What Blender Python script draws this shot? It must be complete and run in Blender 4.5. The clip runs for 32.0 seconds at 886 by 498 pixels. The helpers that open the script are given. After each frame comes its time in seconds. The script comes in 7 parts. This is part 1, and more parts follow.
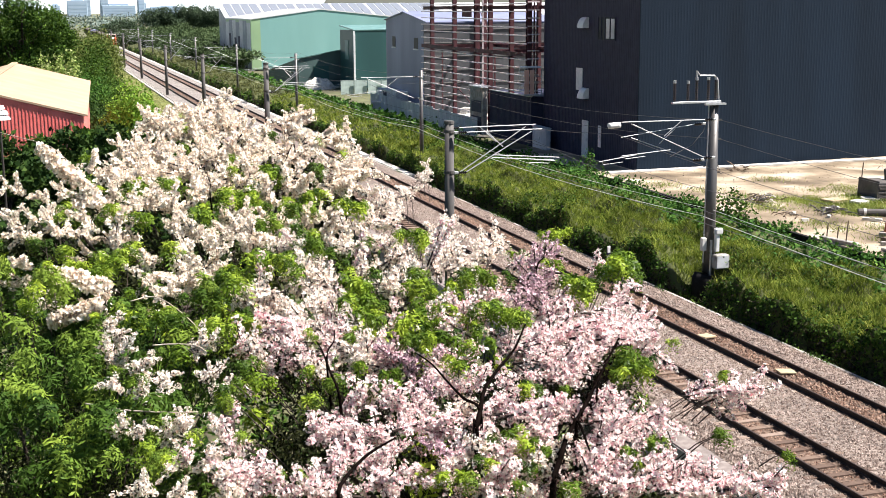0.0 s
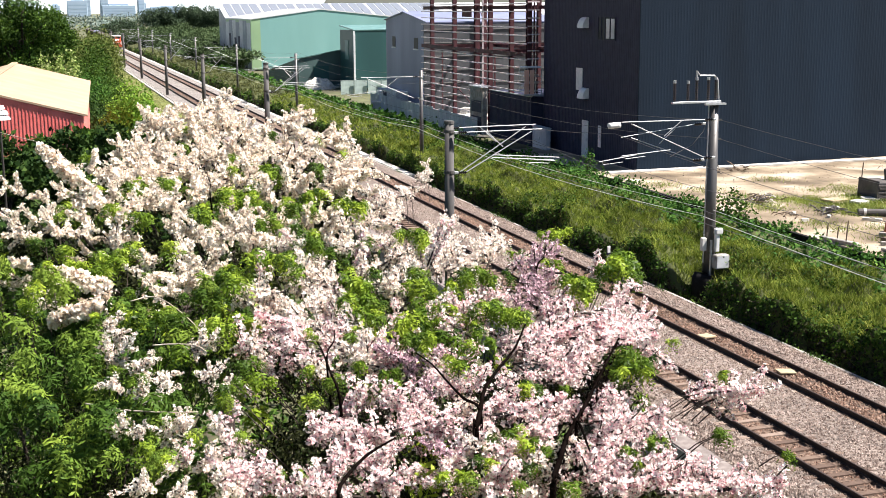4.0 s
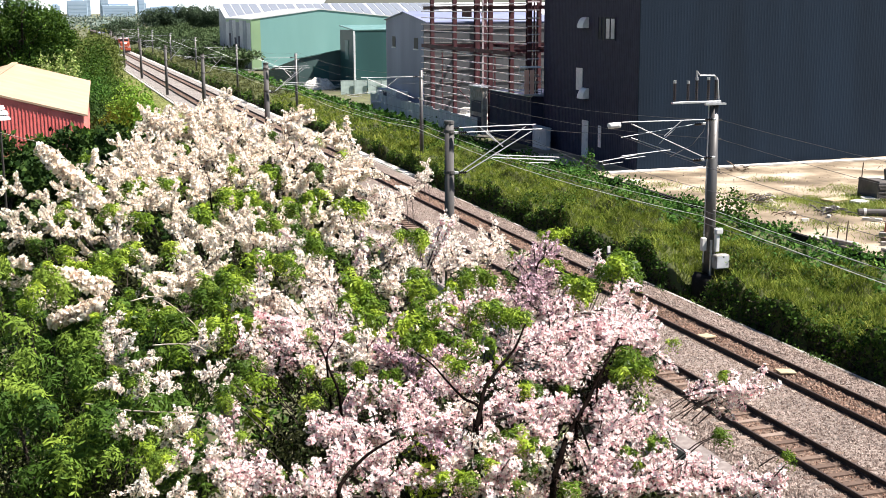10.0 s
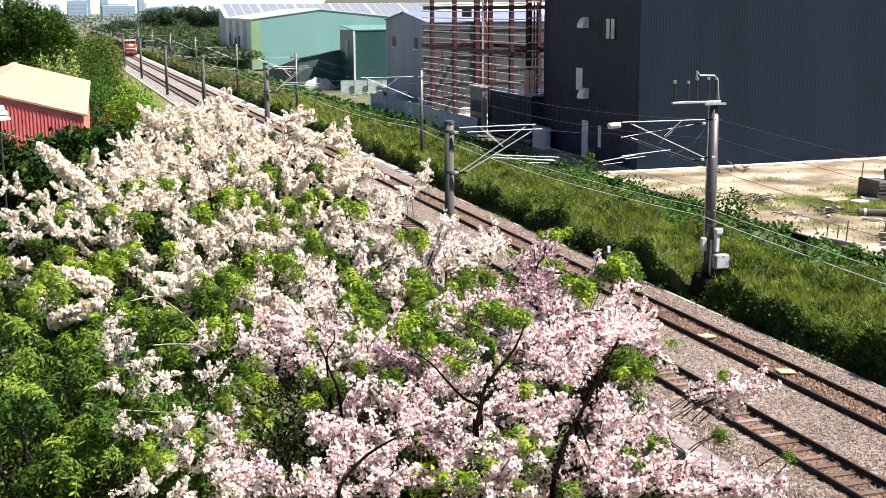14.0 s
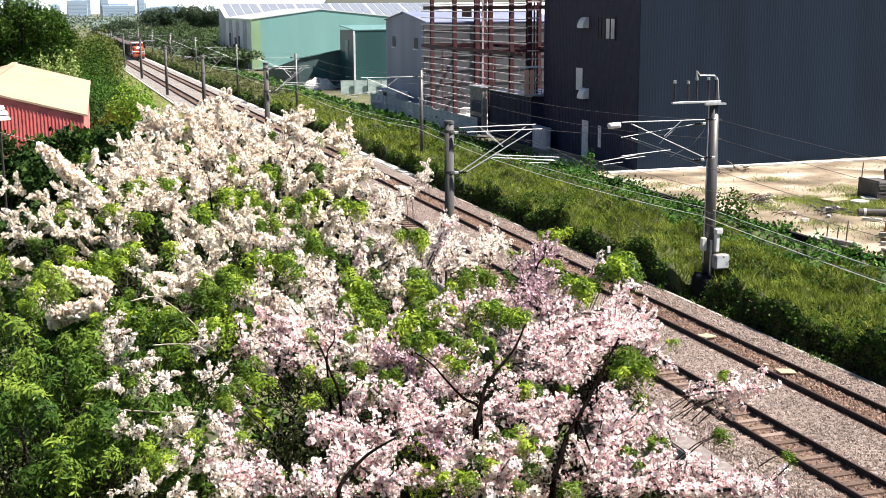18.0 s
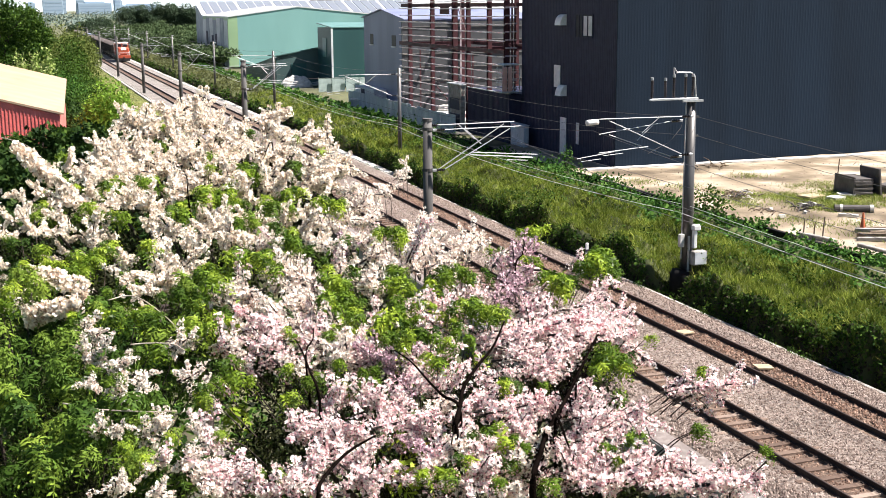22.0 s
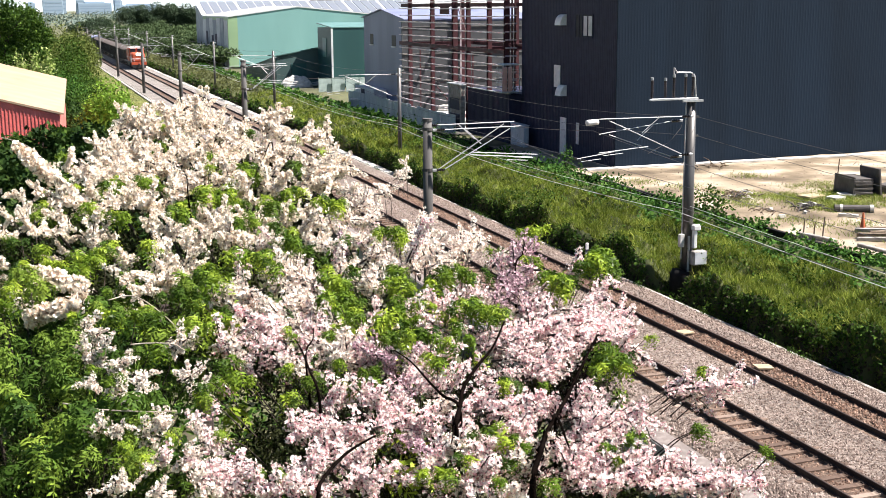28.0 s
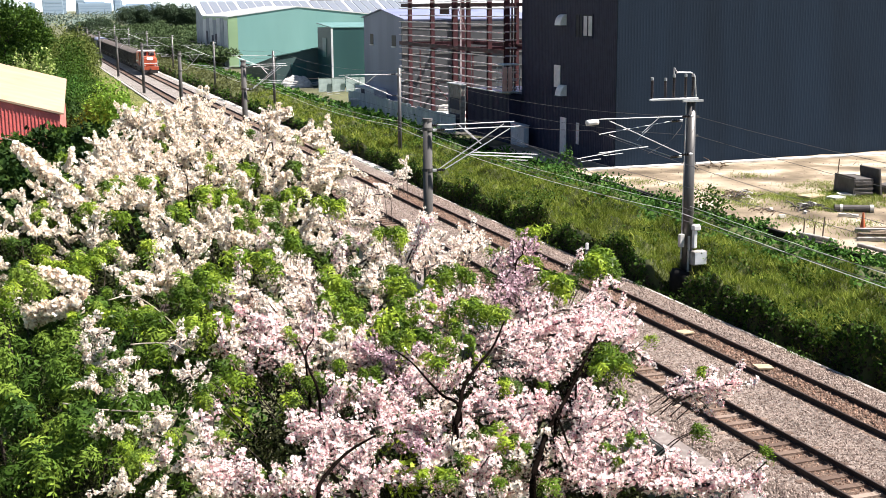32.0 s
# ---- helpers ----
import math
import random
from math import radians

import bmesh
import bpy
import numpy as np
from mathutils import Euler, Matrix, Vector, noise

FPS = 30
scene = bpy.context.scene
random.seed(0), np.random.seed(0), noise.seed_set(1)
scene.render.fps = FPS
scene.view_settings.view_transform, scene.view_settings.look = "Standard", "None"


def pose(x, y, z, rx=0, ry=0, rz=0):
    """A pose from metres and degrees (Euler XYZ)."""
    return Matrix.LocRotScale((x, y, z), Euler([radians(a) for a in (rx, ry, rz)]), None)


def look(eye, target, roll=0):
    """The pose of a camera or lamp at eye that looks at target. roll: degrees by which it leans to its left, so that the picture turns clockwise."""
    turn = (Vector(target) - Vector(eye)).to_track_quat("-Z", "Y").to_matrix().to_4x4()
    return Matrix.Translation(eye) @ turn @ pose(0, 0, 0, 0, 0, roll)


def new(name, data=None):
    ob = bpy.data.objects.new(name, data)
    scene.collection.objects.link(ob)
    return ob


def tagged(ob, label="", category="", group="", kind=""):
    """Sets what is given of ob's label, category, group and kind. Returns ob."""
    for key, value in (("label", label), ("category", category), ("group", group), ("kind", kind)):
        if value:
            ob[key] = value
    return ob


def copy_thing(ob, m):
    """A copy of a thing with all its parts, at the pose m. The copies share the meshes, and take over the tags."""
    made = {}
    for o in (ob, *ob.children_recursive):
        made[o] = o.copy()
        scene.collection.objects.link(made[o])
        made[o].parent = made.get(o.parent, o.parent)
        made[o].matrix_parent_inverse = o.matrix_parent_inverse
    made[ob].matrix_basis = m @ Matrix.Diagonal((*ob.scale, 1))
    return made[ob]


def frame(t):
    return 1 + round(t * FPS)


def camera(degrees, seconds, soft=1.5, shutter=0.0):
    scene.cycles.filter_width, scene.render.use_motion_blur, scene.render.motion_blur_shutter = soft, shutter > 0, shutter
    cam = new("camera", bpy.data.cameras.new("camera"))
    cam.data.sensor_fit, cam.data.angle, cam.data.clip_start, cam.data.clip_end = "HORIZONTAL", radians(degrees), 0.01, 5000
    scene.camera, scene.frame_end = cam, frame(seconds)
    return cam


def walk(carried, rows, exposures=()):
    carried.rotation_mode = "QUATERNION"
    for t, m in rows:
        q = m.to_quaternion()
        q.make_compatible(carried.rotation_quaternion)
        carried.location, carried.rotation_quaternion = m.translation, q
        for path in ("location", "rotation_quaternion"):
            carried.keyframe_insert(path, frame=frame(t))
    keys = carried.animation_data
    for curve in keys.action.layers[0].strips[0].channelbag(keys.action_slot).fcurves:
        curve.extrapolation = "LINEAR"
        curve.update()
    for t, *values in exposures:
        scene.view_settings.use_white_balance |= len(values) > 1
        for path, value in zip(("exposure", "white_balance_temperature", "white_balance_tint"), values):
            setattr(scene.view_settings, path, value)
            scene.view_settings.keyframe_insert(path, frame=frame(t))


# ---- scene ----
EYE = (0.0, 0.0, 11.374)
cam = camera(40.0, 32.0, soft=0.85)
walk(cam, [
    (0, pose(*EYE, 78.805, 0.3372, -18.1374)),
    (19.4, pose(*EYE, 78.805, 0.3372, -18.1374)),
    (19.5, pose(*EYE, 78.8048, 0.3384, -18.1634)),
    (19.6, pose(*EYE, 78.7655, 0.3467, -18.3452)),
    (19.7, pose(*EYE, 78.7117, 0.3677, -18.8129)),
    (19.8, pose(*EYE, 78.747, 0.388, -19.2545)),
    (19.9, pose(*EYE, 78.7217, 0.3865, -19.2285)),
    (20.0, pose(*EYE, 78.6893, 0.3816, -19.1246)),
    (20.2, pose(*EYE, 78.6881, 0.3897, -19.3065)),
    (20.4, pose(*EYE, 78.6561, 0.3987, -19.5143)),
    (20.5, pose(*EYE, 78.6433, 0.3991, -19.5273)),
    (20.7, pose(*EYE, 78.6451, 0.387, -19.2545)),
    (21.0, pose(*EYE, 78.6065, 0.3895, -19.3195)),
    (21.5, pose(*EYE, 78.6653, 0.3883, -19.2805)),
    (22.0, pose(*EYE, 78.6788, 0.3833, -19.1662)),
    (32.0, pose(*EYE, 78.6788, 0.3833, -19.1662)),
], exposures=[(0.0, 1.46), (32.0, 1.46)])

# ---- world and sun: high sun from the east side of the line (+X) ----
SUN_AZ, SUN_EL = 112.0, 56.0
world = bpy.data.worlds.new("sky_world")
scene.world = world
world.use_nodes = True
wn = world.node_tree.nodes
sky = wn.new("ShaderNodeTexSky")
sky.sky_type, sky.sun_disc = "NISHITA", False
sky.sun_elevation, sky.sun_rotation = radians(SUN_EL), radians(SUN_AZ)
sky.air_density, sky.dust_density, sky.ozone_density = 1.0, 0.8, 4.5
wn["Background"].inputs[1].default_value = 0.037
world.node_tree.links.new(sky.outputs[0], wn["Background"].inputs[0])
sun = new("sun", bpy.data.lights.new("sun", "SUN"))
sun.data.energy, sun.data.angle, sun.data.color = 5.0, radians(0.53), (1.0, 0.93, 0.87)
SUN_DIR = Vector((math.cos(radians(SUN_EL)) * math.sin(radians(SUN_AZ)),
                  math.cos(radians(SUN_EL)) * math.cos(radians(SUN_AZ)), math.sin(radians(SUN_EL))))
sun.matrix_world = look(SUN_DIR * 100, (0, 0, 0))

# ---- materials ----


def mat(name, cols, scale=4.0, rough=0.8, metal=0.0, bump=0.0, bump_scale=None, rand="", detail=6.0, ramp=(0.3, 0.7),
        translucent=0.0, spec=0.5, emit=0.0, stains=0.0, stain_scale=0.6, stretch=(1, 1, 1), coat=0.0):
    """A noise-graded surface. cols: two or three colours from dark to light. rand: 'island' or 'object' adds variation by piece."""
    m = bpy.data.materials.new(name)
    m.use_nodes = True
    n, l = m.node_tree.nodes, m.node_tree.links
    b = n["Principled BSDF"]
    b.inputs["Roughness"].default_value, b.inputs["Metallic"].default_value = rough, metal
    b.inputs["Specular IOR Level"].default_value = spec
    b.inputs["Coat Weight"].default_value = coat
    tc = n.new("ShaderNodeTexCoord")
    mp = n.new("ShaderNodeMapping")
    mp.inputs["Scale"].default_value = stretch
    l.new(tc.outputs["Object"], mp.inputs[0])
    nz = n.new("ShaderNodeTexNoise")
    nz.inputs["Scale"].default_value, nz.inputs["Detail"].default_value = scale, detail
    l.new(mp.outputs[0], nz.inputs["Vector"])
    fac = nz.outputs[0]
    if rand:
        src = n.new("ShaderNodeNewGeometry").outputs["Random Per Island"] if rand == "island" else n.new("ShaderNodeObjectInfo").outputs["Random"]
        mx = n.new("ShaderNodeMix")
        mx.inputs[0].default_value = 0.6
        l.new(fac, mx.inputs[2])
        l.new(src, mx.inputs[3])
        fac = mx.outputs[0]
    cr = n.new("ShaderNodeValToRGB")
    el = cr.color_ramp.elements
    while len(el) < len(cols):
        el.new(0.5)
    for i, c in enumerate(cols):
        el[i].position = ramp[0] + (ramp[1] - ramp[0]) * i / max(1, len(cols) - 1)
        el[i].color = (*c, 1)
    l.new(fac, cr.inputs[0])
    col = cr.outputs[0]
    if stains:
        n2 = n.new("ShaderNodeTexNoise")
        n2.inputs["Scale"].default_value, n2.inputs["Detail"].default_value = stain_scale, 5
        l.new(mp.outputs[0], n2.inputs["Vector"])
        c2 = n.new("ShaderNodeValToRGB")
        c2.color_ramp.elements[0].position, c2.color_ramp.elements[1].position = 0.35, 0.65
        c2.color_ramp.elements[0].color = (1 - stains, 1 - stains, 1 - stains, 1)
        c2.color_ramp.elements[1].color = (1, 1, 1, 1)
        l.new(n2.outputs[0], c2.inputs[0])
        mul = n.new("ShaderNodeMix")
        mul.data_type, mul.blend_type = "RGBA", "MULTIPLY"
        mul.inputs[0].default_value = 1
        l.new(col, mul.inputs[6])
        l.new(c2.outputs[0], mul.inputs[7])
        col = mul.outputs[2]
    l.new(col, b.inputs["Base Color"])
    if bump:
        n3 = n.new("ShaderNodeTexNoise")
        n3.inputs["Scale"].default_value, n3.inputs["Detail"].default_value = bump_scale or scale * 3, 4
        l.new(mp.outputs[0], n3.inputs["Vector"])
        bp = n.new("ShaderNodeBump")
        bp.inputs["Strength"].default_value, bp.inputs["Distance"].default_value = bump, 0.05
        l.new(n3.outputs[0], bp.inputs["Height"])
        l.new(bp.outputs[0], b.inputs["Normal"])
    if translucent:
        tr = n.new("ShaderNodeBsdfTranslucent")
        l.new(col, tr.inputs[0])
        ms = n.new("ShaderNodeMixShader")
        ms.inputs[0].default_value = translucent
        l.new(b.outputs[0], ms.inputs[1])
        l.new(tr.outputs[0], ms.inputs[2])
        l.new(ms.outputs[0], n["Material Output"].inputs[0])
    if emit:
        l.new(col, b.inputs["Emission Color"])
        b.inputs["Emission Strength"].default_value = emit
    return m


M_SOIL = mat("soil", [(0.07, 0.06, 0.035), (0.10, 0.11, 0.045), (0.16, 0.15, 0.08)], 0.4, 0.95, bump=0.4, bump_scale=3, stains=0.4, stain_scale=0.05)
M_BALLAST = mat("ballast", [(0.063, 0.046, 0.037), (0.190, 0.148, 0.125), (0.34, 0.288, 0.25)], 9.0, 0.95, bump=1.0, bump_scale=16, stains=0.35, stain_scale=0.5, detail=3)
M_BALLAST_PALE = mat("pale_ballast", [(0.125, 0.110, 0.098), (0.24, 0.215, 0.195), (0.36, 0.33, 0.305)], 9.0, 0.95, bump=1.0, bump_scale=16, stains=0.3, stain_scale=0.4, detail=3)
M_BALLAST_RUST = mat("rusty_ballast", [(0.05, 0.032, 0.023), (0.14, 0.088, 0.062), (0.255, 0.175, 0.13)], 9.0, 0.95, bump=1.0, bump_scale=16, stains=0.35, stain_scale=0.6, detail=3)
M_STONE = mat("stone", [(0.068, 0.045, 0.035), (0.20, 0.148, 0.123), (0.37, 0.298, 0.255)], 3.0, 0.9, rand="island", ramp=(0.2, 0.8))
M_STONE_RUST = mat("rusty_stone", [(0.066, 0.036, 0.024), (0.18, 0.103, 0.07), (0.35, 0.235, 0.175)], 3.0, 0.9, rand="island", ramp=(0.2, 0.8))
M_RAIL = mat("rail_steel", [(0.014, 0.008, 0.006), (0.032, 0.018, 0.013)], 5, 0.75, metal=0.2, bump=0.2)
M_RAILTOP = mat("rail_head", [(0.045, 0.030, 0.025), (0.085, 0.06, 0.05)], 3, 0.55, metal=0.5, stretch=(1, 0.1, 1))
M_SLEEPER = mat("sleeper_concrete", [(0.09, 0.056, 0.040), (0.16, 0.108, 0.08), (0.27, 0.205, 0.165)], 5, 0.9, bump=0.3, rand="object")
M_CONC = mat("concrete", [(0.24, 0.22, 0.20), (0.36, 0.34, 0.31), (0.50, 0.48, 0.45)], 3, 0.85, bump=0.25, stains=0.35)
M_CONC_LIGHT = mat("pale_concrete", [(0.45, 0.43, 0.40), (0.60, 0.58, 0.54), (0.72, 0.70, 0.66)], 2, 0.85, bump=0.2, stains=0.25)
M_TROUGH = mat("trough_concrete", [(0.15, 0.12, 0.11), (0.22, 0.185, 0.17), (0.31, 0.27, 0.25)], 3, 0.85, bump=0.25, stains=0.3)
M_POLE = mat("pole_concrete", [(0.045, 0.042, 0.042), (0.08, 0.076, 0.074), (0.135, 0.128, 0.122)], 2.5, 0.75, bump=0.2, stains=0.3, stretch=(1, 1, 0.2))
M_MAST = mat("galvanised_mast", [(0.10, 0.097, 0.095), (0.165, 0.16, 0.157)], 2.5, 0.45, metal=0.6, bump=0.1, stains=0.25, stretch=(1, 1, 0.2))
M_GALV = mat("galvanised_steel", [(0.36, 0.37, 0.38), (0.50, 0.51, 0.52)], 6, 0.42, metal=0.35, bump=0.05)
M_WIRE = mat("wire", [(0.11, 0.105, 0.105), (0.18, 0.172, 0.172)], 6, 0.5, metal=0.5)
M_INSUL = mat("insulator_brown", [(0.012, 0.009, 0.010), (0.022, 0.016, 0.016)], 8, 0.25, spec=0.6)
M_WHITE = mat("white_paint", [(0.70, 0.70, 0.70), (0.84, 0.84, 0.83)], 4, 0.5, stains=0.15)
M_PALE = mat("pale_blue_paint", [(0.50, 0.53, 0.57), (0.65, 0.67, 0.70)], 3, 0.5, stains=0.25)
M_NETTING = mat("pale_green_sheet", [(0.36, 0.46, 0.44), (0.50, 0.60, 0.57)], 1.2, 0.7, stains=0.25)
M_DIRT = mat("yard_dirt", [(0.165, 0.12, 0.072), (0.305, 0.24, 0.162), (0.44, 0.385, 0.305)], 0.3, 0.95, bump=0.6, bump_scale=5, stains=0.5, stain_scale=0.3, detail=10)
M_BLACKWALL = mat("charcoal_cladding", [(0.0062, 0.0144, 0.0275), (0.0087, 0.0195, 0.037)], 0.5, 0.6, metal=0.0, stains=0.2, stain_scale=0.2, stretch=(1, 1, 0.15), spec=0.15)
M_BLACKTRIM = mat("black_trim", [(0.030, 0.032, 0.056), (0.041, 0.043, 0.076)], 2, 0.6, spec=0.12)
M_GREYWALL = mat("grey_cladding", [(0.18, 0.205, 0.32), (0.235, 0.262, 0.40)], 0.4, 0.55, stains=0.2, stain_scale=0.3, stretch=(1, 1, 0.2))
M_GREEN = mat("pale_green_cladding", [(0.20, 0.41, 0.39), (0.25, 0.48, 0.455)], 0.15, 0.5, stains=0.12, stain_scale=0.1, stretch=(1, 1, 0.2))
M_GREENEDGE = mat("yellow_green_cladding", [(0.30, 0.46, 0.26), (0.36, 0.52, 0.30)], 0.15, 0.5, stains=0.12, stain_scale=0.1)
M_DKGREEN = mat("dark_green_cladding", [(0.023, 0.085, 0.085), (0.032, 0.112, 0.108)], 0.2, 0.5, stains=0.15, stain_scale=0.2, stretch=(1, 1, 0.2))
M_TEALGREY = mat("teal_grey_cladding", [(0.055, 0.10, 0.10), (0.075, 0.13, 0.125)], 0.2, 0.55, stains=0.15, stain_scale=0.2, stretch=(1, 1, 0.2))
M_GREENROOF = mat("green_roof", [(0.10, 0.21, 0.20), (0.13, 0.26, 0.24)], 0.3, 0.45, stains=0.15)
M_BLUEGREY = mat("blue_grey_cladding", [(0.24, 0.27, 0.33), (0.32, 0.36, 0.42)], 0.3, 0.55, stains=0.2)
M_PANEL = mat("solar_panel", [(0.16, 0.18, 0.21), (0.22, 0.24, 0.28)], 0.8, 0.3, spec=0.6)
M_ROOFWHITE = mat("white_roof", [(0.64, 0.66, 0.68), (0.76, 0.77, 0.78)], 0.5, 0.5, stains=0.15)
M_REDSTEEL = mat("red_oxide_steel", [(0.050, 0.011, 0.016), (0.090, 0.020, 0.027)], 1.5, 0.7, stains=0.3)
M_GIRT = mat("girt_steel", [(0.62, 0.52, 0.55), (0.80, 0.71, 0.73)], 1.5, 0.5, metal=0.3, stains=0.25)
M_DECK = mat("deck_slab", [(0.048, 0.053, 0.060), (0.070, 0.075, 0.082)], 0.8, 0.8, stains=0.2)
M_DECKRAIL = mat("deck_rail", [(0.12, 0.12, 0.12), (0.16, 0.16, 0.155)], 1.5, 0.6)
M_CREAMROOF = mat("cream_roof", [(0.38, 0.265, 0.175), (0.46, 0.33, 0.225)], 0.4, 0.6, stains=0.15, stain_scale=0.3)
M_REDWALL = mat("red_cladding", [(0.78, 0.18, 0.165), (0.88, 0.235, 0.215)], 0.6, 0.5, stains=0.2)
M_GLASS = mat("window_glass", [(0.02, 0.022, 0.028), (0.04, 0.045, 0.055)], 1, 0.3, spec=0.03)
M_BARK = mat("bark", [(0.012, 0.008, 0.006), (0.028, 0.018, 0.014), (0.06, 0.042, 0.034)], 14, 0.9, bump=0.5)
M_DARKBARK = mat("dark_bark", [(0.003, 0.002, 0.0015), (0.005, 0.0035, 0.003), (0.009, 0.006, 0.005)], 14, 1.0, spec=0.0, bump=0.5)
M_TWIG = mat("pale_twig", [(0.30, 0.25, 0.20), (0.46, 0.40, 0.33)], 10, 0.8)
M_PINK = mat("pink_petals", [(0.48, 0.14, 0.18), (0.84, 0.54, 0.57), (0.95, 0.82, 0.79), (0.98, 0.94, 0.89)], 2.5, 0.7, rand="island", ramp=(0.14, 0.66), translucent=0.36, spec=0.06)
M_CREAM = mat("white_petals", [(0.46, 0.32, 0.24), (0.77, 0.65, 0.53), (0.92, 0.84, 0.73), (0.97, 0.92, 0.83)], 2.2, 0.7, rand="island", ramp=(0.16, 0.70), translucent=0.34, spec=0.06)
M_BLUSH = mat("blush_petals", [(0.48, 0.27, 0.22), (0.83, 0.66, 0.57), (0.95, 0.87, 0.78), (0.98, 0.94, 0.86)], 2.5, 0.7, rand="island", ramp=(0.14, 0.66), translucent=0.36, spec=0.06)
M_MAUVE = mat("mauve_petals", [(0.34, 0.17, 0.23), (0.58, 0.40, 0.45), (0.82, 0.68, 0.70)], 2.5, 0.7, rand="island", ramp=(0.16, 0.80), translucent=0.22, spec=0.06)
M_LEAF = mat("cassia_leaf", [(0.024, 0.055, 0.006), (0.115, 0.19, 0.016), (0.32, 0.42, 0.04)], 16, 0.42, rand="object", ramp=(0.15, 0.85), translucent=0.22, spec=0.12)
M_LEAFDARK = mat("dark_leaf", [(0.017, 0.042, 0.008), (0.058, 0.11, 0.016), (0.19, 0.268, 0.037)], 14, 0.55, rand="object", ramp=(0.15, 0.85), translucent=0.12, spec=0.06)
# near-black leaf colour paints the shade inside the crowns
M_SHADELEAF = mat("shade_leaf", [(0.007, 0.009, 0.004), (0.016, 0.019, 0.007), (0.04, 0.05, 0.015)], 2.0, 0.6, rand="island", ramp=(0.15, 0.85), translucent=0.08, spec=0.06)
M_SHRUB = mat("shrub_leaf", [(0.014, 0.034, 0.007), (0.038, 0.082, 0.013), (0.10, 0.17, 0.026)], 1.2, 0.6, rand="island", ramp=(0.15, 0.85), translucent=0.2, spec=0.06)
M_VINE = mat("vine_leaf", [(0.015, 0.048, 0.010), (0.042, 0.108, 0.019), (0.10, 0.19, 0.033)], 1.0, 0.65, rand="island", ramp=(0.15, 0.85), translucent=0.15, spec=0.06)
M_GRASS = mat("bank_grass", [(0.068, 0.115, 0.015), (0.185, 0.245, 0.033), (0.37, 0.41, 0.085)], 0.5, 0.7, rand="island", ramp=(0.2, 0.8), translucent=0.25, spec=0.06, stains=0.45, stain_scale=0.55)
M_DULLGRASS = mat("dull_grass", [(0.05, 0.065, 0.02), (0.10, 0.115, 0.035), (0.18, 0.18, 0.065)], 0.5, 0.8, rand="island", ramp=(0.2, 0.8), translucent=0.15, spec=0.15, stains=0.4, stain_scale=0.4)
M_REED = mat("reed_leaf", [(0.15, 0.23, 0.05), (0.29, 0.37, 0.11), (0.48, 0.52, 0.25)], 0.8, 0.7, rand="island", ramp=(0.2, 0.8), translucent=0.3, spec=0.06)
# brown leaves darkened to paint the shade low on the bank
M_LOWSHADE = mat("low_shade_leaf", [(0.016, 0.014, 0.010), (0.034, 0.028, 0.021), (0.07, 0.058, 0.042)], 1.2, 0.8, rand="island", ramp=(0.15, 0.85), translucent=0.05, spec=0.1)
M_GRASSBASE = mat("grass_base", [(0.03, 0.04, 0.01), (0.075, 0.085, 0.022)], 0.6, 0.95, bump=0.6)
M_LAWN = mat("dry_grass", [(0.11, 0.135, 0.03), (0.17, 0.185, 0.045), (0.22, 0.225, 0.07)], 0.6, 0.95, bump=0.5, stains=0.3, stain_scale=0.15)
M_DARKTREE = mat("dark_tree_leaf", [(0.008, 0.021, 0.006), (0.02, 0.045, 0.010), (0.06, 0.10, 0.02)], 1.2, 0.6, rand="island", ramp=(0.15, 0.85), translucent=0.1, spec=0.06)
M_BRIGHTLEAF = mat("bright_shrub_leaf", [(0.06, 0.13, 0.015), (0.155, 0.29, 0.035), (0.28, 0.43, 0.07)], 1.0, 0.5, rand="island", ramp=(0.15, 0.85), translucent=0.3, spec=0.06)
M_OLIVE = mat("olive_leaf", [(0.05, 0.07, 0.018), (0.10, 0.13, 0.032), (0.17, 0.20, 0.055)], 0.6, 0.7, rand="island", ramp=(0.15, 0.85), translucent=0.2, spec=0.06)
# a bluish tint puts some distance haze into the far leaf colour
M_FARLEAF = mat("far_leaf", [(0.032, 0.055, 0.032), (0.055, 0.085, 0.048), (0.085, 0.12, 0.07)], 0.3, 0.8, rand="island", ramp=(0.15, 0.85), translucent=0.15, spec=0.06)
M_MIDLEAF = mat("mid_leaf", [(0.036, 0.060, 0.026), (0.058, 0.090, 0.038), (0.086, 0.118, 0.053)], 0.25, 0.8, rand="island", ramp=(0.15, 0.85), translucent=0.2, spec=0.06)
# distance haze is painted into these pale bluish colours
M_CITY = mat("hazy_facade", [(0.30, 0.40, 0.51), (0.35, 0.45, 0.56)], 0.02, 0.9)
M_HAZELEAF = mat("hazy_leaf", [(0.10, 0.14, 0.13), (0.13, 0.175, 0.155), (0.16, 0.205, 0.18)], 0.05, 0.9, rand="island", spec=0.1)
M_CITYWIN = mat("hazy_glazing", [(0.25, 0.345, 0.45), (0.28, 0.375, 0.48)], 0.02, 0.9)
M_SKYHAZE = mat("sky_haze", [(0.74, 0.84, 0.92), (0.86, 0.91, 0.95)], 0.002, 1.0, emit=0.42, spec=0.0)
M_ORANGE = mat("orange_paint", [(0.44, 0.075, 0.034), (0.58, 0.12, 0.05)], 1.5, 0.45, stains=0.25)
M_DARKSTEEL = mat("dark_wagon_steel", [(0.022, 0.020, 0.020), (0.045, 0.038, 0.035)], 0.8, 0.6, stains=0.3)
M_LOAD = mat("coal_load", [(0.05, 0.042, 0.038), (0.12, 0.095, 0.085)], 1.2, 0.95, bump=0.8)
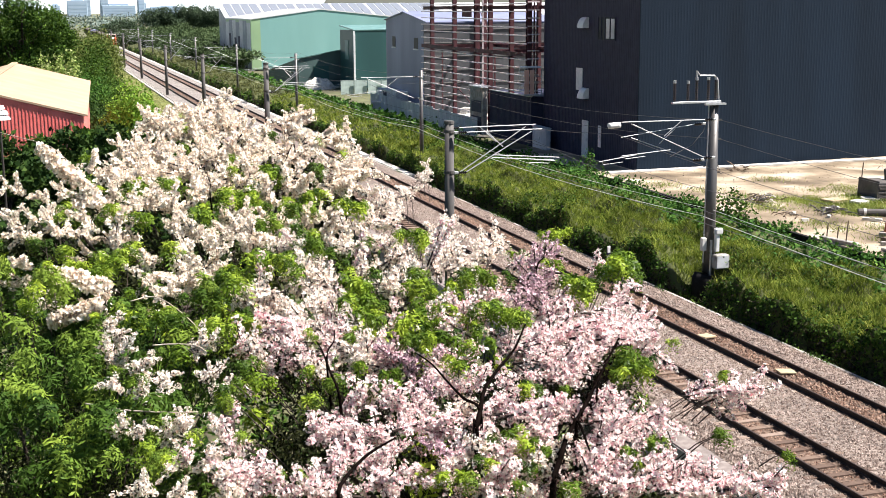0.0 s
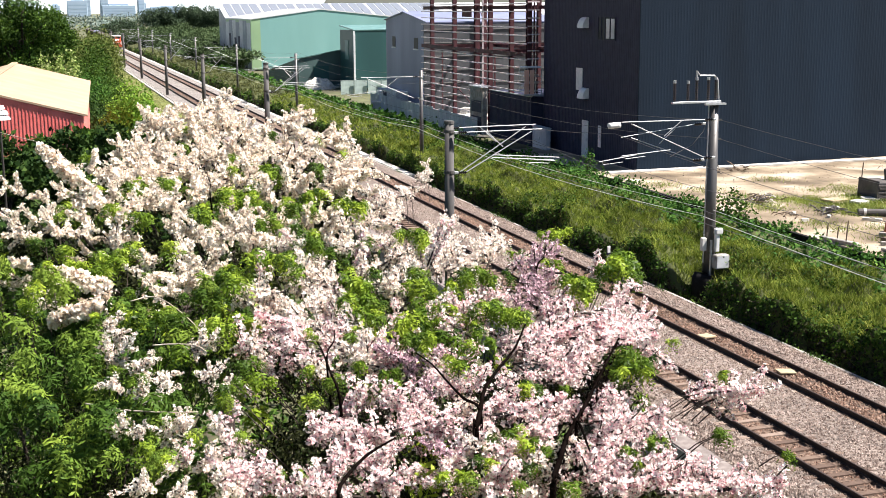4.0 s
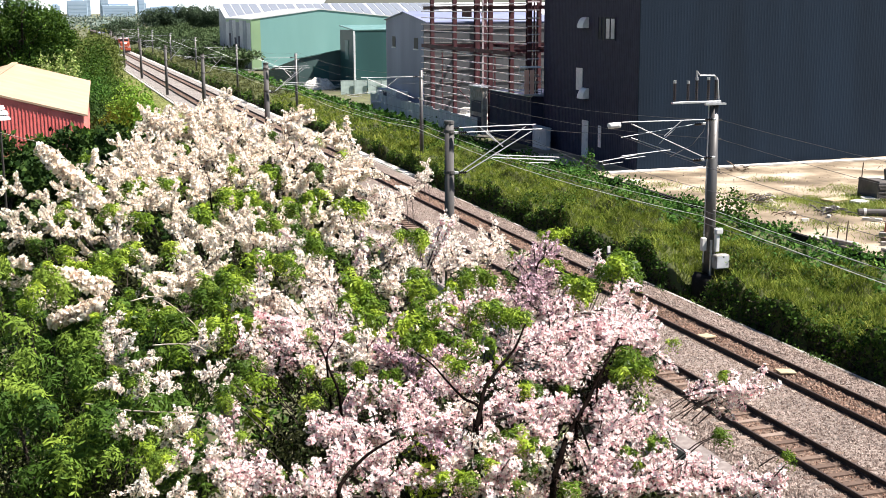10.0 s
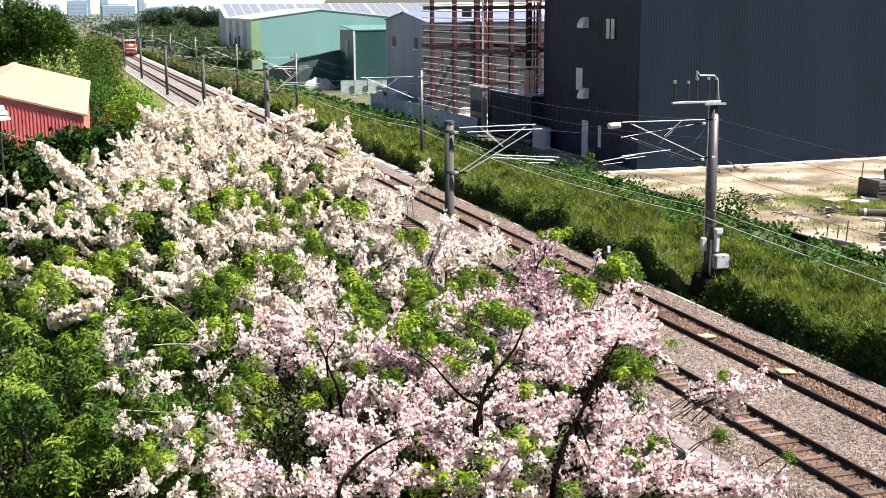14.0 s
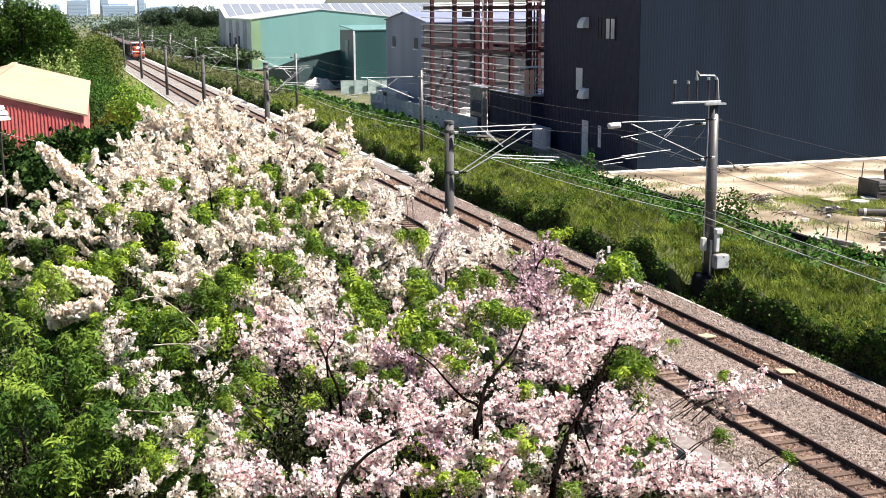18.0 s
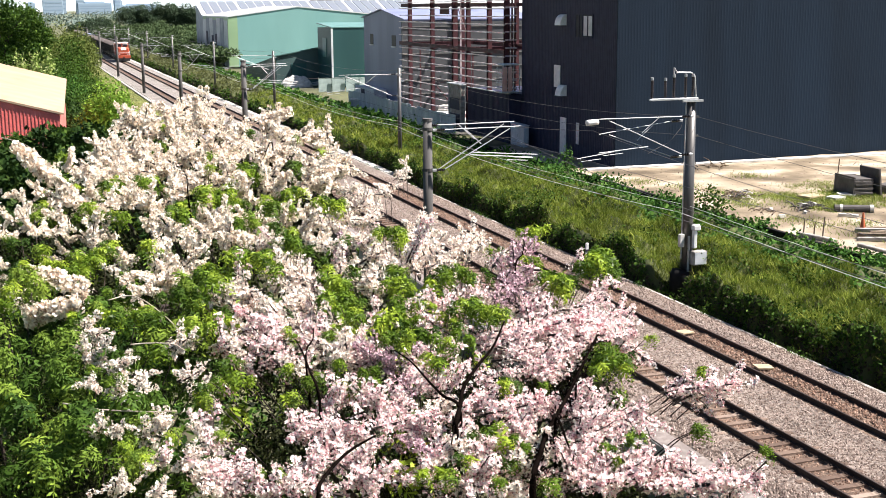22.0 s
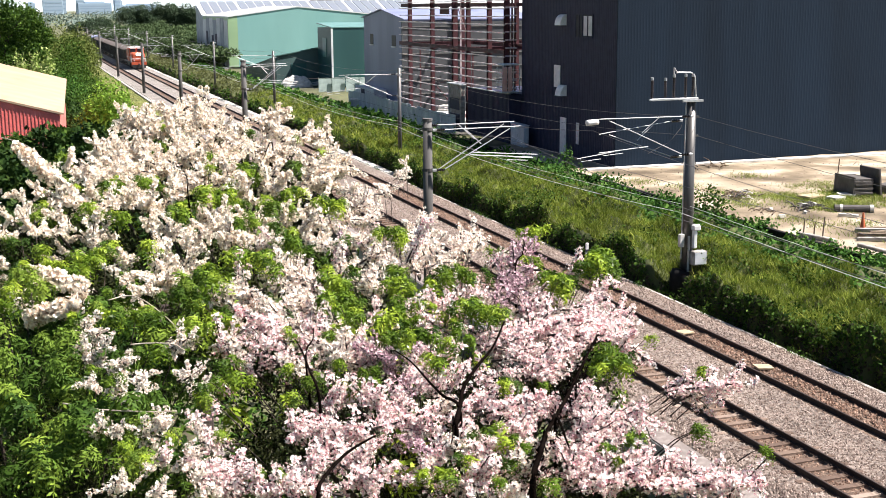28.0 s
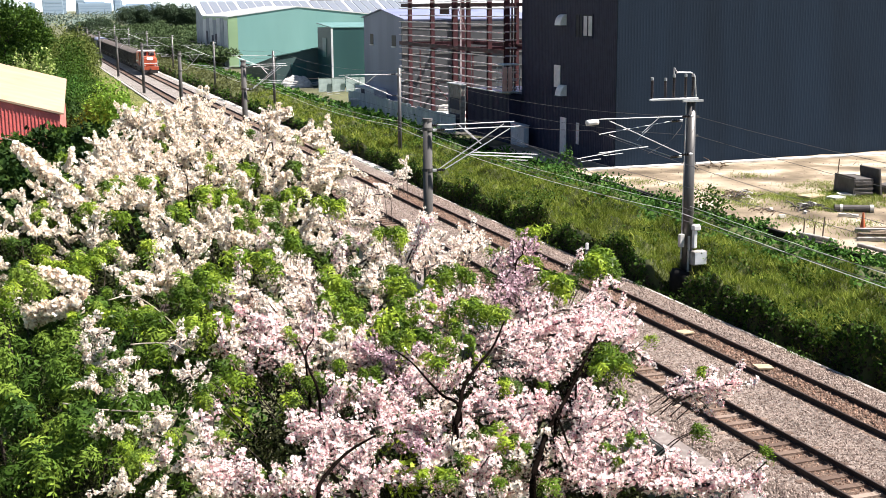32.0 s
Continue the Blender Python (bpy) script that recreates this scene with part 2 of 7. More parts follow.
M_BLOCK = mat("dark_slab", [(0.055, 0.05, 0.048), (0.10, 0.09, 0.085)], 2.0, 0.8, bump=0.3)
M_TIMBER = mat("old_timber", [(0.10, 0.07, 0.05), (0.22, 0.17, 0.12)], 3.0, 0.9)
M_BOARD = mat("yellow_board", [(0.30, 0.24, 0.15), (0.44, 0.35, 0.22)], 4, 0.85, bump=0.2)
M_RUBBER = mat("black_cover", [(0.004, 0.004, 0.005), (0.009, 0.009, 0.01)], 5, 0.9, spec=0.2, bump=0.3)
M_CONE = mat("orange_plastic", [(0.42, 0.10, 0.04), (0.52, 0.15, 0.06)], 3, 0.5)
M_ORANGESHEET = mat("faded_orange_sheet", [(0.80, 0.42, 0.32), (0.90, 0.60, 0.50)], 1.2, 0.7, stains=0.2)

# ---- mesh helpers ----
_HULL = {}


def cham_faces():
    """Faces of a chamfered box, worked out once."""
    if "f" not in _HULL:
        bm = bmesh.new()
        for v in cham_verts(1, 1, 1, 0.2):
            bm.verts.new(v)
        bm.verts.index_update()
        res = bmesh.ops.convex_hull(bm, input=bm.verts)
        bmesh.ops.dissolve_limit(bm, angle_limit=0.01, verts=bm.verts, edges=bm.edges)
        bm.verts.index_update()
        _HULL["f"] = [[v.index for v in fc.verts] for fc in bm.faces]
        bm.free()
    return _HULL["f"]


def cham_verts(a, b, c, e):
    out = []
    for sx in (-1, 1):
        for sy in (-1, 1):
            for sz in (-1, 1):
                out += [(sx * a, sy * (b - e), sz * (c - e)), (sx * (a - e), sy * b, sz * (c - e)), (sx * (a - e), sy * (b - e), sz * c)]
    return out


class Geo:
    """Collects vertices and faces, with a material slot for each face."""

    def __init__(self):
        self.v, self.f, self.m = [], [], []

    def add(self, verts, faces, slot=0, m=None):
        k = len(self.v)
        self.v += [tuple(m @ Vector(p)) for p in verts] if m else [tuple(p) for p in verts]
        self.f += [[i + k for i in fc] for fc in faces]
        self.m += [slot] * len(faces)
        return self

    def box(self, x0, x1, y0, y1, z0, z1, slot=0, m=None, e=0.0):
        c = Vector(((x0 + x1) / 2, (y0 + y1) / 2, (z0 + z1) / 2))
        if e:
            vs = [c + Vector(p) for p in cham_verts(abs(x1 - x0) / 2, abs(y1 - y0) / 2, abs(z1 - z0) / 2, e)]
            return self.add(vs, cham_faces(), slot, m)
        vs = [(x, y, z) for x in (x0, x1) for y in (y0, y1) for z in (z0, z1)]
        return self.add(vs, [(0, 1, 3, 2), (4, 6, 7, 5), (0, 4, 5, 1), (2, 3, 7, 6), (0, 2, 6, 4), (1, 5, 7, 3)], slot, m)

    def prism(self, outline, axis, a, b, slot=0, m=None):
        """Outline of (u, w) pairs pushed from a to b along axis: 'x' gives (u, w) = (y, z), 'y' (x, z), 'z' (x, y)."""
        n = len(outline)
        put = {"x": lambda u, w, t: (t, u, w), "y": lambda u, w, t: (u, t, w), "z": lambda u, w, t: (u, w, t)}[axis]
        vs = [put(u, w, t) for t in (a, b) for u, w in outline]
        fs = [list(range(n)), list(range(2 * n - 1, n - 1, -1))] + [(i, i + n, (i + 1) % n + n, (i + 1) % n) for i in range(n)]
        return self.add(vs, fs, slot, m)

    def tube(self, pts, r, sides=6, slot=0, r1=None, cap=True):
        pts = [Vector(p) for p in pts]
        n = len(pts)
        rs = list(r) if isinstance(r, (list, tuple)) else [r + ((r1 if r1 is not None else r) - r) * i / max(1, n - 1) for i in range(n)]
        vs = []
        for i, p in enumerate(pts):
            d = (pts[min(i + 1, n - 1)] - pts[max(i - 1, 0)]).normalized()
            u = d.cross(Vector((0, 0, 1)) if abs(d.z) < 0.9 else Vector((1, 0, 0))).normalized()
            w = d.cross(u)
            vs += [p + rs[i] * (math.cos(a) * u + math.sin(a) * w) for a in (2 * math.pi * k / sides for k in range(sides))]
        fs = [(i * sides + k, i * sides + (k + 1) % sides, (i + 1) * sides + (k + 1) % sides, (i + 1) * sides + k)
              for i in range(n - 1) for k in range(sides)]
        if cap:
            fs += [list(range(sides - 1, -1, -1)), list(range((n - 1) * sides, n * sides))]
        return self.add(vs, fs, slot)

    def mesh(self, name, *mats, smooth=False):
        me = bpy.data.meshes.new(name)
        me.from_pydata(self.v, [], self.f)
        for m in mats:
            me.materials.append(m)
        if len(mats) > 1:
            me.polygons.foreach_set("material_index", self.m)
        if smooth:
            me.polygons.foreach_set("use_smooth", [True] * len(me.polygons))
        me.update()
        bm = bmesh.new()
        bm.from_mesh(me)
        bmesh.ops.recalc_face_normals(bm, faces=bm.faces)
        bm.to_mesh(me)
        bm.free()
        return me


def quads(name, V, k=4, mats=(), slots=None, smooth=False):
    """A mesh from an array of separate k-cornered faces, V of shape (n, k, 3)."""
    V = np.asarray(V, dtype=np.float32)
    n = len(V)
    me = bpy.data.meshes.new(name)
    me.vertices.add(n * k)
    me.vertices.foreach_set("co", V.reshape(-1))
    me.loops.add(n * k)
    me.loops.foreach_set("vertex_index", np.arange(n * k, dtype=np.int32))
    me.polygons.add(n)
    me.polygons.foreach_set("loop_start", np.arange(0, n * k, k, dtype=np.int32))
    for m in mats:
        me.materials.append(m)
    if slots is not None:
        me.polygons.foreach_set("material_index", np.asarray(slots, dtype=np.int32))
    me.update(calc_edges=True)
    me.validate()
    return me


def part(name, me, parent=None, label="", at=None):
    ob = new(name, me)
    if parent:
        ob.parent = parent
    if at is not None:
        ob.matrix_basis = at
    return tagged(ob, label)


def thing(name, label, category, at=None, group="", kind="", me=None):
    ob = new(name, me)
    if at is not None:
        ob.matrix_basis = at
    return tagged(ob, label, category, group, kind)


rng = np.random.default_rng(7)


def unit(v):
    return v / np.maximum(np.linalg.norm(v, axis=-1, keepdims=True), 1e-9)


def cards(P, size, rng, droop=0.0, aspect=0.5, up=0.35, jitter=0.35):
    """Small pointed leaf faces (diamonds) at the points P, in random turns. Returns (n, 4, 3)."""
    n = len(P)
    s = size * (1 + jitter * (rng.random(n) * 2 - 1))[:, None]
    d = unit(rng.normal(size=(n, 3)) + np.array([0, 0, -droop]))
    nr = unit(rng.normal(size=(n, 3)) + np.array([0, 0, up * 3]))
    w = unit(np.cross(d, nr)) * s * aspect * 0.5
    d = d * s
    return np.stack([P, P + d * 0.45 + w, P + d, P + d * 0.45 - w], 1)


def fbm(x, y, s, seed=0.0):
    """Smooth uneven heights, about -1 to 1."""
    x, y = np.asarray(x) / s, np.asarray(y) / s
    return (np.sin(x * 1.7 + 1.3 * np.sin(y * 1.1 + seed) + seed) + np.sin(y * 1.9 + 1.7 * np.sin(x * 0.9 + seed * 2)) +
            0.6 * np.sin(x * 3.9 + y * 2.3 + seed * 3) + 0.5 * np.sin(y * 4.7 - x * 3.1 + seed)) / 3.1


def sheet(name, x0, x1, y0, y1, nx, ny, hfun, material, smooth=True, ys=None):
    """A height field."""
    X = np.linspace(x0, x1, nx)
    Y = np.linspace(y0, y1, ny) if ys is None else np.asarray(ys)
    ny = len(Y)
    gx, gy = np.meshgrid(X, Y)
    gz = hfun(gx, gy)
    me = bpy.data.meshes.new(name)
    V = np.stack([gx, gy, gz], -1).reshape(-1, 3)
    fs = [(j * nx + i, j * nx + i + 1, (j + 1) * nx + i + 1, (j + 1) * nx + i) for j in range(ny - 1) for i in range(nx - 1)]
    me.from_pydata(V.tolist(), [], fs)
    me.materials.append(material)
    if smooth:
        me.polygons.foreach_set("use_smooth", [True] * len(me.polygons))
    me.update()
    return me

# ---- ground, yard, track bed ----
tagged(part("ground", sheet("ground", -2600, 2600, -300, 5200, 60, 60, lambda x, y: 0 * x - 1.3, M_SOIL)), "green-brown earth running to the horizon", "ground", kind="structure")

Y0, Y1 = -15.0, 520.0
bed = Geo()
BED = [(15.9, -1.28), (16.12, -0.22), (16.9, -0.165), (17.6, -0.148), (17.72, -0.21), (19.0, -0.21), (19.12, -0.148), (21.1, -0.15), (21.3, -0.19), (22.7, -0.19), (22.9, -0.165), (23.4, -0.17), (24.62, -0.50), (25.2, -1.28)]
bed.prism(BED, "y", Y0, 112.0)
ballast = tagged(part("ballast_bed", bed.mesh("ballast_bed", M_BALLAST)), "pale grey-brown crushed stone bed under both tracks", "track bed", kind="structure")
tagged(part("ballast_bed", Geo().prism(BED, "y", 112.0, Y1).mesh("ballast_bed", M_BALLAST_PALE)), "pale fresh crushed stone bed further along the line", "track bed", kind="structure")
for xc, top in ((18.35, -0.205), (21.97, -0.163)):
    g = Geo().box(xc - 0.9, xc + 0.9, Y0, Y1, -0.3, top)
    tagged(part("track_ballast", g.mesh("track_ballast", M_BALLAST_RUST)), "rust-stained ballast between the rails", "track bed", kind="structure")


def stones(n, x0, x1, y0, y1, size, z, material):
    """Loose ballast stones: small uneven pyramids, denser towards the near end."""
    t = rng.random(n)
    P = np.stack([x0 + (x1 - x0) * rng.random(n), y0 + (y1 - y0) * t ** 1.4, np.full(n, z)], 1)
    P[:, 2] -= 0.266 * np.clip(P[:, 0] - 23.4, 0, 1.3) * (x1 < 25) + 0.03 * np.clip(16.9 - P[:, 0], 0, 0.75)
    s = size * (0.6 + 0.8 * rng.random(n))[:, None]
    a = rng.random(n) * 6.283
    tri = []
    top = P + np.stack([rng.normal(0, 0.2, n), rng.normal(0, 0.2, n), np.full(n, 0.75)], 1) * s
    rim = [P + np.stack([np.cos(a + k * 1.571), np.sin(a + k * 1.571), np.full(n, -0.2)], 1) * s * (0.7 + 0.5 * rng.random(n))[:, None] for k in range(4)]
    for k in range(4):
        tri.append(np.stack([rim[k], rim[(k + 1) % 4], top], 1))
    V = np.stack(tri, 1).reshape(-1, 3, 3)
    # share corners so each stone is one island
    n4 = n
    verts = np.concatenate([np.stack(rim, 1), top[:, None]], 1).reshape(-1, 3)
    faces = [(5 * i + k, 5 * i + (k + 1) % 4, 5 * i + 4) for i in range(n4) for k in range(4)]
    me = bpy.data.meshes.new("stones")
    me.from_pydata(verts.tolist(), [], faces)
    me.materials.append(material)
    me.update()
    return me


for args, mt, lb in (((22000, 19.1, 21.2, 17, 75, 0.045, -0.152), M_STONE, "loose pale ballast between the two tracks"),
                     ((20000, 22.7, 24.55, 22, 80, 0.045, -0.165), M_STONE, "loose pale ballast on the shoulder"),
                     ((15000, 16.2, 17.66, 15, 70, 0.045, -0.155), M_STONE, "loose pale ballast beside the drain"),
                     ((3600, 17.85, 18.85, 17, 70, 0.045, -0.20), M_STONE_RUST, "rust-brown stones between the rails"),
                     ((6000, 21.5, 22.45, 20, 80, 0.045, -0.135), M_STONE_RUST, "rust-brown stones between the rails")):
    thing("ballast_stones", lb, "stones", kind="stuff", me=stones(*args, mt))


def rail_mesh():
    g = Geo()
    half = [(0.0, -0.15), (0.06, -0.15), (0.06, -0.138), (0.012, -0.118), (0.012, -0.045), (0.034, -0.032), (0.034, -0.006), (0.026, 0.0)]
    out = half + [(-x, z) for x, z in reversed(half[1:])]
    g.prism(out[::-1], "y", Y0, Y1)
    g.box(-0.024, 0.024, Y0, Y1, -0.003, 0.002, slot=1)
    return g.mesh("rail", M_RAIL, M_RAILTOP)


RAIL = rail_mesh()


def sleeper_mesh():
    g = Geo()
    g.prism([(-1.0, -0.02), (1.0, -0.02), (1.0, 0.15), (0.42, 0.15), (0.36, 0.128), (-0.36, 0.128), (-0.42, 0.15), (-1.0, 0.15)], "y", -0.1, 0.1)
    for s in (-1, 1):
        for e in (-1, 1):
            g.box(s * 0.565 + e * 0.1 - 0.035, s * 0.565 + e * 0.1 + 0.035, -0.05, 0.05, 0.148, 0.172, slot=1)
    return g.mesh("sleeper", M_SLEEPER, M_RAIL)


SLEEPER = sleeper_mesh()
for xc, rise, lb in ((18.354, 0.012, "rusty rails on soiled concrete sleepers"), (21.969, -0.006, "rusty rails on sleepers half buried in ballast")):
    tr = thing("railway_track", lb, "railway track", kind="structure")
    for s in (-0.565, 0.565):
        part("rail", RAIL, tr, "rust-brown steel rail", pose(xc + s, 0, 0))
    for i in range(200):
        part("sleeper", SLEEPER, tr, at=pose(xc, 14 + 0.61 * i, -0.298 + rise, 0, 0, rng.normal(0, 0.4)))

# concrete cable trough on the west side, pale kerb on the east side, lids as separate slabs
tr = thing("cable_trough", "weathered concrete cable trough beside the track", "trough", kind="structure")
part("wall", Geo().box(15.42, 15.54, Y0, 330, -1.28, -0.13, e=0.01).box(15.98, 16.1, Y0, 330, -1.28, -0.17, e=0.01).box(15.54, 15.98, Y0, 330, -1.28, -0.24).mesh("wall", M_CONC), tr)
LID = Geo().box(-0.31, 0.31, 0, 1.975, -0.07, 0.0, e=0.012).mesh("lid", M_TROUGH)
for i in range(70):
    part("lid", LID, tr, at=pose(15.76, 12 + i * 2.0, -0.10 + rng.normal(0, 0.006), 0, rng.normal(0, 0.6), 0))
kb = thing("east_kerb", "worn concrete kerb along the ballast shoulder", "kerb", kind="structure")
part("wall", Geo().box(24.6, 24.78, Y0, 420, -1.28, -0.5, e=0.02).mesh("kerb", M_CONC), kb)
part("walkway", Geo().box(24.8, 25.35, 84, 420, -1.28, -0.47).mesh("walkway", M_CONC_LIGHT), kb)
part("walkway", Geo().box(15.0, 15.33, 100, 420, -1.28, -0.35).mesh("walkway", M_CONC_LIGHT), tr)

# ---- the yard beside the dark hall ----
YZ = -0.6


def yard_h(x, y):
    return YZ + 0.05 * fbm(x, y, 2.2, 1) + 0.05 * fbm(x, y, 0.7, 4)


tagged(part("yard", sheet("yard", 37.6, 120, 30, 98, 120, 110, yard_h, M_DIRT)), "bare sandy yard with dry patches", "yard", kind="structure")
tagged(part("retaining_wall", Geo().box(37.35, 37.6, 20, 132, -1.3, -0.42, e=0.02).mesh("retaining_wall", M_RUBBER)), "low dark retaining wall along the yard", "wall", kind="structure")

# ---- dark corrugated hall ----


def corrugated(x0, y0, x1, y1, z0, z1, pitch, depth, thick=0.1):
    """A standing wall of trapezoid ribs from (x0, y0) to (x1, y1); ribs stand proud on the right-hand side of that way."""
    d = Vector((x1 - x0, y1 - y0, 0))
    ln = d.length
    d.normalize()
    nrm = Vector((d.y, -d.x, 0))
    k = max(1, int(ln / pitch))
    out = []
    for i in range(k):
        a = i * ln / k
        p = ln / k
        out += [(a, 0), (a + p * 0.55, 0), (a + p * 0.65, depth), (a + p * 0.9, depth)]
    out.append((ln, 0))
    g = Geo()
    vs = []
    for u, w in out:
        p = Vector((x0, y0, 0)) + d * u + nrm * w
        vs += [(p.x, p.y, z0), (p.x, p.y, z1)]
    fs = [(2 * i, 2 * i + 2, 2 * i + 3, 2 * i + 1) for i in range(len(out) - 1)]
    g.add(vs, fs)
    b = -nrm * thick
    a, e = Vector((x0, y0, 0)), Vector((x1, y1, 0))
    g.add([(*(a + b).xy, z0), (*(e + b).xy, z0), (*(e + b).xy, z1), (*(a + b).xy, z1)], [(0, 3, 2, 1)])
    g.add([(*a.xy, z1), (*e.xy, z1), (*(e + b).xy, z1), (*(a + b).xy, z1)], [(0, 1, 2, 3)])
    return g


BX, BY = 41.64, 81.0
hall = thing("industrial_hall", "tall charcoal corrugated metal hall with few openings", "building")
part("wall", corrugated(BX, BY, 88, 83.4, YZ, 15.5, 0.25, 0.004).mesh("wall", M_BLACKWALL), hall)
part("wall", corrugated(BX, 99.0, BX, BY, YZ, 15.5, 0.30, 0.02).mesh("wall", M_BLACKTRIM), hall, "near-black cladding")
part("wall", Geo().box(BX + 0.12, 88, 98.85, 99.0, YZ, 15.5).box(87.9, 88, 83.5, 98.8, YZ, 15.5).mesh("wall", M_BLACKWALL), hall)
part("roof", Geo().box(BX + 0.12, 87.9, 83.5, 98.8, 15.2, 15.5).mesh("roof", M_BLACKWALL), hall)
part("corner_trim", Geo().box(BX - 0.05, BX + 0.08, BY - 0.06, BY + 0.08, YZ, 15.5, e=0.01).mesh("corner_trim", M_BLACKWALL), hall)
part("plinth", Geo().box(BX - 2.6, 88.2, BY - 0.75, BY - 0.08, -1.2, YZ + 0.12, e=0.03).mesh("plinth", M_CONC_LIGHT, ), hall, "pale concrete apron")


def hood(y, z):
    """Quarter-round vent hood on the west wall."""
    pts = [(-0.0, 0.0)] + [(-0.55 * math.sin(a), 0.85 * math.cos(a)) for a in [i * math.pi / 14 for i in range(8)]]
    g = Geo().prism(pts, "y", y - 0.55, y + 0.55, m=Matrix.Translation((BX - 0.03, 0, z)))
    h = part("vent_hood", g.mesh("vent_hood", M_WHITE), hall, "pale grey vent hood")
    part("grille", Geo().box(BX - 0.5, BX - 0.04, y - 0.5, y + 0.5, z - 0.03, z - 0.003).mesh("grille", M_BLACKTRIM), h)


hood(90.35, 9.75)
hood(90.15, 4.16)
win = part("window", Geo().box(BX - 0.06, BX - 0.022, 85.0, 88.0, 8.9, 10.6).mesh("window", M_GLASS), hall, "aluminium window with pale blinds")
for a, b, mt in ((85.15, 85.75, M_PALE), (86.0, 86.6, M_PALE)):
    part("blind", Geo().box(BX - 0.075, BX - 0.062, a, b, 9.0, 10.5).mesh("blind", mt), win, "pale blind")
fr = Geo()
for y in (84.98, 85.88, 86.8, 87.4, 88.0):
    fr.box(BX - 0.1, BX - 0.058, y - 0.03, y + 0.03, 8.86, 10.64)
fr.box(BX - 0.1, BX - 0.058, 84.95, 88.03, 10.6, 10.66).box(BX - 0.1, BX - 0.058, 84.95, 88.03, 8.84, 8.9)
part("window_frame", fr.mesh("window_frame", M_BLACKTRIM), win)
part("window", Geo().box(BX - 0.07, BX - 0.022, 90.85, 92.05, 4.75, 6.55, e=0.01).mesh("panel", M_WHITE), hall, "pale panel window")
for y0, y1, z0, z1 in ((89.6, 90.75, YZ, 2.4), (87.2, 87.7, 0.5, 2.2)):
    dr = part("door", Geo().box(BX - 0.08, BX - 0.022, y0, y1, z0, z1, e=0.01).mesh("door", M_WHITE), hall, "pale metal door")
    part("handle", Geo().tube([(BX - 0.13, y0 + 0.12, (z0 + z1) / 2 - 0.1), (BX - 0.13, y0 + 0.12, (z0 + z1) / 2 + 0.1)], 0.02).mesh("handle", M_GALV), dr)

# low dark annex under the steel frame
FX = 40.5
ann = thing("low_annex", "low black corrugated annex wall in front of the steel frame", "building")
part("wall", corrugated(FX, 109.5, FX, 99.05, YZ, 3.7, 0.3, 0.03).mesh("wall", M_BLACKTRIM), ann)
part("wall", Geo().box(FX + 0.005, BX + 0.6, 99.05, 99.15, YZ, 3.66).mesh("wall", M_BLACKTRIM), ann)
part("roof", Geo().box(FX + 0.1, 50, 99.2, 109.5, 3.5, 3.7).mesh("roof", M_BLACKTRIM), ann)
part("coping", Geo().box(FX - 0.07, FX + 0.12, 99.05, 109.6, 3.7, 3.78).mesh("coping", M_GALV), ann)

# ---- steel frame building under construction ----
sf = thing("steel_frame", "red-oxide steel frame of a building under construction with silver wall girts", "building frame")


def i_section(b, h, web, fl, length):
    """Vertices and faces of one rolled I-section of half width b and half height h, standing along z."""
    half = [(b, -h), (b, -h + fl), (web, -h + fl), (web, h - fl), (b, h - fl), (b, h)]
    ring = half + [(-x, y) for x, y in reversed(half)]
    n = len(ring)
    verts = [(x, y, z) for z in (0, length) for x, y in ring]
    faces = [(i, (i + 1) % n, n + (i + 1) % n, n + i) for i in range(n)]
    for k, turn in ((0, -1), (n, 1)):
        for q in ((0, 1, 10, 11), (2, 3, 8, 9), (4, 5, 6, 7)):
            faces.append([k + i for i in q][::turn])
    return verts, faces


def steel_column(x, y, z0, z1, w=0.2):
    """H-section column with base and splice plates."""
    column = part("column", Geo().add(*i_section(w, w, 0.02, 0.03, z1 - z0)).mesh("column", M_REDSTEEL), sf, at=pose(x, y, z0))
    for zz in (0.02, 7.0 - z0, 11.3 - z0):
        part("splice_plate", Geo().box(-w - 0.05, w + 0.05, -w - 0.05, w + 0.05, zz, zz + 0.04).mesh("splice_plate", M_REDSTEEL), column)


for y in (100.4, 104.5, 110.0, 113.8, 120.6, 128.2):
    steel_column(FX + 0.25, y, 3.72 if y < 109.5 else YZ, 15.6, 0.24 if y == 113.8 else 0.19)
for y in (116.0, 132.0):
    steel_column(48.2, y, 3.72 if y < 109.5 else YZ, 15.6)
BEAMY = Geo().add(*i_section(0.1, 0.18, 0.015, 0.03, 31), m=pose(0, 0, 0, -90)).mesh("beam", M_REDSTEEL)
BEAMX = Geo().add(*i_section(0.1, 0.18, 0.015, 0.03, 13.4), m=pose(0, 0, 0, 0, 90) @ pose(0, 0, 0, 0, 0, 90)).mesh("beam", M_REDSTEEL)
for z in (7.3, 11.4):
    for x in (FX + 0.25, 48.2):
        part("beam", BEAMY, sf, at=pose(x, 100.4, z))
    for y in (110.0, 128.2):
        part("beam", BEAMX, sf, at=pose(FX + 0.25, y, z + 0.002))
part("rear_wall", Geo().box(FX + 0.6, 75, 132.4, 132.55, YZ, 9.6).mesh("rear_wall", M_DECK), sf, "grey panel wall at the back of the frame")
for z in (1.5, 3.0, 4.5, 6.0, 7.5, 9.0):
    part("rear_girt", Geo().box(FX + 0.6, 56, 132.3, 132.38, z, z + 0.12).mesh("rear_girt", M_DECKRAIL), sf, "pale rail on the rear wall")
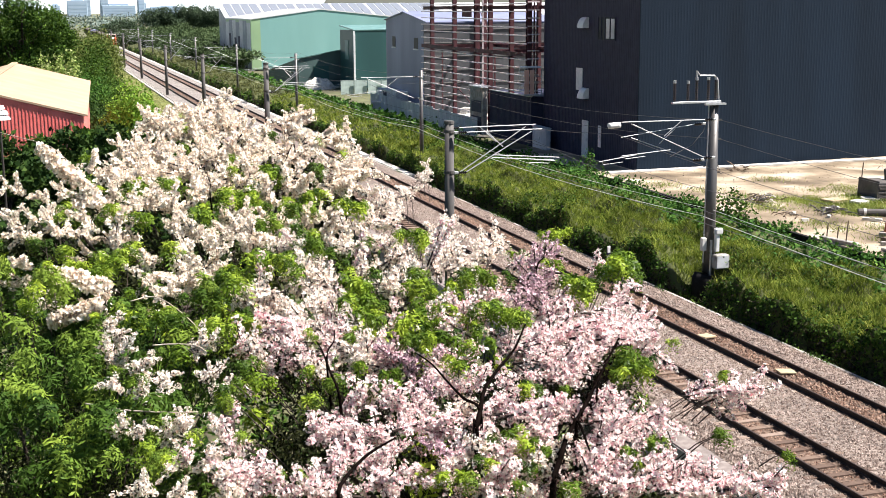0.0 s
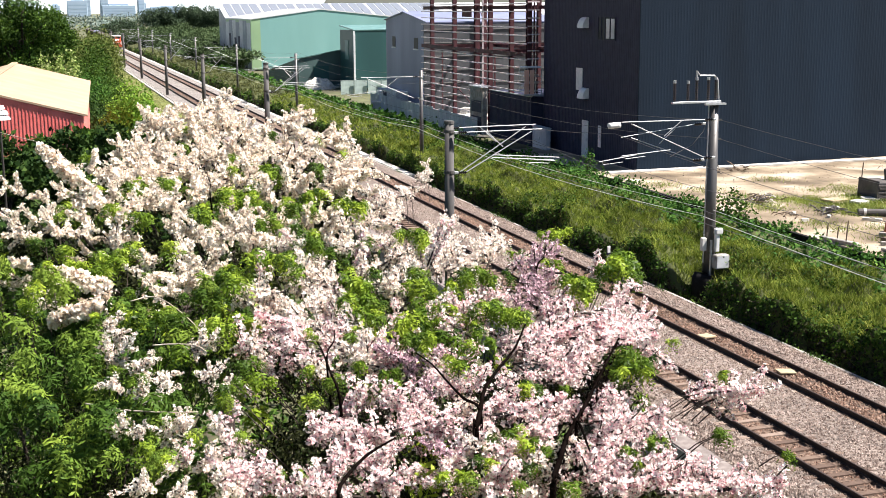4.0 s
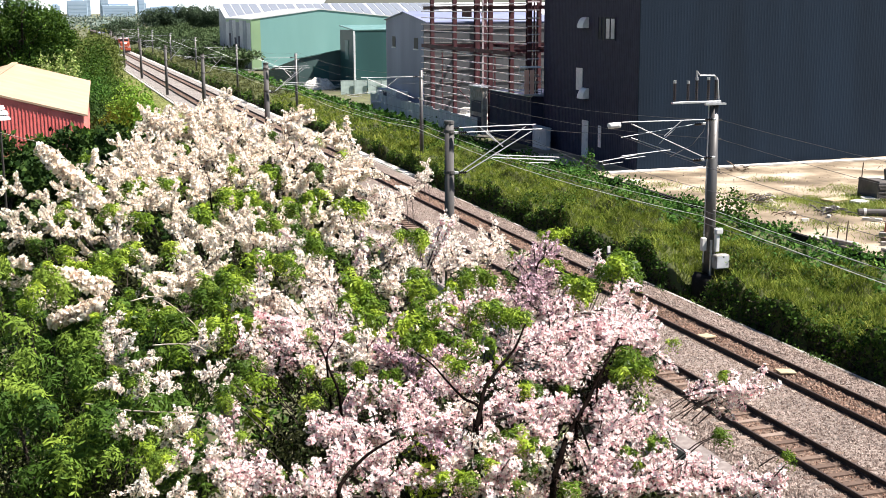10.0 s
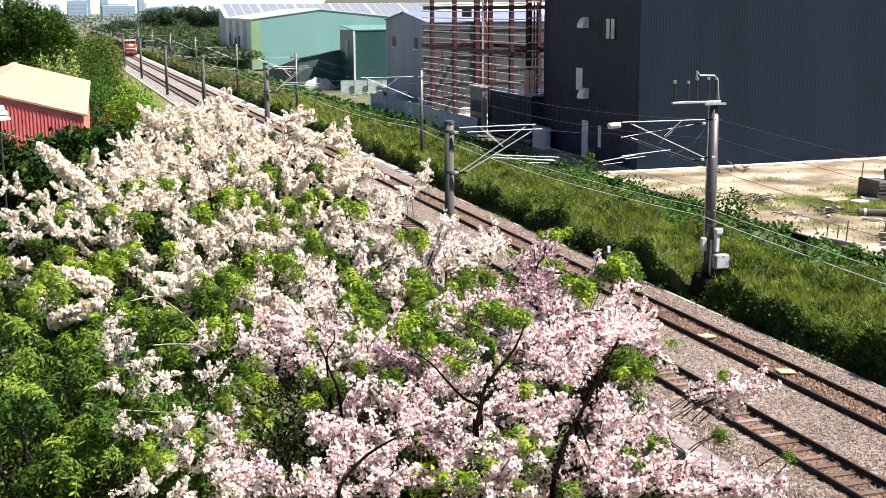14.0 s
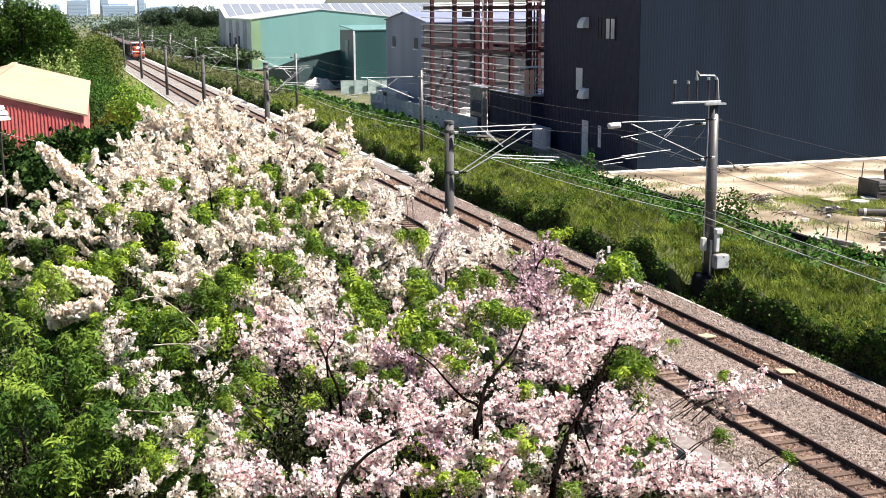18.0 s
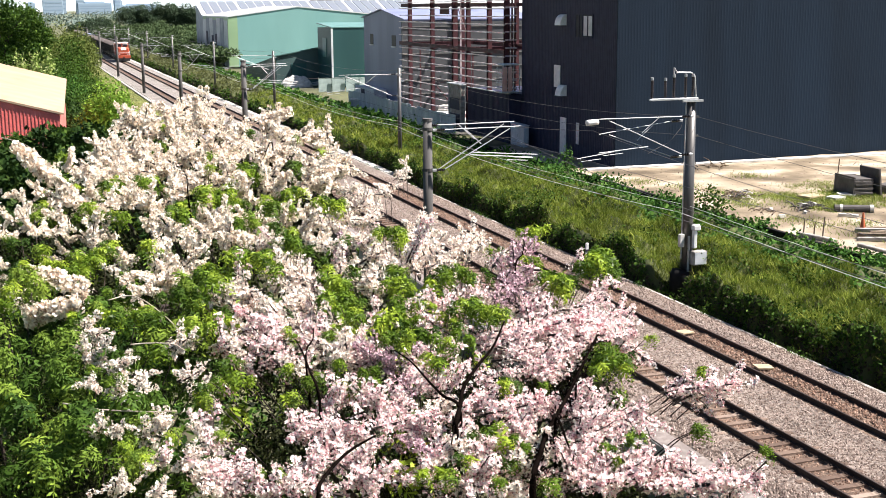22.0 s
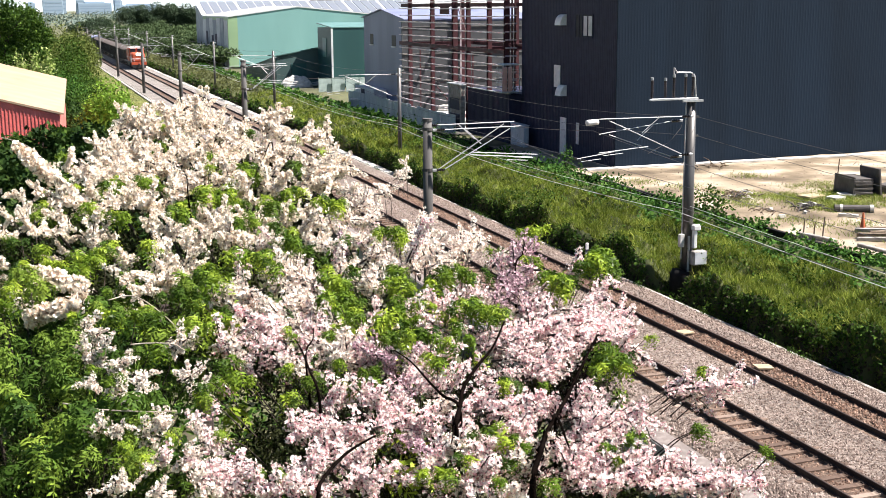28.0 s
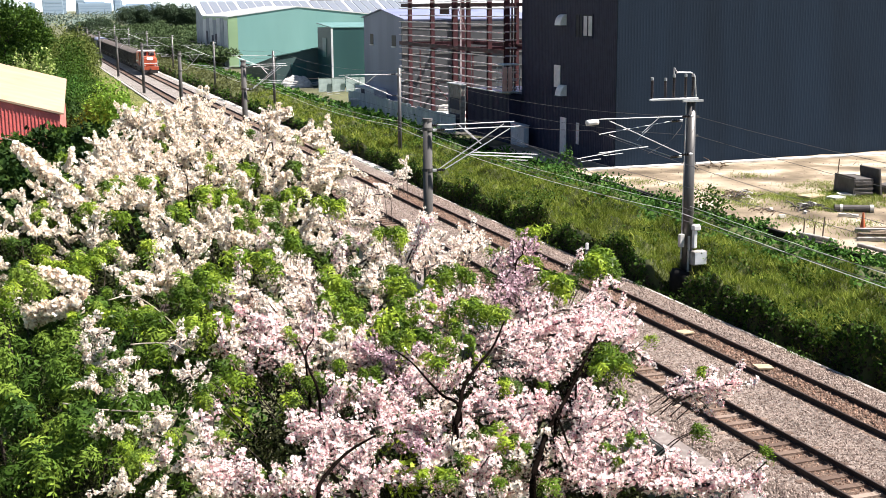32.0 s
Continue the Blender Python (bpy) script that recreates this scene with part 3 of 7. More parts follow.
part("ground_slab", Geo().box(FX - 0.2, 110, 113.4, 132.3, -1.2, YZ).box(50.1, 110, 99.1, 113.4, -1.2, YZ - 0.01).mesh("ground_slab", M_CONC), sf)
part("beam", Geo().box(FX + 0.02, FX + 0.06, 100.4, 131.5, 7.12, 7.5).mesh("beam", M_REDSTEEL), sf, "deep red edge beam")
part("gusset_plate", Geo().box(FX + 0.5, FX + 0.56, 116.2, 119.0, 10.5, 11.4).mesh("gusset_plate", M_REDSTEEL), sf, "square red steel plate")
for ya, za, yb, zb in ((114.2, 1.2, 120.2, 3.2), (110.4, 8.0, 113.4, 11.0)):
    part("brace", Geo().tube([(FX + 0.5, ya, za), (FX + 0.5, yb, zb)], 0.06, 6).mesh("brace", M_REDSTEEL), sf)
GIRT = Geo().box(-0.03, 0.0, 0, 31.2, -0.05, 0.05).box(0.0, 0.08, 0, 31.2, 0.032, 0.05).mesh("girt", M_GIRT)
GIRT2 = Geo().box(0, 1.1, -0.03, 0.0, -0.06, 0.06).box(0, 1.1, 0.0, 0.06, 0.04, 0.06).mesh("girt", M_GIRT)
GIRT3 = Geo().box(-0.03, 0.0, 0, 17.9, -0.05, 0.05).box(0.0, 0.08, 0, 17.9, 0.032, 0.05).mesh("girt", M_GIRT)
for i in range(21):
    z = 0.55 + i * 0.7
    if abs(z - 7.25) > 0.35:
        part("girt", GIRT3 if z < 3.8 else GIRT, sf, at=pose(FX, 113.5 if z < 3.8 else 100.2, z + 0.01 * rng.normal(), 0.04 * rng.normal(), 0, 0))
    if z > 4:
        part("girt", GIRT2, sf, at=pose(FX + 0.04, 100.1, z + 0.12))
for x in (FX + 0.42, FX + 0.72, FX + 1.0):
    part("post", Geo().box(x - 0.06, x + 0.06, 100.16, 100.3, 3.72, 15.6).mesh("post", M_REDSTEEL), sf)
for y, z0, z1 in ((108.6, 3.8, 7.0), (111.9, 0, 15.0), (124.5, 0, 7.0)):
    part("post", Geo().box(FX + 0.12, FX + 0.24, y - 0.06, y + 0.06, z0, z1).mesh("post", M_GIRT if y == 111.9 else M_REDSTEEL), sf)
hb = thing("hoist_platform", "hanging work platform wrapped in faded orange sheet", "work platform")
HX0, HX1, HY0, HY1 = 39.62, 41.3, 98.5, 99.9
part("deck", Geo().box(HX0, HX1, HY0, HY1, 3.85, 3.95).mesh("deck", M_GALV), hb)
for x in (HX0 + 0.05, (HX0 + HX1) / 2, HX1 - 0.05):
    for y in (HY0 + 0.05, HY1 - 0.05):
        part("post", Geo().tube([(x, y, 3.95), (x, y, 6.25)], 0.03).mesh("post", M_GALV), hb)
for zz in (4.3, 4.7, 5.1, 5.5, 5.9, 6.25):
    part("guard_rail", Geo().tube([(HX0, HY0 + 0.03, zz), (HX1, HY0 + 0.03, zz)], 0.022).tube([(HX0 + 0.02, HY0, zz + 0.03), (HX0 + 0.02, HY1, zz + 0.03)], 0.022).mesh("guard_rail", M_GALV), hb)
for a, b in ((0.0, 0.42), (0.5, 0.9)):
    part("sheet", Geo().box(HX0 + a, HX0 + b, HY0 - 0.03, HY0 - 0.01, 4.0, 6.1).mesh("sheet", M_ORANGESHEET), hb, "faded orange sheet")
part("sheet", Geo().box(HX0 + 0.1, HX1 - 0.1, HY0 + 0.1, HY1 - 0.1, 6.26, 6.36).mesh("sheet", M_WHITE), hb, "white sheet on top")

ec = thing("electrical_cabinet", "pale blue-grey electrical cabinet beside the dark hall", "cabinet", pose(40.45, 95.6, YZ))
part("body", Geo().box(0, 0.45, 0, 3.0, 0, 1.85, e=0.03).mesh("body", M_PALE), ec)
part("lid", Geo().box(-0.05, 0.5, -0.05, 3.05, 1.85, 1.92, e=0.02).mesh("lid", M_PALE), ec)
for ya in (0.25, 1.55):
    dr = part("door", Geo().box(-0.02, -0.003, ya, ya + 1.18, 0.15, 1.7).mesh("door", M_PALE), ec)
    part("handle", Geo().box(-0.05, -0.02, ya + 1.02, ya + 1.07, 0.8, 1.05).mesh("handle", M_GALV), dr)
# small site hut and pale site fence along the road
hut = thing("site_hut", "small grey site hut with a dark opening", "hut")
part("wall", Geo().box(FX - 0.62, FX - 0.2, 109.7, 113.2, YZ, 3.9, e=0.02).box(FX - 0.66, FX - 0.6, 109.65, 109.85, YZ, 4.0).box(FX - 0.66, FX - 0.6, 113.05, 113.25, YZ, 4.0).mesh("wall", M_CONC), hut)
part("door", Geo().box(FX - 0.655, FX - 0.625, 110.1, 112.9, YZ, 1.1).mesh("door", M_BLACKTRIM), hut)
part("door", Geo().box(FX - 0.655, FX - 0.625, 110.1, 112.9, 1.5, 2.6).mesh("window", M_BLACKTRIM), hut)
part("roof", Geo().box(FX - 0.8, FX - 0.1, 109.6, 113.3, 3.9, 4.0).mesh("roof", M_PALE), hut)
# boxes that stand for unclear pale clutter on the slab inside the frame
for i in range(26):
    x, y = FX + 0.8 + 5 * rng.random(), 114.5 + 16 * rng.random()
    w, d, h = 0.3 + 1.1 * rng.random(), 0.3 + 1.4 * rng.random(), 0.2 + 0.8 * rng.random() ** 2
    thing("site_crate", "pale box-shaped clutter inside the steel frame", "crate", pose(x, y, YZ, 0, 0, rng.random() * 90), "crates inside the frame",
          me=Geo().box(-w, w, -d, d, 0, h * 0.6, e=0.03).box(-w * 0.8, w * 0.9, -d * 0.7, d, h * 0.6, h, e=0.03).mesh("crate", (M_WHITE, M_CONC_LIGHT, M_CONC, M_REDSTEEL)[i % 4]))
sfn = thing("site_fence", "pale blue-grey steel hoarding along the site", "fence")
FP = Geo().box(0, 0.05, 0.02, 1.98, 0, 1.9, e=0.01).box(-0.03, 0.0, 0.3, 0.34, 0, 1.9).box(-0.03, 0.0, 1.6, 1.64, 0, 1.9).mesh("panel", M_PALE)
for i in range(20):
    part("panel", FP, sfn, at=pose(39.4, 110 + i * 2.0, -0.9 + 0.05 * rng.normal()))

# ---- grey gable building ----
gb = thing("gable_building", "grey metal gable building with two small windows", "building")
part("wall", Geo().prism([(132.75, -1.25), (150.2, -1.25), (150.2, 9.95), (142.1, 10.88), (132.75, 9.75)], "x", BX, 58).mesh("wall", M_GREYWALL), gb)
rf = Geo()
for a, za, b, zb in ((132.6, 9.73, 142.1, 10.88), (142.1, 10.88, 150.5, 9.9)):
    rf.prism([(a, za + 0.02), (b, zb + 0.02), (b, zb + 0.14), (a, za + 0.14)], "x", BX - 0.2, 58.1)
part("roof", rf.mesh("roof", M_GREYWALL), gb)
for ya, yb in ((145.9, 147.2), (136.4, 138.0)):
    w = part("window", Geo().box(BX - 0.05, BX - 0.006, ya, yb, 6.75, 8.0).mesh("window", M_GLASS), gb, "narrow dark window")
    part("window_sill", Geo().box(BX - 0.14, BX - 0.006, ya - 0.1, yb + 0.1, 6.6, 6.74).mesh("sill", M_PALE), w)
part("lower_wall", Geo().box(BX - 1.6, BX - 0.03, 140.5, 149.0, -1.25, 1.6, e=0.03).mesh("lower_wall", M_PALE), gb, "pale lean-to")
part("door", Geo().box(BX - 1.66, BX - 1.605, 144.6, 146.0, 0.0, 1.4).mesh("opening", M_BLACKTRIM), gb)

# ---- green factory halls ----
dg = thing("green_workshop", "dark green metal workshop with a pale green roof edge", "building")
part("wall", Geo().prism([(46.9, -1.0), (62, -1.0), (62, 8.0), (46.9, 8.0)], "y", 188, 197.4).mesh("wall", M_DKGREEN), dg)
part("roof", Geo().prism([(187.93, 8.0), (197.8, 8.6), (197.8, 8.75), (187.93, 8.14)], "x", 46.84, 62.5).mesh("roof", M_GREENROOF), dg, "pale green sheet roof")
part("corner_trim", Geo().box(46.78, 47.06, 187.86, 188.1, -1.0, 7.92).mesh("corner_trim", M_WHITE), dg)
part("window", Geo().box(46.82, 46.9, 191.5, 194.0, 3.4, 6.4).mesh("window", M_GREENROOF), dg)
ls = thing("green_lean_to", "low dark green lean-to shed beside the workshop", "shed")
LV = [(40.0, 198, -1.3), (48.8, 198, -1.3), (48.8, 198, 4.95), (40.0, 198, 3.45), (40.0, 226, -1.3), (48.8, 226, -1.3), (48.8, 226, 1.6), (40.0, 226, 0.4)]
part("wall", Geo().add(LV, [(0, 1, 2, 3), (1, 5, 6, 2), (5, 4, 7, 6), (4, 0, 3, 7), (3, 2, 6, 7), (0, 4, 5, 1)]).mesh("wall", M_TEALGREY), ls)
part("fascia", Geo().prism([(39.8, 3.38), (48.8, 4.93), (48.8, 5.1), (39.8, 3.55)], "y", 197.8, 198.02).mesh("fascia", M_GREENROOF), ls, "pale green fascia")
part("door", Geo().box(42.5, 45, 197.92, 197.99, -1.3, 2.2).mesh("door", M_DKGREEN), ls)
hg = thing("green_factory", "large pale green metal factory hall with low gable", "building")
part("wall", Geo().prism([(44.0, -1.0), (74, -1.0), (74, 9.4), (56.8, 11.2), (44.0, 9.5)], "y", 256.5, 292).mesh("wall", M_GREEN), hg)
part("wall", Geo().prism([(42.0, -1.0), (44.0, -1.0), (44.0, 9.5), (42.0, 9.25)], "y", 256.5, 292).mesh("wall", M_GREENEDGE), hg)
part("fascia", Geo().prism([(41.9, 9.24), (56.8, 11.2), (74.2, 9.4), (74.2, 9.62), (56.8, 11.42), (41.9, 9.46)], "y", 256.4, 292.2).mesh("fascia", M_ROOFWHITE), hg, "white roof and fascia")
for yy in range(7):
    part("panel", Geo().box(41.93, 41.99, 257 + yy * 5.0, 261.6 + yy * 5.0, -0.8, 9.0 if yy % 3 else 8.6).mesh("panel", M_BLUEGREY if yy % 2 else M_PALE), hg)
for ya, z0, z1 in ((271, -1.0, 5.6), (276, -1.0, 5.2), (262, -1, 1.2), (284, 2.0, 6.0)):
    part("door", Geo().box(41.86, 41.92, ya, ya + 2.6, z0, z1).mesh("door", M_BLACKTRIM), hg)
big = thing("solar_hall", "long factory hall with rows of solar panels on a white roof", "building")
part("wall", Geo().prism([(311.6, -1.0), (327.0, -1.0), (327.0, 12.5), (311.6, 8.45)], "x", 45.3, 150).mesh("wall", M_BLUEGREY), big)
part("roof", Geo().prism([(311.3, 8.42), (327.3, 12.6), (327.3, 12.85), (311.3, 8.67)], "x", 45.0, 151).mesh("roof", M_ROOFWHITE), big)
sl = math.degrees(math.atan2(4.18, 16.0))
SP = Geo().box(0, 1.95, 0, 15.2, 0.06, 0.2).mesh("solar_panel", M_PANEL)
for i in range(24):
    part("solar_panel", SP, big, at=Matrix.Translation((46.2 + i * 2.3 + (i // 4) * 0.5, 312.0, 8.8)) @ Matrix.Rotation(radians(sl), 4, "X"))

# ---- red shed with cream roof, on the west side ----
rs = thing("red_shed", "long red metal shed under a faded cream gable roof", "shed", pose(2.44, 75, 0, 0, 0, -2.55))
RL, RW = 37.0, 6.2
part("wall", Geo().prism([(-2 * RW, -1.3), (-0.25, -1.3), (-0.25, 5.2), (-RW, 6.85), (-2 * RW, 5.2)], "y", 0.25, RL - 0.25).mesh("wall", M_REDWALL), rs)
rib = Geo()
for i in range(58):
    x = -0.35 - i * 0.205
    top = 5.15 + (0.268 * (-x) if -x < RW else 0.268 * (2 * RW + x))
    rib.box(x - 0.03, x + 0.03, 0.222, 0.252, -1.3, top - 0.06)
part("rib", rib.mesh("rib", M_REDWALL), rs, "pressed ribs of the red wall")
for s in (1, -1):
    o = [(0.0, 5.19), (-RW, 6.85), (-RW, 6.97), (0.0, 5.31)] if s == 1 else [(-2 * RW, 5.19), (-RW, 6.85), (-RW, 6.97), (-2 * RW, 5.31)]
    part("roof", Geo().prism(o, "y", 0.14, RL).mesh("roof", M_CREAMROOF), rs)
part("ridge_cap", Geo().box(-RW - 0.25, -RW + 0.25, 0.13, RL + 0.01, 6.93, 7.02, e=0.02).mesh("ridge_cap", M_CREAMROOF), rs)

# ---- overhead line: concrete poles, steel masts, arms, wires ----
ZC, ZM = 5.05, 6.15


def cantilever(side, reach, zt, zb, parent, drop=0.0, reg=None):
    """Arm in the parent's space, reaching towards x = side * reach."""
    s = side
    arm = part("cantilever", Geo().tube([(s * 0.55, 0, zt), (s * reach, 0, zt + 0.02 - drop)], 0.021).mesh("top_tube", M_GALV), parent, "galvanised tube arm")
    part("diagonal_tube", Geo().tube([(s * 0.6, 0, zb + 0.05), (s * (reach - 0.45), 0, zt - 0.06 - drop * 0.9)], 0.023).mesh("diagonal_tube", M_GALV), arm)
    (xi, zi), (xo, zo) = reg or ((reach - 1.55, zb + 0.66), (reach + 1.05, zb + 0.36))
    part("registration_tube", Geo().tube([(s * xi, 0, zi), (s * xo, 0, zo)], 0.019).mesh("registration_tube", M_GALV), arm)
    part("brace", Geo().tube([(s * (reach * 0.38), 0, zt - drop * 0.35), (s * (reach * 0.56), 0, zt - 0.62 - drop * 0.3)], 0.02).mesh("brace", M_GALV), arm)
    part("steady_arm", Geo().tube([(s * (xo - 0.15), 0, zo), (s * (xo - 0.2), 0, zo - 0.12), (s * (xo - 1.1), 0, zo - 0.05)], 0.014).mesh("steady_arm", M_GALV), arm)
    for zz in (zt, zb + 0.03):
        prof = [0.03 if k % 3 else 0.075 for k in range(15)]
        ins = Geo().tube([(s * (0.24 + 0.38 * k / 14), 0, zz) for k in range(15)], prof, 10)
        part("insulator", ins.mesh("insulator", M_INSUL), arm)
        part("bracket", Geo().box(min(s * 0.1, s * 0.26), max(s * 0.1, s * 0.26), -0.06, 0.06, zz - 0.05, zz + 0.05, e=0.01).mesh("bracket", M_GALV), arm)
    return arm


def concrete_pole(y, top, x=16.45, reach=2.5):
    p = thing("catenary_pole", "round weathered concrete railway pole with a tube arm", "railway pole", pose(x, y, 0), "poles beside the west track")
    part("shaft", Geo().tube([(0, 0, -1.3), (0, 0, top)], 0.21, 18, r1=0.18).mesh("shaft", M_POLE, smooth=True), p)
    part("cap", Geo().tube([(0, 0, top - 0.02), (0, 0, top + 0.09)], 0.2, 14).mesh("cap", M_POLE), p)
    for zz in (top - 0.32, top - 1.92):
        part("clamp_band", Geo().tube([(0, 0, zz - 0.06), (0, 0, zz + 0.06)], 0.216, 14).mesh("clamp_band", M_POLE), p)
    if reach < 3:
        cantilever(1, reach, top - 0.3, top - 1.9, p)
    else:
        a = cantilever(1, reach, top - 0.35, top - 1.95, p, 0.0, ((reach - 2.1, top - 1.28), (reach + 0.75, top - 1.5)))
        a.location.y = -0.3
        a = cantilever(1, reach + 0.1, top - 0.25, top - 2.1, p, 0.0, ((reach - 1.8, top - 1.5), (reach + 0.9, top - 1.72)))
        a.location.y = 0.6
    return p


concrete_pole(45.1, 6.97, 15.0, 3.8)
concrete_pole(87.2, 7.55, 15.25, 3.1)
for y, top in ((132.7, 6.66), (173.2, 6.5), (217, 6.5), (261, 6.5), (305, 6.5), (349, 6.5)):
    concrete_pole(y, top)


def steel_mast(y, top, x=26.63):
    p = thing("catenary_mast", "galvanised steel railway mast with tube arm", "railway mast", pose(x, y, 0), "masts beside the east track")
    part("shaft", Geo().tube([(0, 0, -1.3), (0, 0, top)], 0.16, 14, r1=0.13).mesh("shaft", M_MAST, smooth=True), p)
    for zz in (top - 0.5, top - 2.1):
        part("clamp_band", Geo().tube([(0, 0, zz - 0.06), (0, 0, zz + 0.06)], 0.165, 14).mesh("clamp_band", M_GALV), p)
    cantilever(-1, 4.55, top - 0.45, top - 2.05, p)
    for zz, xx in ((6.7 if top > 6.85 else 6.4, 0.32), (5.9, 0.32)):
        part("wire_arm", Geo().box(0.1, xx + 0.05, -0.03, 0.03, zz - 0.03, zz + 0.05).mesh("wire_arm", M_GALV), p)
    return p


for y, top in ((86.6, 6.88), (133.3, 6.6), (175.8, 6.56), (224, 6.5), (268, 6.5), (312, 6.5), (356, 6.5)):
    steel_mast(y, top)

# the near switch mast carries two arms, a cross-beam of insulators, a box and a cap
sm = thing("switch_mast", "stout steel railway mast with disconnector switch and control box", "railway mast", pose(26.62, 44.97, 0.16))
part("shaft", Geo().tube([(0, 0, -1.3), (0, 0, 7.2)], 0.275, 18, r1=0.205).mesh("shaft", M_MAST, smooth=True), sm)
part("flange", Geo().tube([(0, 0, 7.2), (0, 0, 7.27)], 0.3, 18).mesh("flange", M_GALV), sm)
cb = part("crossbeam", Geo().box(-1.97, 0.3, -0.07, 0.07, 7.27, 7.36, e=0.01).box(-0.55, 0.4, -0.3, -0.16, 7.2, 7.28).mesh("crossbeam", M_GALV), sm, "galvanised crossbeam")
for x, h in ((-1.87, 0.75), (-1.25, 0.72), (-0.85, 0.85), (-0.3, 0.85), (0.05, 0.85)):
    prof = [0.05 if k % 2 else 0.068 for k in range(19)]
    ins = Geo().tube([(x, 0, 7.37 + h * k / 18) for k in range(19)], prof, 10)
    part("insulator", ins.mesh("insulator", M_INSUL), cb, "brown ribbed insulator")
    part("insulator_cap", Geo().tube([(x, 0, 7.37 + h), (x, 0, 7.37 + h + 0.12)], 0.06, 10).mesh("insulator_cap", M_GALV), cb)
part("switch_blade", Geo().tube([(-0.86, 0, 8.6), (-0.72, 0, 8.42), (-0.05, 0, 8.4), (0.12, 0, 8.25), (0.2, 0, 7.4)], 0.035).tube([(-0.86, 0, 8.35), (-0.86, 0, 8.62)], 0.03).mesh("switch_blade", M_GALV), cb)
part("jumper_wire", Geo().tube([(-0.3, -0.05, 6.7), (-0.5, -0.05, 6.1), (-1.0, -0.05, 5.55), (-1.8, -0.05, 5.2), (-2.0, -0.05, 5.1)], 0.015, 5).mesh("jumper_wire", M_WIRE), sm)
a1 = cantilever(-1, 4.43, 6.62, 5.0, sm, 0.0, ((2.18, 5.43), (4.43, 5.26)))
a1.location.y = -0.35
a2 = cantilever(-1, 4.0, 6.36, 4.8, sm, 0.45, ((2.1, 5.33), (5.0, 4.95)))
a2.location.y = 0.5
part("weight_insulator", Geo().tube([(-5.0, -0.35, 6.5), (-4.92, -0.35, 6.51), (-4.6, -0.35, 6.53), (-4.5, -0.35, 6.54)], 0.12, 12).mesh("weight_insulator", M_WHITE, smooth=True), sm, "white porcelain insulator")
bx = part("control_box", Geo().box(-0.05, 0.6, -0.72, -0.33, 0.3, 0.9, e=0.03).mesh("control_box", M_CONC), sm, "pale grey control box")
part("box_door", Geo().box(0.0, 0.54, -0.735, -0.722, 0.35, 0.85).mesh("box_door", M_PALE), bx)
part("cable_head", Geo().box(0.0, 0.36, -0.55, -0.3, 1.75, 2.02, e=0.05).box(0.04, 0.22, -0.5, -0.32, 1.0, 1.8, e=0.03).mesh("cable_head", M_WHITE), sm, "white cable head")
part("junction_box", Geo().box(-0.5, -0.28, -0.3, -0.1, 1.05, 1.6, e=0.02).mesh("junction_box", M_CONC_LIGHT), sm, "small white junction box")
part("conduit", Geo().tube([(-0.1, -0.34, -1.2), (-0.1, -0.34, 1.5)], 0.05).mesh("conduit", M_GALV), sm)
for zz, xx in ((6.54, 0.33), (5.74, 0.33)):
    part("wire_arm", Geo().box(0.15, xx + 0.05, -0.03, 0.03, zz - 0.03, zz + 0.05).mesh("wire_arm", M_MAST), sm)
part("operating_rod", Geo().tube([(-0.32, -0.1, 0.5), (-0.30, -0.1, 7.2)], 0.025).mesh("operating_rod", M_GALV), sm)
part("plinth", Geo().tube([(-0.2, -0.1, -1.3), (-0.2, -0.1, -0.2), (-0.17, -0.1, -0.02), (-0.15, -0.1, 0.02)], [0.58, 0.55, 0.48, 0.3], 14).mesh("plinth", M_RUBBER, smooth=True), sm, "dark foundation block")
mk = thing("line_marker", "small white trackside marker post", "marker post", pose(24.6, 50.5, -1.3))
part("post", Geo().box(-0.07, 0.07, -0.05, 0.05, 0, 1.75, e=0.015).mesh("post", M_WHITE), mk)
part("band", Geo().box(-0.075, 0.075, -0.055, 0.055, 1.3, 1.45).mesh("band", M_BLACKTRIM), mk)


def span(name, label, x, zs, ys, sag, r=0.009, material=None):
    o = thing(name, label, "overhead wire")
    for ya, yb in zip(ys[:-1], ys[1:]):
        n = 10
        g = Geo().tube([(x, ya + (yb - ya) * i / n, zs - sag * 4 * (i / n) * (1 - i / n)) for i in range(n + 1)], r, 4, cap=False)
        part("wire_span", g.mesh("wire_span", material or M_WIRE), o)
    return o


YW = [-40, 3, 45.1, 87.2, 132.7, 173.2, 217, 261, 305, 349]
YE = [-45, 0.0, 44.97, 86.6, 133.3, 175.8, 224, 268, 312, 356]
span("messenger_wire", "grey messenger wire over the west track", 18.6, ZM, YW, 0.9)
span("contact_wire", "straight contact wire over the west track", 18.5, ZC, YW, 0.02)
span("messenger_wire", "grey messenger wire over the east track", 22.1, ZM + 0.15, YE, 0.9)
span("contact_wire", "straight contact wire over the east track", 22.0, ZC, YE, 0.02)
span("feeder_wire", "grey feeder wire beside the masts", 26.95, 6.7, YE, 0.7)
span("feeder_wire", "grey feeder wire beside the masts", 26.95, 5.9, YE, 0.7)
span("earth_wire", "bright thin wire above the bank", 26.2, 2.68, YE, 0.5, 0.013, M_WHITE)
span("earth_wire", "bright thin wire above the bank", 26.6, 2.95, YE, 0.45, 0.009, M_WHITE)

# ---- yard clutter ----


def slab_mesh(w, d, h):
    return Geo().box(-w / 2, w / 2, -d / 2, d / 2, 0, h, e=0.015).mesh("slab", M_BLOCK)


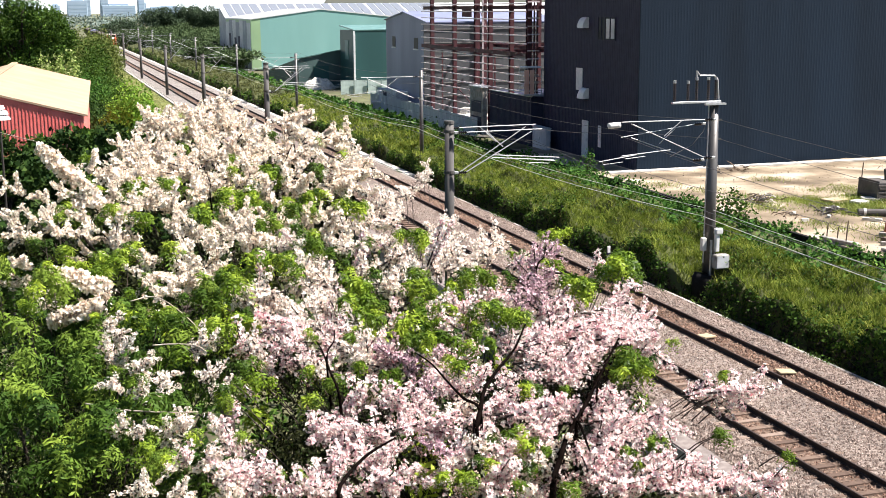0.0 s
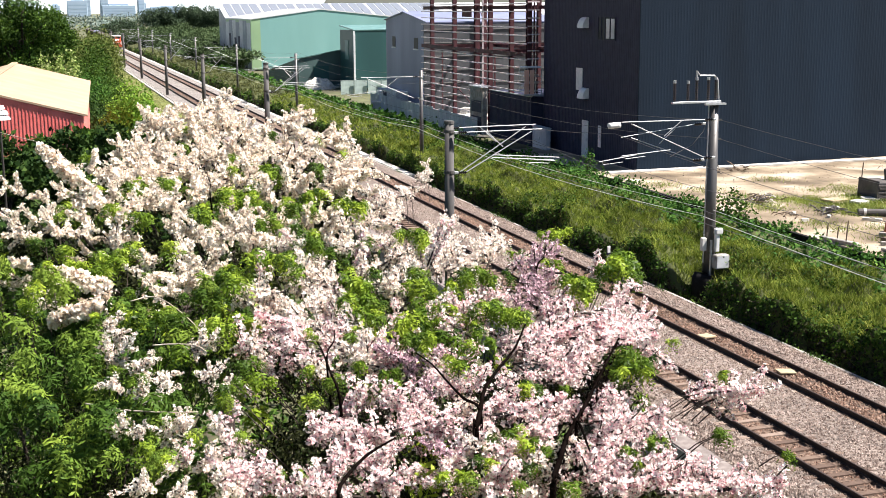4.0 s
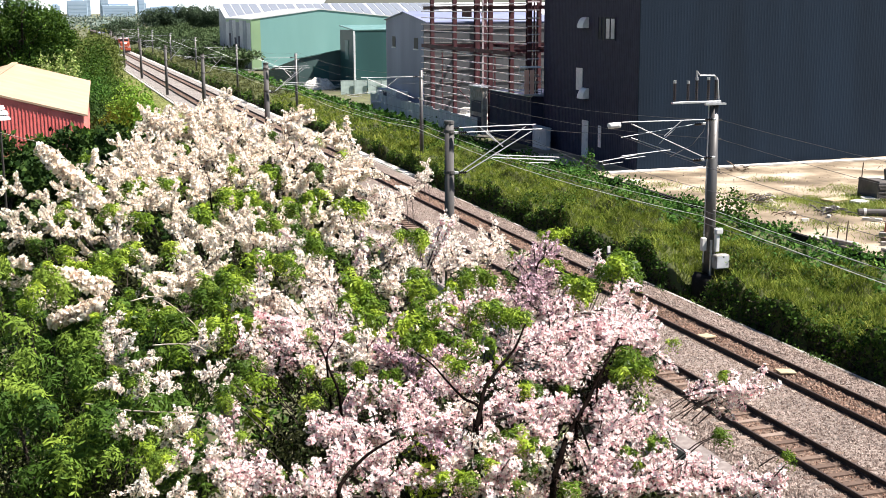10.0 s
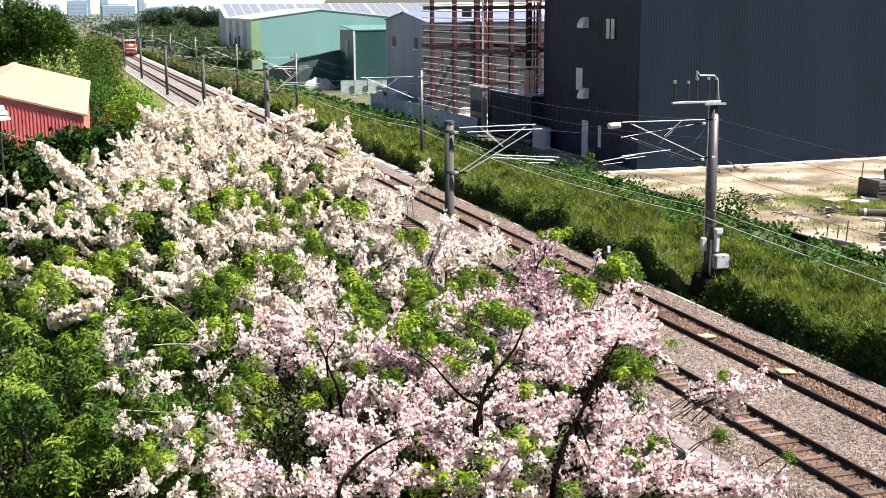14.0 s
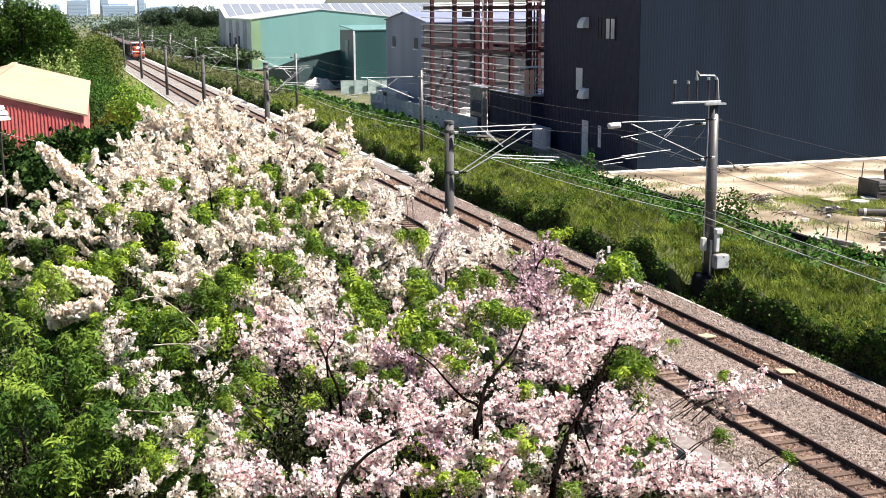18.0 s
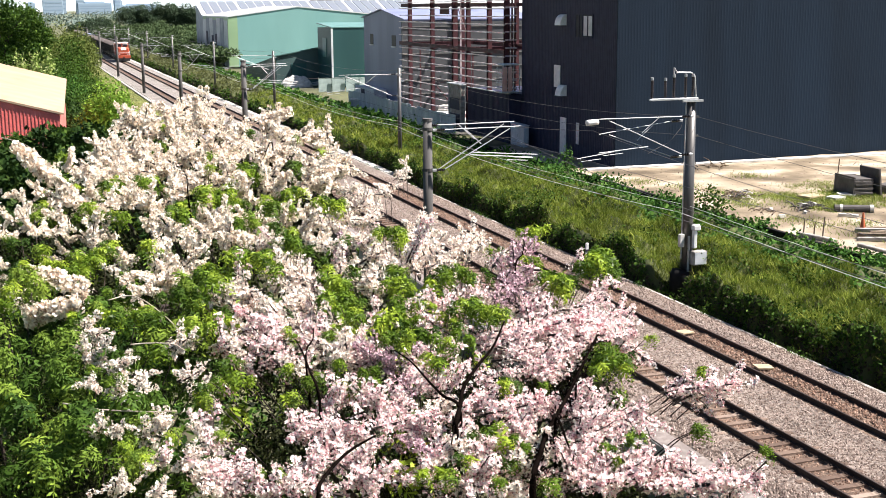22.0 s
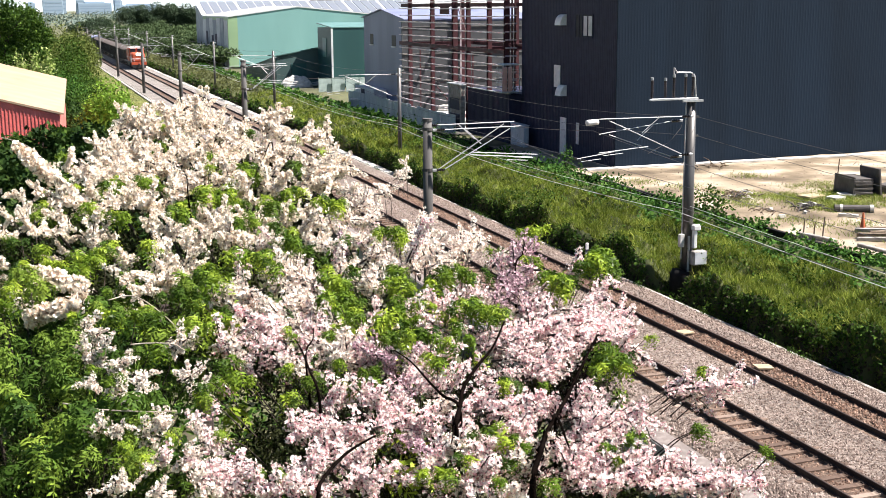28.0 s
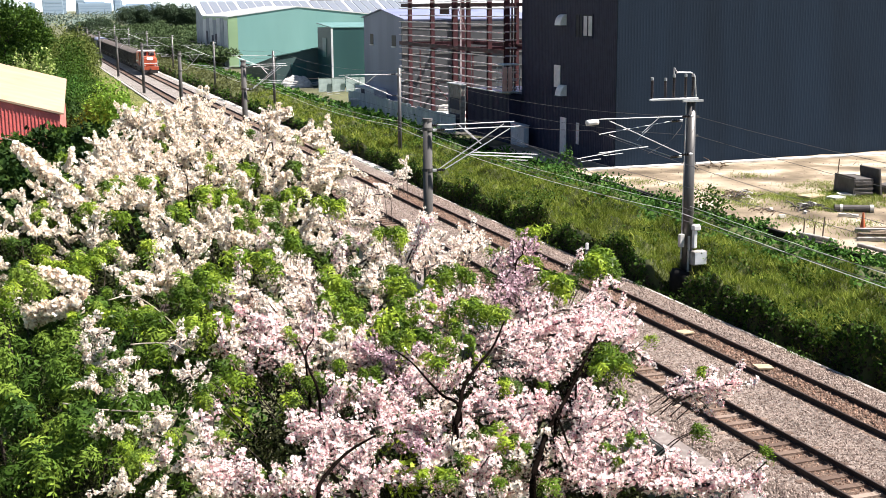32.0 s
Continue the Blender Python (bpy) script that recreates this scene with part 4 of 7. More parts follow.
st = thing("slab_stack", "stack of thin dark concrete slabs in the yard", "slab stack", pose(49.85, 63.95, YZ, 0, 0, -6), "slabs in the yard")
for i in range(8):
    part("slab", slab_mesh(1.25 + 0.06 * rng.random(), 2.3, 0.13), st, at=pose(0.02 * rng.normal(), 0.03 * rng.normal(), 0.142 * i, 0, 0, rng.normal(0, 1)))
part("slab", slab_mesh(0.1, 2.3, 1.25), st, at=pose(-0.72, 0, 0, 0, 3, 0))
thing("concrete_slab", "dark concrete slab standing on edge beside the stack", "slab", pose(50.95, 63.6, YZ, 0, -7, -4), "slabs in the yard", me=slab_mesh(0.14, 2.1, 1.75))
thing("concrete_slab", "dark concrete slab lying flat in the yard", "slab", pose(52.6, 64.0, YZ, 0, 0, 12), "slabs in the yard", me=slab_mesh(1.6, 1.2, 0.5))
for x, y, tu in ((21.75, 36.7, 15), (21.95, 32.1, -10)):
    thing("track_board", "short pale yellowish board lying between the rails", "board", pose(x, y, -0.09, 0, 3, tu), "boards between the rails", me=Geo().box(-0.28, 0.28, -0.22, 0.22, 0, 0.06, e=0.01).mesh("board", M_BOARD))

for x, y, tu, w, d in ((47.4, 62.5, 20, 1.3, 0.8), (48.8, 63.3, -15, 1.2, 0.7), (43.9, 60.95, 60, 0.7, 0.5), (44.6, 61.1, 10, 0.6, 0.45), (44.1, 56.9, -40, 1.1, 0.25), (40.4, 58.0, 5, 0.5, 0.2), (42.4, 58.6, 50, 0.5, 0.2), (41.2, 60.3, 30, 0.4, 0.2), (47.9, 55.2, -30, 0.9, 0.5)):
    thing("broken_slab", "pale broken concrete slab lying in the yard", "slab", pose(x, y, YZ + 0.06, 3, 2, tu), "broken slabs in the yard",
          me=Geo().prism([(-w / 2, -d / 2), (w * 0.4, -d / 2), (w / 2, d * 0.2), (w * 0.3, d / 2), (-w * 0.45, d * 0.4)], "z", 0, 0.14).mesh("slab", M_CONC_LIGHT))
thing("yellow_board", "yellowish wooden panel lying in the yard", "board", pose(46.5, 63.7, YZ + 0.05, 2, 3, 25), me=Geo().box(-1.0, 1.0, -0.45, 0.45, 0, 0.12, e=0.01).mesh("board", M_BOARD))
lg = thing("concrete_pipe", "dark pipe with pale ends lying in the yard", "pipe", pose(45.45, 58.35, YZ + 0.2, 0, 0, 62))
part("barrel", Geo().tube([(0, -1.0, 0), (0, 1.0, 0)], 0.22, 12).mesh("barrel", M_BLOCK), lg)
part("collar", Geo().tube([(0, -1.2, 0), (0, -0.98, 0)], 0.24, 12).mesh("collar", M_CONC_LIGHT), lg)
part("collar", Geo().tube([(0, 0.55, 0), (0, 0.7, 0)], 0.235, 12).mesh("collar", M_CONC_LIGHT), lg)


def debris(x, y, n, rad, ln, material, label):
    h = thing("branch_heap", label, "heap", pose(x, y, YZ))
    for i in range(n):
        a, b = rng.random() * 6.28, rng.random() * 6.28
        p = Vector((math.cos(a) * rad * rng.random(), math.sin(a) * rad * rng.random() * 0.6, 0.05 + 0.35 * rng.random()))
        q = p + Vector((math.cos(b), math.sin(b), rng.normal(0, 0.25))) * ln * (0.5 + rng.random())
        q.z = max(q.z, 0.03)
        part("branch", Geo().tube([p, (p + q) / 2 + Vector((0, 0, 0.08)), q], 0.05, 5, r1=0.02).mesh("branch", material), h)


debris(42.2, 65.1, 30, 1.4, 0.5, M_TIMBER, "heap of dry branches and scrap timber")
debris(42.5, 65.2, 14, 1.1, 0.4, M_CONC_LIGHT, "heap of pale broken battens")
debris(41.9, 64.9, 16, 1.2, 0.45, M_BLOCK, "heap of dark charred branches")
debris(48.4, 78.0, 14, 1.3, 0.7, M_TIMBER, "small heap of dry brushwood")
debris(43.4, 59.8, 22, 1.5, 0.7, M_BLOCK, "heap of dark rubble and sticks")
debris(40.6, 59.4, 10, 1.3, 0.45, M_TIMBER, "scatter of dry sticks and rubble")
debris(46.4, 78.4, 8, 1.4, 0.5, M_BLOCK, "scatter of dark scrap near the hall")
for i, (x, y, tu) in enumerate(((42.9, 52.9, 70), (42.3, 52.2, 62), (41.4, 50.9, 66), (41.0, 50.4, 70), (42.6, 51.5, 75))):
    thing("timber_baulk", "weathered timber baulk lying in the yard", "timber", pose(x, y, YZ + 0.02 * (i % 2), 0, 0, tu), "timbers in the yard", me=Geo().box(-0.12, 0.12, -1.1, 1.1, 0, 0.2 + 0.06 * (i % 3), e=0.02).mesh("baulk", M_CONC if i % 2 else M_TIMBER))
cn = thing("traffic_cone", "orange plastic cone at the yard edge", "cone", pose(42.1, 53.1, YZ))
part("base", Geo().box(-0.22, 0.22, -0.22, 0.22, 0, 0.05, e=0.015).mesh("base", M_CONE), cn)
part("cone", Geo().tube([(0, 0, 0.05), (0, 0, 1.0)], 0.17, 12, r1=0.04).mesh("cone", M_CONE), cn)
for x, y, h in ((38.46, 51.6, 1.25), (38.44, 52.3, 0.8), (50.2, 66.2, 2.0), (38.3, 53.0, 0.9)):
    thing("stake", "thin rusty stake standing in the yard", "stake", pose(x, y, YZ, 3, 2, 0), "stakes in the yard", me=Geo().tube([(0, 0, -0.2), (0, 0, h)], 0.035, 6).mesh("stake", M_TIMBER))
for x, y, h, tu in ((38.35, 52.0, 0.22, 12), (39.4, 48.6, 0.14, 3)):
    thing("kerb_stone", "pale concrete kerb block at the yard edge", "kerb", pose(x, y, YZ, 0, 0, tu), "kerb blocks at the yard edge", me=Geo().box(-0.15, 0.15, -1.2, 1.2, 0, h, e=0.03).mesh("kerb", M_CONC))

# clutter by the green workshop
def heap_h(x, y):
    r = np.clip(1 - (x / 2.6) ** 2 - (y / 1.9) ** 2, 0, 1)
    return np.sqrt(r) * (1.7 + 0.35 * fbm(x, y, 0.45, 2) + 0.15 * fbm(x, y, 0.17, 5)) - 0.02


wb = thing("tarpaulin_heap", "heap of building material under a crumpled white tarpaulin", "heap", pose(42.3, 193.5, -1.3))
part("tarpaulin", sheet("tarpaulin", -2.6, 2.6, -1.9, 1.9, 46, 38, heap_h, M_CONC_LIGHT, smooth=False), wb)
for i in range(5):
    part("plank", Geo().box(-1.6, 1.6, -0.12, 0.12, 0, 0.1, e=0.01).mesh("plank", M_CONC_LIGHT), wb, at=pose(2.4 + 0.5 * i, -0.9 + 0.5 * rng.random(), 0.05 + 0.2 * i, 0, -6, 25 * rng.normal()))
wf = thing("pale_fence", "pale green-grey site fence in front of the workshop", "fence")
FP2 = Geo().box(0.03, 1.97, 0, 0.06, 0, 2.0, e=0.01).box(0.0, 0.05, -0.02, 0.08, 0, 2.15).box(0.0, 2.0, -0.02, 0.08, 2.0, 2.06).mesh("panel", M_NETTING)
for i in range(9):
    part("panel", FP2, wf, at=pose(42.0 + i * 2.0, 177 - i * 0.3, -1.1))
# boxes that stand for unclear pale debris along the site road
for i, (x, y) in enumerate(((40.5, 150), (39.0, 148), (41.8, 147), (40.0, 153), (42.5, 152), (38.2, 145.5), (41.0, 156))):
    thing("wrapped_pallet", "pale box-shaped clutter on the site road", "pallet", pose(x + 1.4, y, -1.3, 0, 0, 30 * i), "pallets on the site road",
          me=Geo().box(-1.1, 1.1, -0.7, 0.7, 0, 0.9 + 0.3 * (i % 3), e=0.12).box(-1.3, 0.9, -0.5, 0.8, 0, 0.5, e=0.08).mesh("pile", M_CONC_LIGHT if i % 2 else M_WHITE))

# ---- train: orange diesel locomotive and dark hopper wagons ----


def bogie(parent, y):
    b = part("bogie", Geo().box(-1.0, -0.85, y - 1.6, y + 1.6, 0.45, 0.75, e=0.04).box(0.85, 1.0, y - 1.6, y + 1.6, 0.45, 0.75, e=0.04).box(-0.9, 0.9, y - 0.3, y + 0.3, 0.5, 0.85).mesh("bogie", M_DARKSTEEL), parent)
    for dy in (-1.1, 1.1):
        for s in (-1, 1):
            part("wheel", Geo().tube([(s * 0.48, y + dy, 0.43), (s * 0.62, y + dy, 0.43)], 0.43, 16).mesh("wheel", M_DARKSTEEL), b)


def locomotive():
    L = 16.0
    t = thing("locomotive", "orange diesel locomotive with white-framed cab and white stripe", "locomotive", group="train")
    part("underframe", Geo().box(-1.4, 1.4, 0.25, L - 0.25, 0.95, 1.25, e=0.04).mesh("underframe", M_DARKSTEEL), t)
    part("nose", Geo().box(-1.25, 1.25, 0.5, 4.3, 1.25, 2.95, e=0.28).mesh("nose", M_ORANGE, smooth=False), t, "orange short hood")
    part("stripe", Geo().box(-1.27, 1.27, 0.48, 4.4, 1.75, 1.92, e=0.05).mesh("stripe", M_WHITE), t, "white stripe")
    cab = part("cab", Geo().box(-1.4, 1.4, 4.3, 6.8, 1.25, 3.85, e=0.16).mesh("cab", M_ORANGE), t)
    part("roof", Geo().box(-1.42, 1.42, 4.15, 6.95, 3.78, 3.95, e=0.06).mesh("roof", M_WHITE), cab, "pale roof")
    for a, b in ((-1.15, -0.15), (0.15, 1.15)):
        part("windscreen", Geo().box(a, b, 4.26, 4.31, 3.02, 3.62, e=0.02).mesh("windscreen", M_GLASS), cab)
        part("visor", Geo().box(a - 0.05, b + 0.05, 4.18, 4.29, 3.64, 3.74).mesh("visor", M_WHITE), cab)
    for s in (-1, 1):
        part("window", Geo().box(min(s * 1.39, s * 1.42), max(s * 1.39, s * 1.42), 4.9, 6.2, 2.9, 3.5).mesh("window", M_GLASS), cab)
    part("hood", Geo().box(-0.95, 0.95, 6.8, L - 0.6, 1.25, 3.5, e=0.2).mesh("hood", M_ORANGE), t, "orange long hood")
    part("stripe", Geo().box(-0.965, 0.965, 6.85, L - 0.7, 1.75, 1.92).mesh("stripe", M_WHITE), t)
    part("exhaust", Geo().box(-0.3, 0.3, 10, 11, 3.5, 3.8, e=0.04).mesh("exhaust", M_DARKSTEEL), t)
    for x in (-0.22, 0.22):
        part("headlight", Geo().tube([(x, 0.44, 2.72), (x, 0.56, 2.72)], 0.2, 12).mesh("headlight", M_LAMP), t, "lit white headlight")
    part("number_box", Geo().box(-0.5, 0.5, 0.46, 0.6, 2.4, 2.84, e=0.03).mesh("number_box", M_WHITE), t)
    for x in (-0.85, 0.85):
        part("marker_lamp", Geo().tube([(x, 0.44, 1.5), (x, 0.54, 1.5)], 0.1, 10).mesh("marker_lamp", M_WHITE), t)
    part("buffer_beam", Geo().box(-1.4, 1.4, 0.12, 0.3, 0.7, 1.3, e=0.03).mesh("buffer_beam", M_ORANGE), t)
    part("coupler", Geo().box(-0.15, 0.15, -0.35, 0.15, 0.75, 1.0, e=0.04).mesh("coupler", M_DARKSTEEL), t)
    part("plough", Geo().prism([(-1.2, 0.15), (1.2, 0.15), (1.3, 0.7), (-1.3, 0.7)], "y", 0.1, 0.25).mesh("plough", M_DARKSTEEL), t)
    for s in (-1, 1):
        g = Geo()
        for y in (0.5, 1.6, 2.7, 3.8):
            g.tube([(s * 1.34, y, 1.25), (s * 1.34, y, 2.2)], 0.03, 5)
        g.tube([(s * 1.34, 0.5, 2.2), (s * 1.34, 3.8, 2.2)], 0.03, 5)
        part("handrail", g.mesh("handrail", M_WHITE), t)
    part("fuel_tank", Geo().box(-1.2, 1.2, 6.4, 9.6, 0.35, 0.95, e=0.1).mesh("fuel_tank", M_DARKSTEEL), t)
    bogie(t, 3.2)
    bogie(t, L - 3.2)
    return t


def hopper():
    L = 12.4
    t = thing("hopper_wagon", "dark steel hopper wagon with a grey-brown load", "railway wagon", group="train")
    part("underframe", Geo().box(-1.25, 1.25, 0.2, L - 0.2, 0.95, 1.15, e=0.03).mesh("underframe", M_DARKSTEEL), t)
    body = part("body", Geo().prism([(0.4, 1.15), (L - 0.4, 1.15), (L - 0.15, 3.05), (0.15, 3.05)], "x", -1.38, 1.38).mesh("body", M_DARKSTEEL), t)
    for i in range(8):
        y = 0.9 + i * 1.5
        for s in (-1, 1):
            part("rib", Geo().box(min(s * 1.38, s * 1.46), max(s * 1.38, s * 1.46), y - 0.06, y + 0.06, 1.15, 3.0).mesh("rib", M_DARKSTEEL), body)
    part("top_chord", Geo().box(-1.47, -1.36, 0.1, L - 0.1, 3.02, 3.14).box(1.36, 1.47, 0.1, L - 0.1, 3.02, 3.14).mesh("top_chord", M_LOAD), body)
    part("load", sheet("load", -1.36, 1.36, 0.25, L - 0.25, 9, 24, lambda x, y: 3.02 + 0.28 * (1 - (x / 1.4) ** 2) + 0.06 * fbm(x, y, 0.8, 2), M_LOAD), body, "heaped grey-brown load")
    bogie(t, 2.3)
    bogie(t, L - 2.3)
    return t


M_LAMP = mat("lit_lamp", [(1.0, 0.96, 0.85), (1.0, 0.97, 0.9)], 3, 0.4, emit=6.0)
TRAIN_X = 21.969
LOCO = locomotive()
WAGONS = []
wag = hopper()
WAGONS.append(wag)
for i in range(13):
    WAGONS.append(copy_thing(wag, pose(0, 0, 0)))
tb = thing("covered_wagon", "dark covered wagon with a rounded pale roof", "railway wagon", group="train")
part("body", Geo().box(-1.38, 1.38, 0.3, 12.1, 1.1, 3.0, e=0.05).mesh("body", M_DARKSTEEL), tb)
part("roof", Geo().prism([(1.42 * math.cos(a), 3.0 + 0.62 * math.sin(a)) for a in [math.pi * i / 10 for i in range(11)]], "y", 0.25, 12.15).mesh("roof", M_GREYWALL), tb, "rounded grey roof")
bogie(tb, 2.3)
bogie(tb, 10.1)
WAGONS.insert(8, tb)

# ---- bank of grass, shrubs and vines along the east side ----


def bank_face(y):
    """Where the shaded face of the bank begins."""
    return 25.2 + 0.22 * np.clip((42 - y) / 6, 0, 1) + 0.5 * np.clip((y - 78) / 12, 0, 1) + 0.45 * fbm(y, y * 0.3, 1.9, 1) + 0.3 * fbm(y, y, 0.7, 5)


def bank_h(x, y):
    """Height of the solid core of the bank: steep face to the track, grassy top, lower vines towards the yard."""
    t = np.clip((x - bank_face(y)) / 0.34, 0, 1)
    lump = np.clip(fbm(x * 1.2, y, 1.6, 2), -0.5, 1)
    top = 0.50 + 0.82 * lump + 0.34 * fbm(x, y, 0.5, 3) - 0.22 * np.clip(x - 30, 0, 9)
    hollow = 1 - 0.97 * np.exp(-((x - 26.0) / 1.15) ** 4 - ((y - 44.2) / 1.25) ** 4)
    return -1.3 + (top + 1.3) * (t * t * (3 - 2 * t)) * hollow


bk = thing("grass_bank", "tall grass and shrubs on the bank beside the tracks", "vegetation", kind="stuff")
part("core", sheet("core", 24.4, 37.4, 16, 420, 70, 420, bank_h, M_GRASSBASE, ys=np.concatenate([np.linspace(16, 90, 260), np.linspace(90.6, 420, 260)])), bk)


def bank_points(n, x0, x1, y0, y1, p=1.5):
    X = x0 + (x1 - x0) * rng.random(n)
    Y = y0 + (y1 - y0) * rng.random(n) ** p
    return np.stack([X, Y, bank_h(X, Y)], 1)


def blades(P, h, w, lean=0.45):
    """Grass blades: narrow three-cornered faces, leaning."""
    n = len(P)
    hh = h * (0.5 + rng.random(n))[:, None]
    tip = P + np.stack([rng.normal(0, lean, n), rng.normal(0, lean, n), np.ones(n)], 1) * hh
    a = rng.random(n) * 6.283
    s = np.stack([np.cos(a), np.sin(a), 0 * a], 1) * w
    return np.stack([P - s, P + s, tip], 1)


P = bank_points(170000, 25.45, 30.6, 17, 95)
P = P[(np.abs(P[:, 0] - 26.0) > 1.0) | (np.abs(P[:, 1] - 44.2) > 1.2)]
part("grass", quads("grass", blades(P, 0.27, 0.017, 0.6), 3, (M_GRASS,)), bk)
P = bank_points(44000, 25.2, 31.0, 90, 330, 1.7)
part("grass", quads("grass", blades(P, 0.34, 0.04, 0.7), 3, (M_GRASS, M_DULLGRASS), (P[:, 1] + 14 * fbm(P[:, 0], P[:, 1], 6, 2) > 150).astype(int)), bk)
# shrubs on the shaded face, hanging over its foot
for n, ya, yb, size in ((60000, 17, 125, 0.15), (14000, 115, 380, 0.38)):
    Y = ya + (yb - ya) * rng.random(n) ** 1.5
    q = rng.random(n)
    X = bank_face(Y) + 0.34 * (0.5 - np.sin(np.arcsin(1 - 2 * q) / 3))
    top = bank_h(bank_face(Y) + 0.4, Y)
    out = rng.random(n) ** 2 * (0.22 + 0.3 * fbm(Y, q * 3, 0.6, 3)) * (0.3 + 0.9 * q)
    P = np.stack([X - out, Y, -1.28 + (top + 1.3) * q + 0.10 * rng.random(n)], 1)
    P = P[np.abs(P[:, 1] - 44.3) > 0.55]
    # dark brown share grows towards the foot, as painted shade of the face
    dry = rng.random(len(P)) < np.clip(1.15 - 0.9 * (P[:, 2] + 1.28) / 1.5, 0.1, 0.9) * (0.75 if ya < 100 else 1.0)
    part("shrub_leaves", quads("shrub_leaves", cards(P, size, rng, droop=0.5, up=0.3, aspect=0.5), 4, (M_SHRUB, M_LOWSHADE), dry.astype(int)), bk)
# shrubs scattered in the grass
n = 30000
C = bank_points(130, 25.2, 30.5, 20, 130)
P = C[rng.integers(0, 130, n)] + rng.normal(0, 1, (n, 3)) * np.array([0.45, 0.5, 0.24]) + np.array([0, 0, 0.12])
part("shrub_leaves", quads("shrub_leaves", cards(P, 0.13, rng, up=0.4, aspect=0.55), 4, (M_SHRUB,)), bk)

# low shrubs round the foot of the switch mast, part of them in the shade colour
n = 5000
P = np.stack([24.95 + 1.5 * rng.random(n), 44.9 + 2.9 * rng.random(n), np.zeros(n)], 1)
P[:, 2] = -1.25 + (0.35 + 1.15 * np.clip((P[:, 0] - 25.0) / 0.7, 0, 1)) * rng.random(n) * (0.7 + 0.4 * fbm(P[:, 0], P[:, 1], 0.5, 6))
part("shrub_leaves", quads("shrub_leaves", cards(P, 0.14, rng, up=0.4, aspect=0.55), 4, (M_SHRUB, M_LOWSHADE), (rng.random(n) < 0.4).astype(int)), bk)
# weeds along the edge of the stone bed
n = 7000
C = np.stack([24.55 + 0.7 * rng.random(90), 20 + 75 * rng.random(90) ** 1.3, np.full(90, -1.0)], 1)
P = C[rng.integers(0, 90, n)] + rng.normal(0, 1, (n, 3)) * np.array([0.13, 0.3, 0.0])
P[:, 2] = np.interp(P[:, 0], [24.3, 24.62, 25.2], [-0.42, -0.5, -1.28]) + 0.25 * rng.random(n) ** 2
part("edge_weeds", quads("edge_weeds", cards(P, 0.10, rng, up=0.5, aspect=0.5), 4, (M_SHRUB,)), bk)

vn = thing("vine_thicket", "dark green vines covering the slope below the yard", "vines", kind="stuff")
P = bank_points(56000, 29.2, 37.6, 17, 120)
P[:, 2] += 0.04 + (0.5 + 0.45 * np.clip((P[:, 1] - 55) / 15, 0, 1) * np.clip((P[:, 0] - 33) / 3, 0, 1)) * rng.random(len(P)) * np.clip(0.5 + 1.5 * fbm(P[:, 0], P[:, 1], 1.1, 7), 0.03, 2.0)
part("vine_leaves", quads("vine_leaves", cards(P, 0.19, rng, up=0.6, aspect=0.85), 4, (M_VINE,)), vn)
n = 9000
P = np.stack([36.5 + 1.5 * rng.random(n), 28 + 60 * rng.random(n), np.full(n, -0.5)], 1)
k = fbm(P[:, 0] * 0.5, P[:, 1], 1.5, 4) + 0.35 * np.clip((48 - P[:, 1]) / 10, 0, 1)
keep = k > np.where(P[:, 1] > 50, 0.42, 0.1)
P, k = P[keep], k[keep]
P[:, 2] += (0.1 + 0.5 * k) * rng.random(len(P))
part("vine_leaves", quads("vine_leaves", cards(P, 0.18, rng, up=0.6, aspect=0.85), 4, (M_VINE,)), vn)
P = bank_points(14000, 30.4, 37.6, 110, 330, 1.6)
P[:, 2] += 0.1 + 0.5 * rng.random(len(P))
part("vine_leaves", quads("vine_leaves", cards(P, 0.42, rng, up=0.6, aspect=0.8), 4, (M_VINE,)), vn)
thing("yard_stones", "scattered pale stones and crumbs on the yard", "stones", kind="stuff", me=stones(1700, 37.8, 62, 44, 80, 0.055, YZ, M_STONE))
# weeds in the yard
n = 16000
C = np.stack([39 + 12 * rng.random(60), 48 + 26 * rng.random(60), np.full(60, YZ)], 1)
C[:34, 0], C[:34, 1] = 43.6 + 6.4 * rng.random(34), 59.5 + 6 * rng.random(34)
P = C[rng.integers(0, 60, n)] + rng.normal(0, 1, (n, 3)) * np.array([0.7, 0.7, 0.0])
thing("yard_weeds", "thin tufts of weeds on the bare yard", "weeds", kind="stuff", me=quads("weeds", blades(P, 0.2, 0.016, 0.7), 3, (M_REED, M_GRASS), (rng.random(n) < 0.8).astype(int)))


def ball_points(n, rx, ry, rz, rough, seed):
    """Points near the shell of an uneven ellipsoid."""
    u = unit(rng.normal(size=(n, 3)))
    k = 1 + rough * fbm(u[:, 0] * 3 + u[:, 2] * 2, u[:, 1] * 3 - u[:, 2], 1.0, seed)
    r = (0.62 + 0.42 * rng.random(n) ** 0.6) * k
    return u * r[:, None] * np.array([rx, ry, rz])


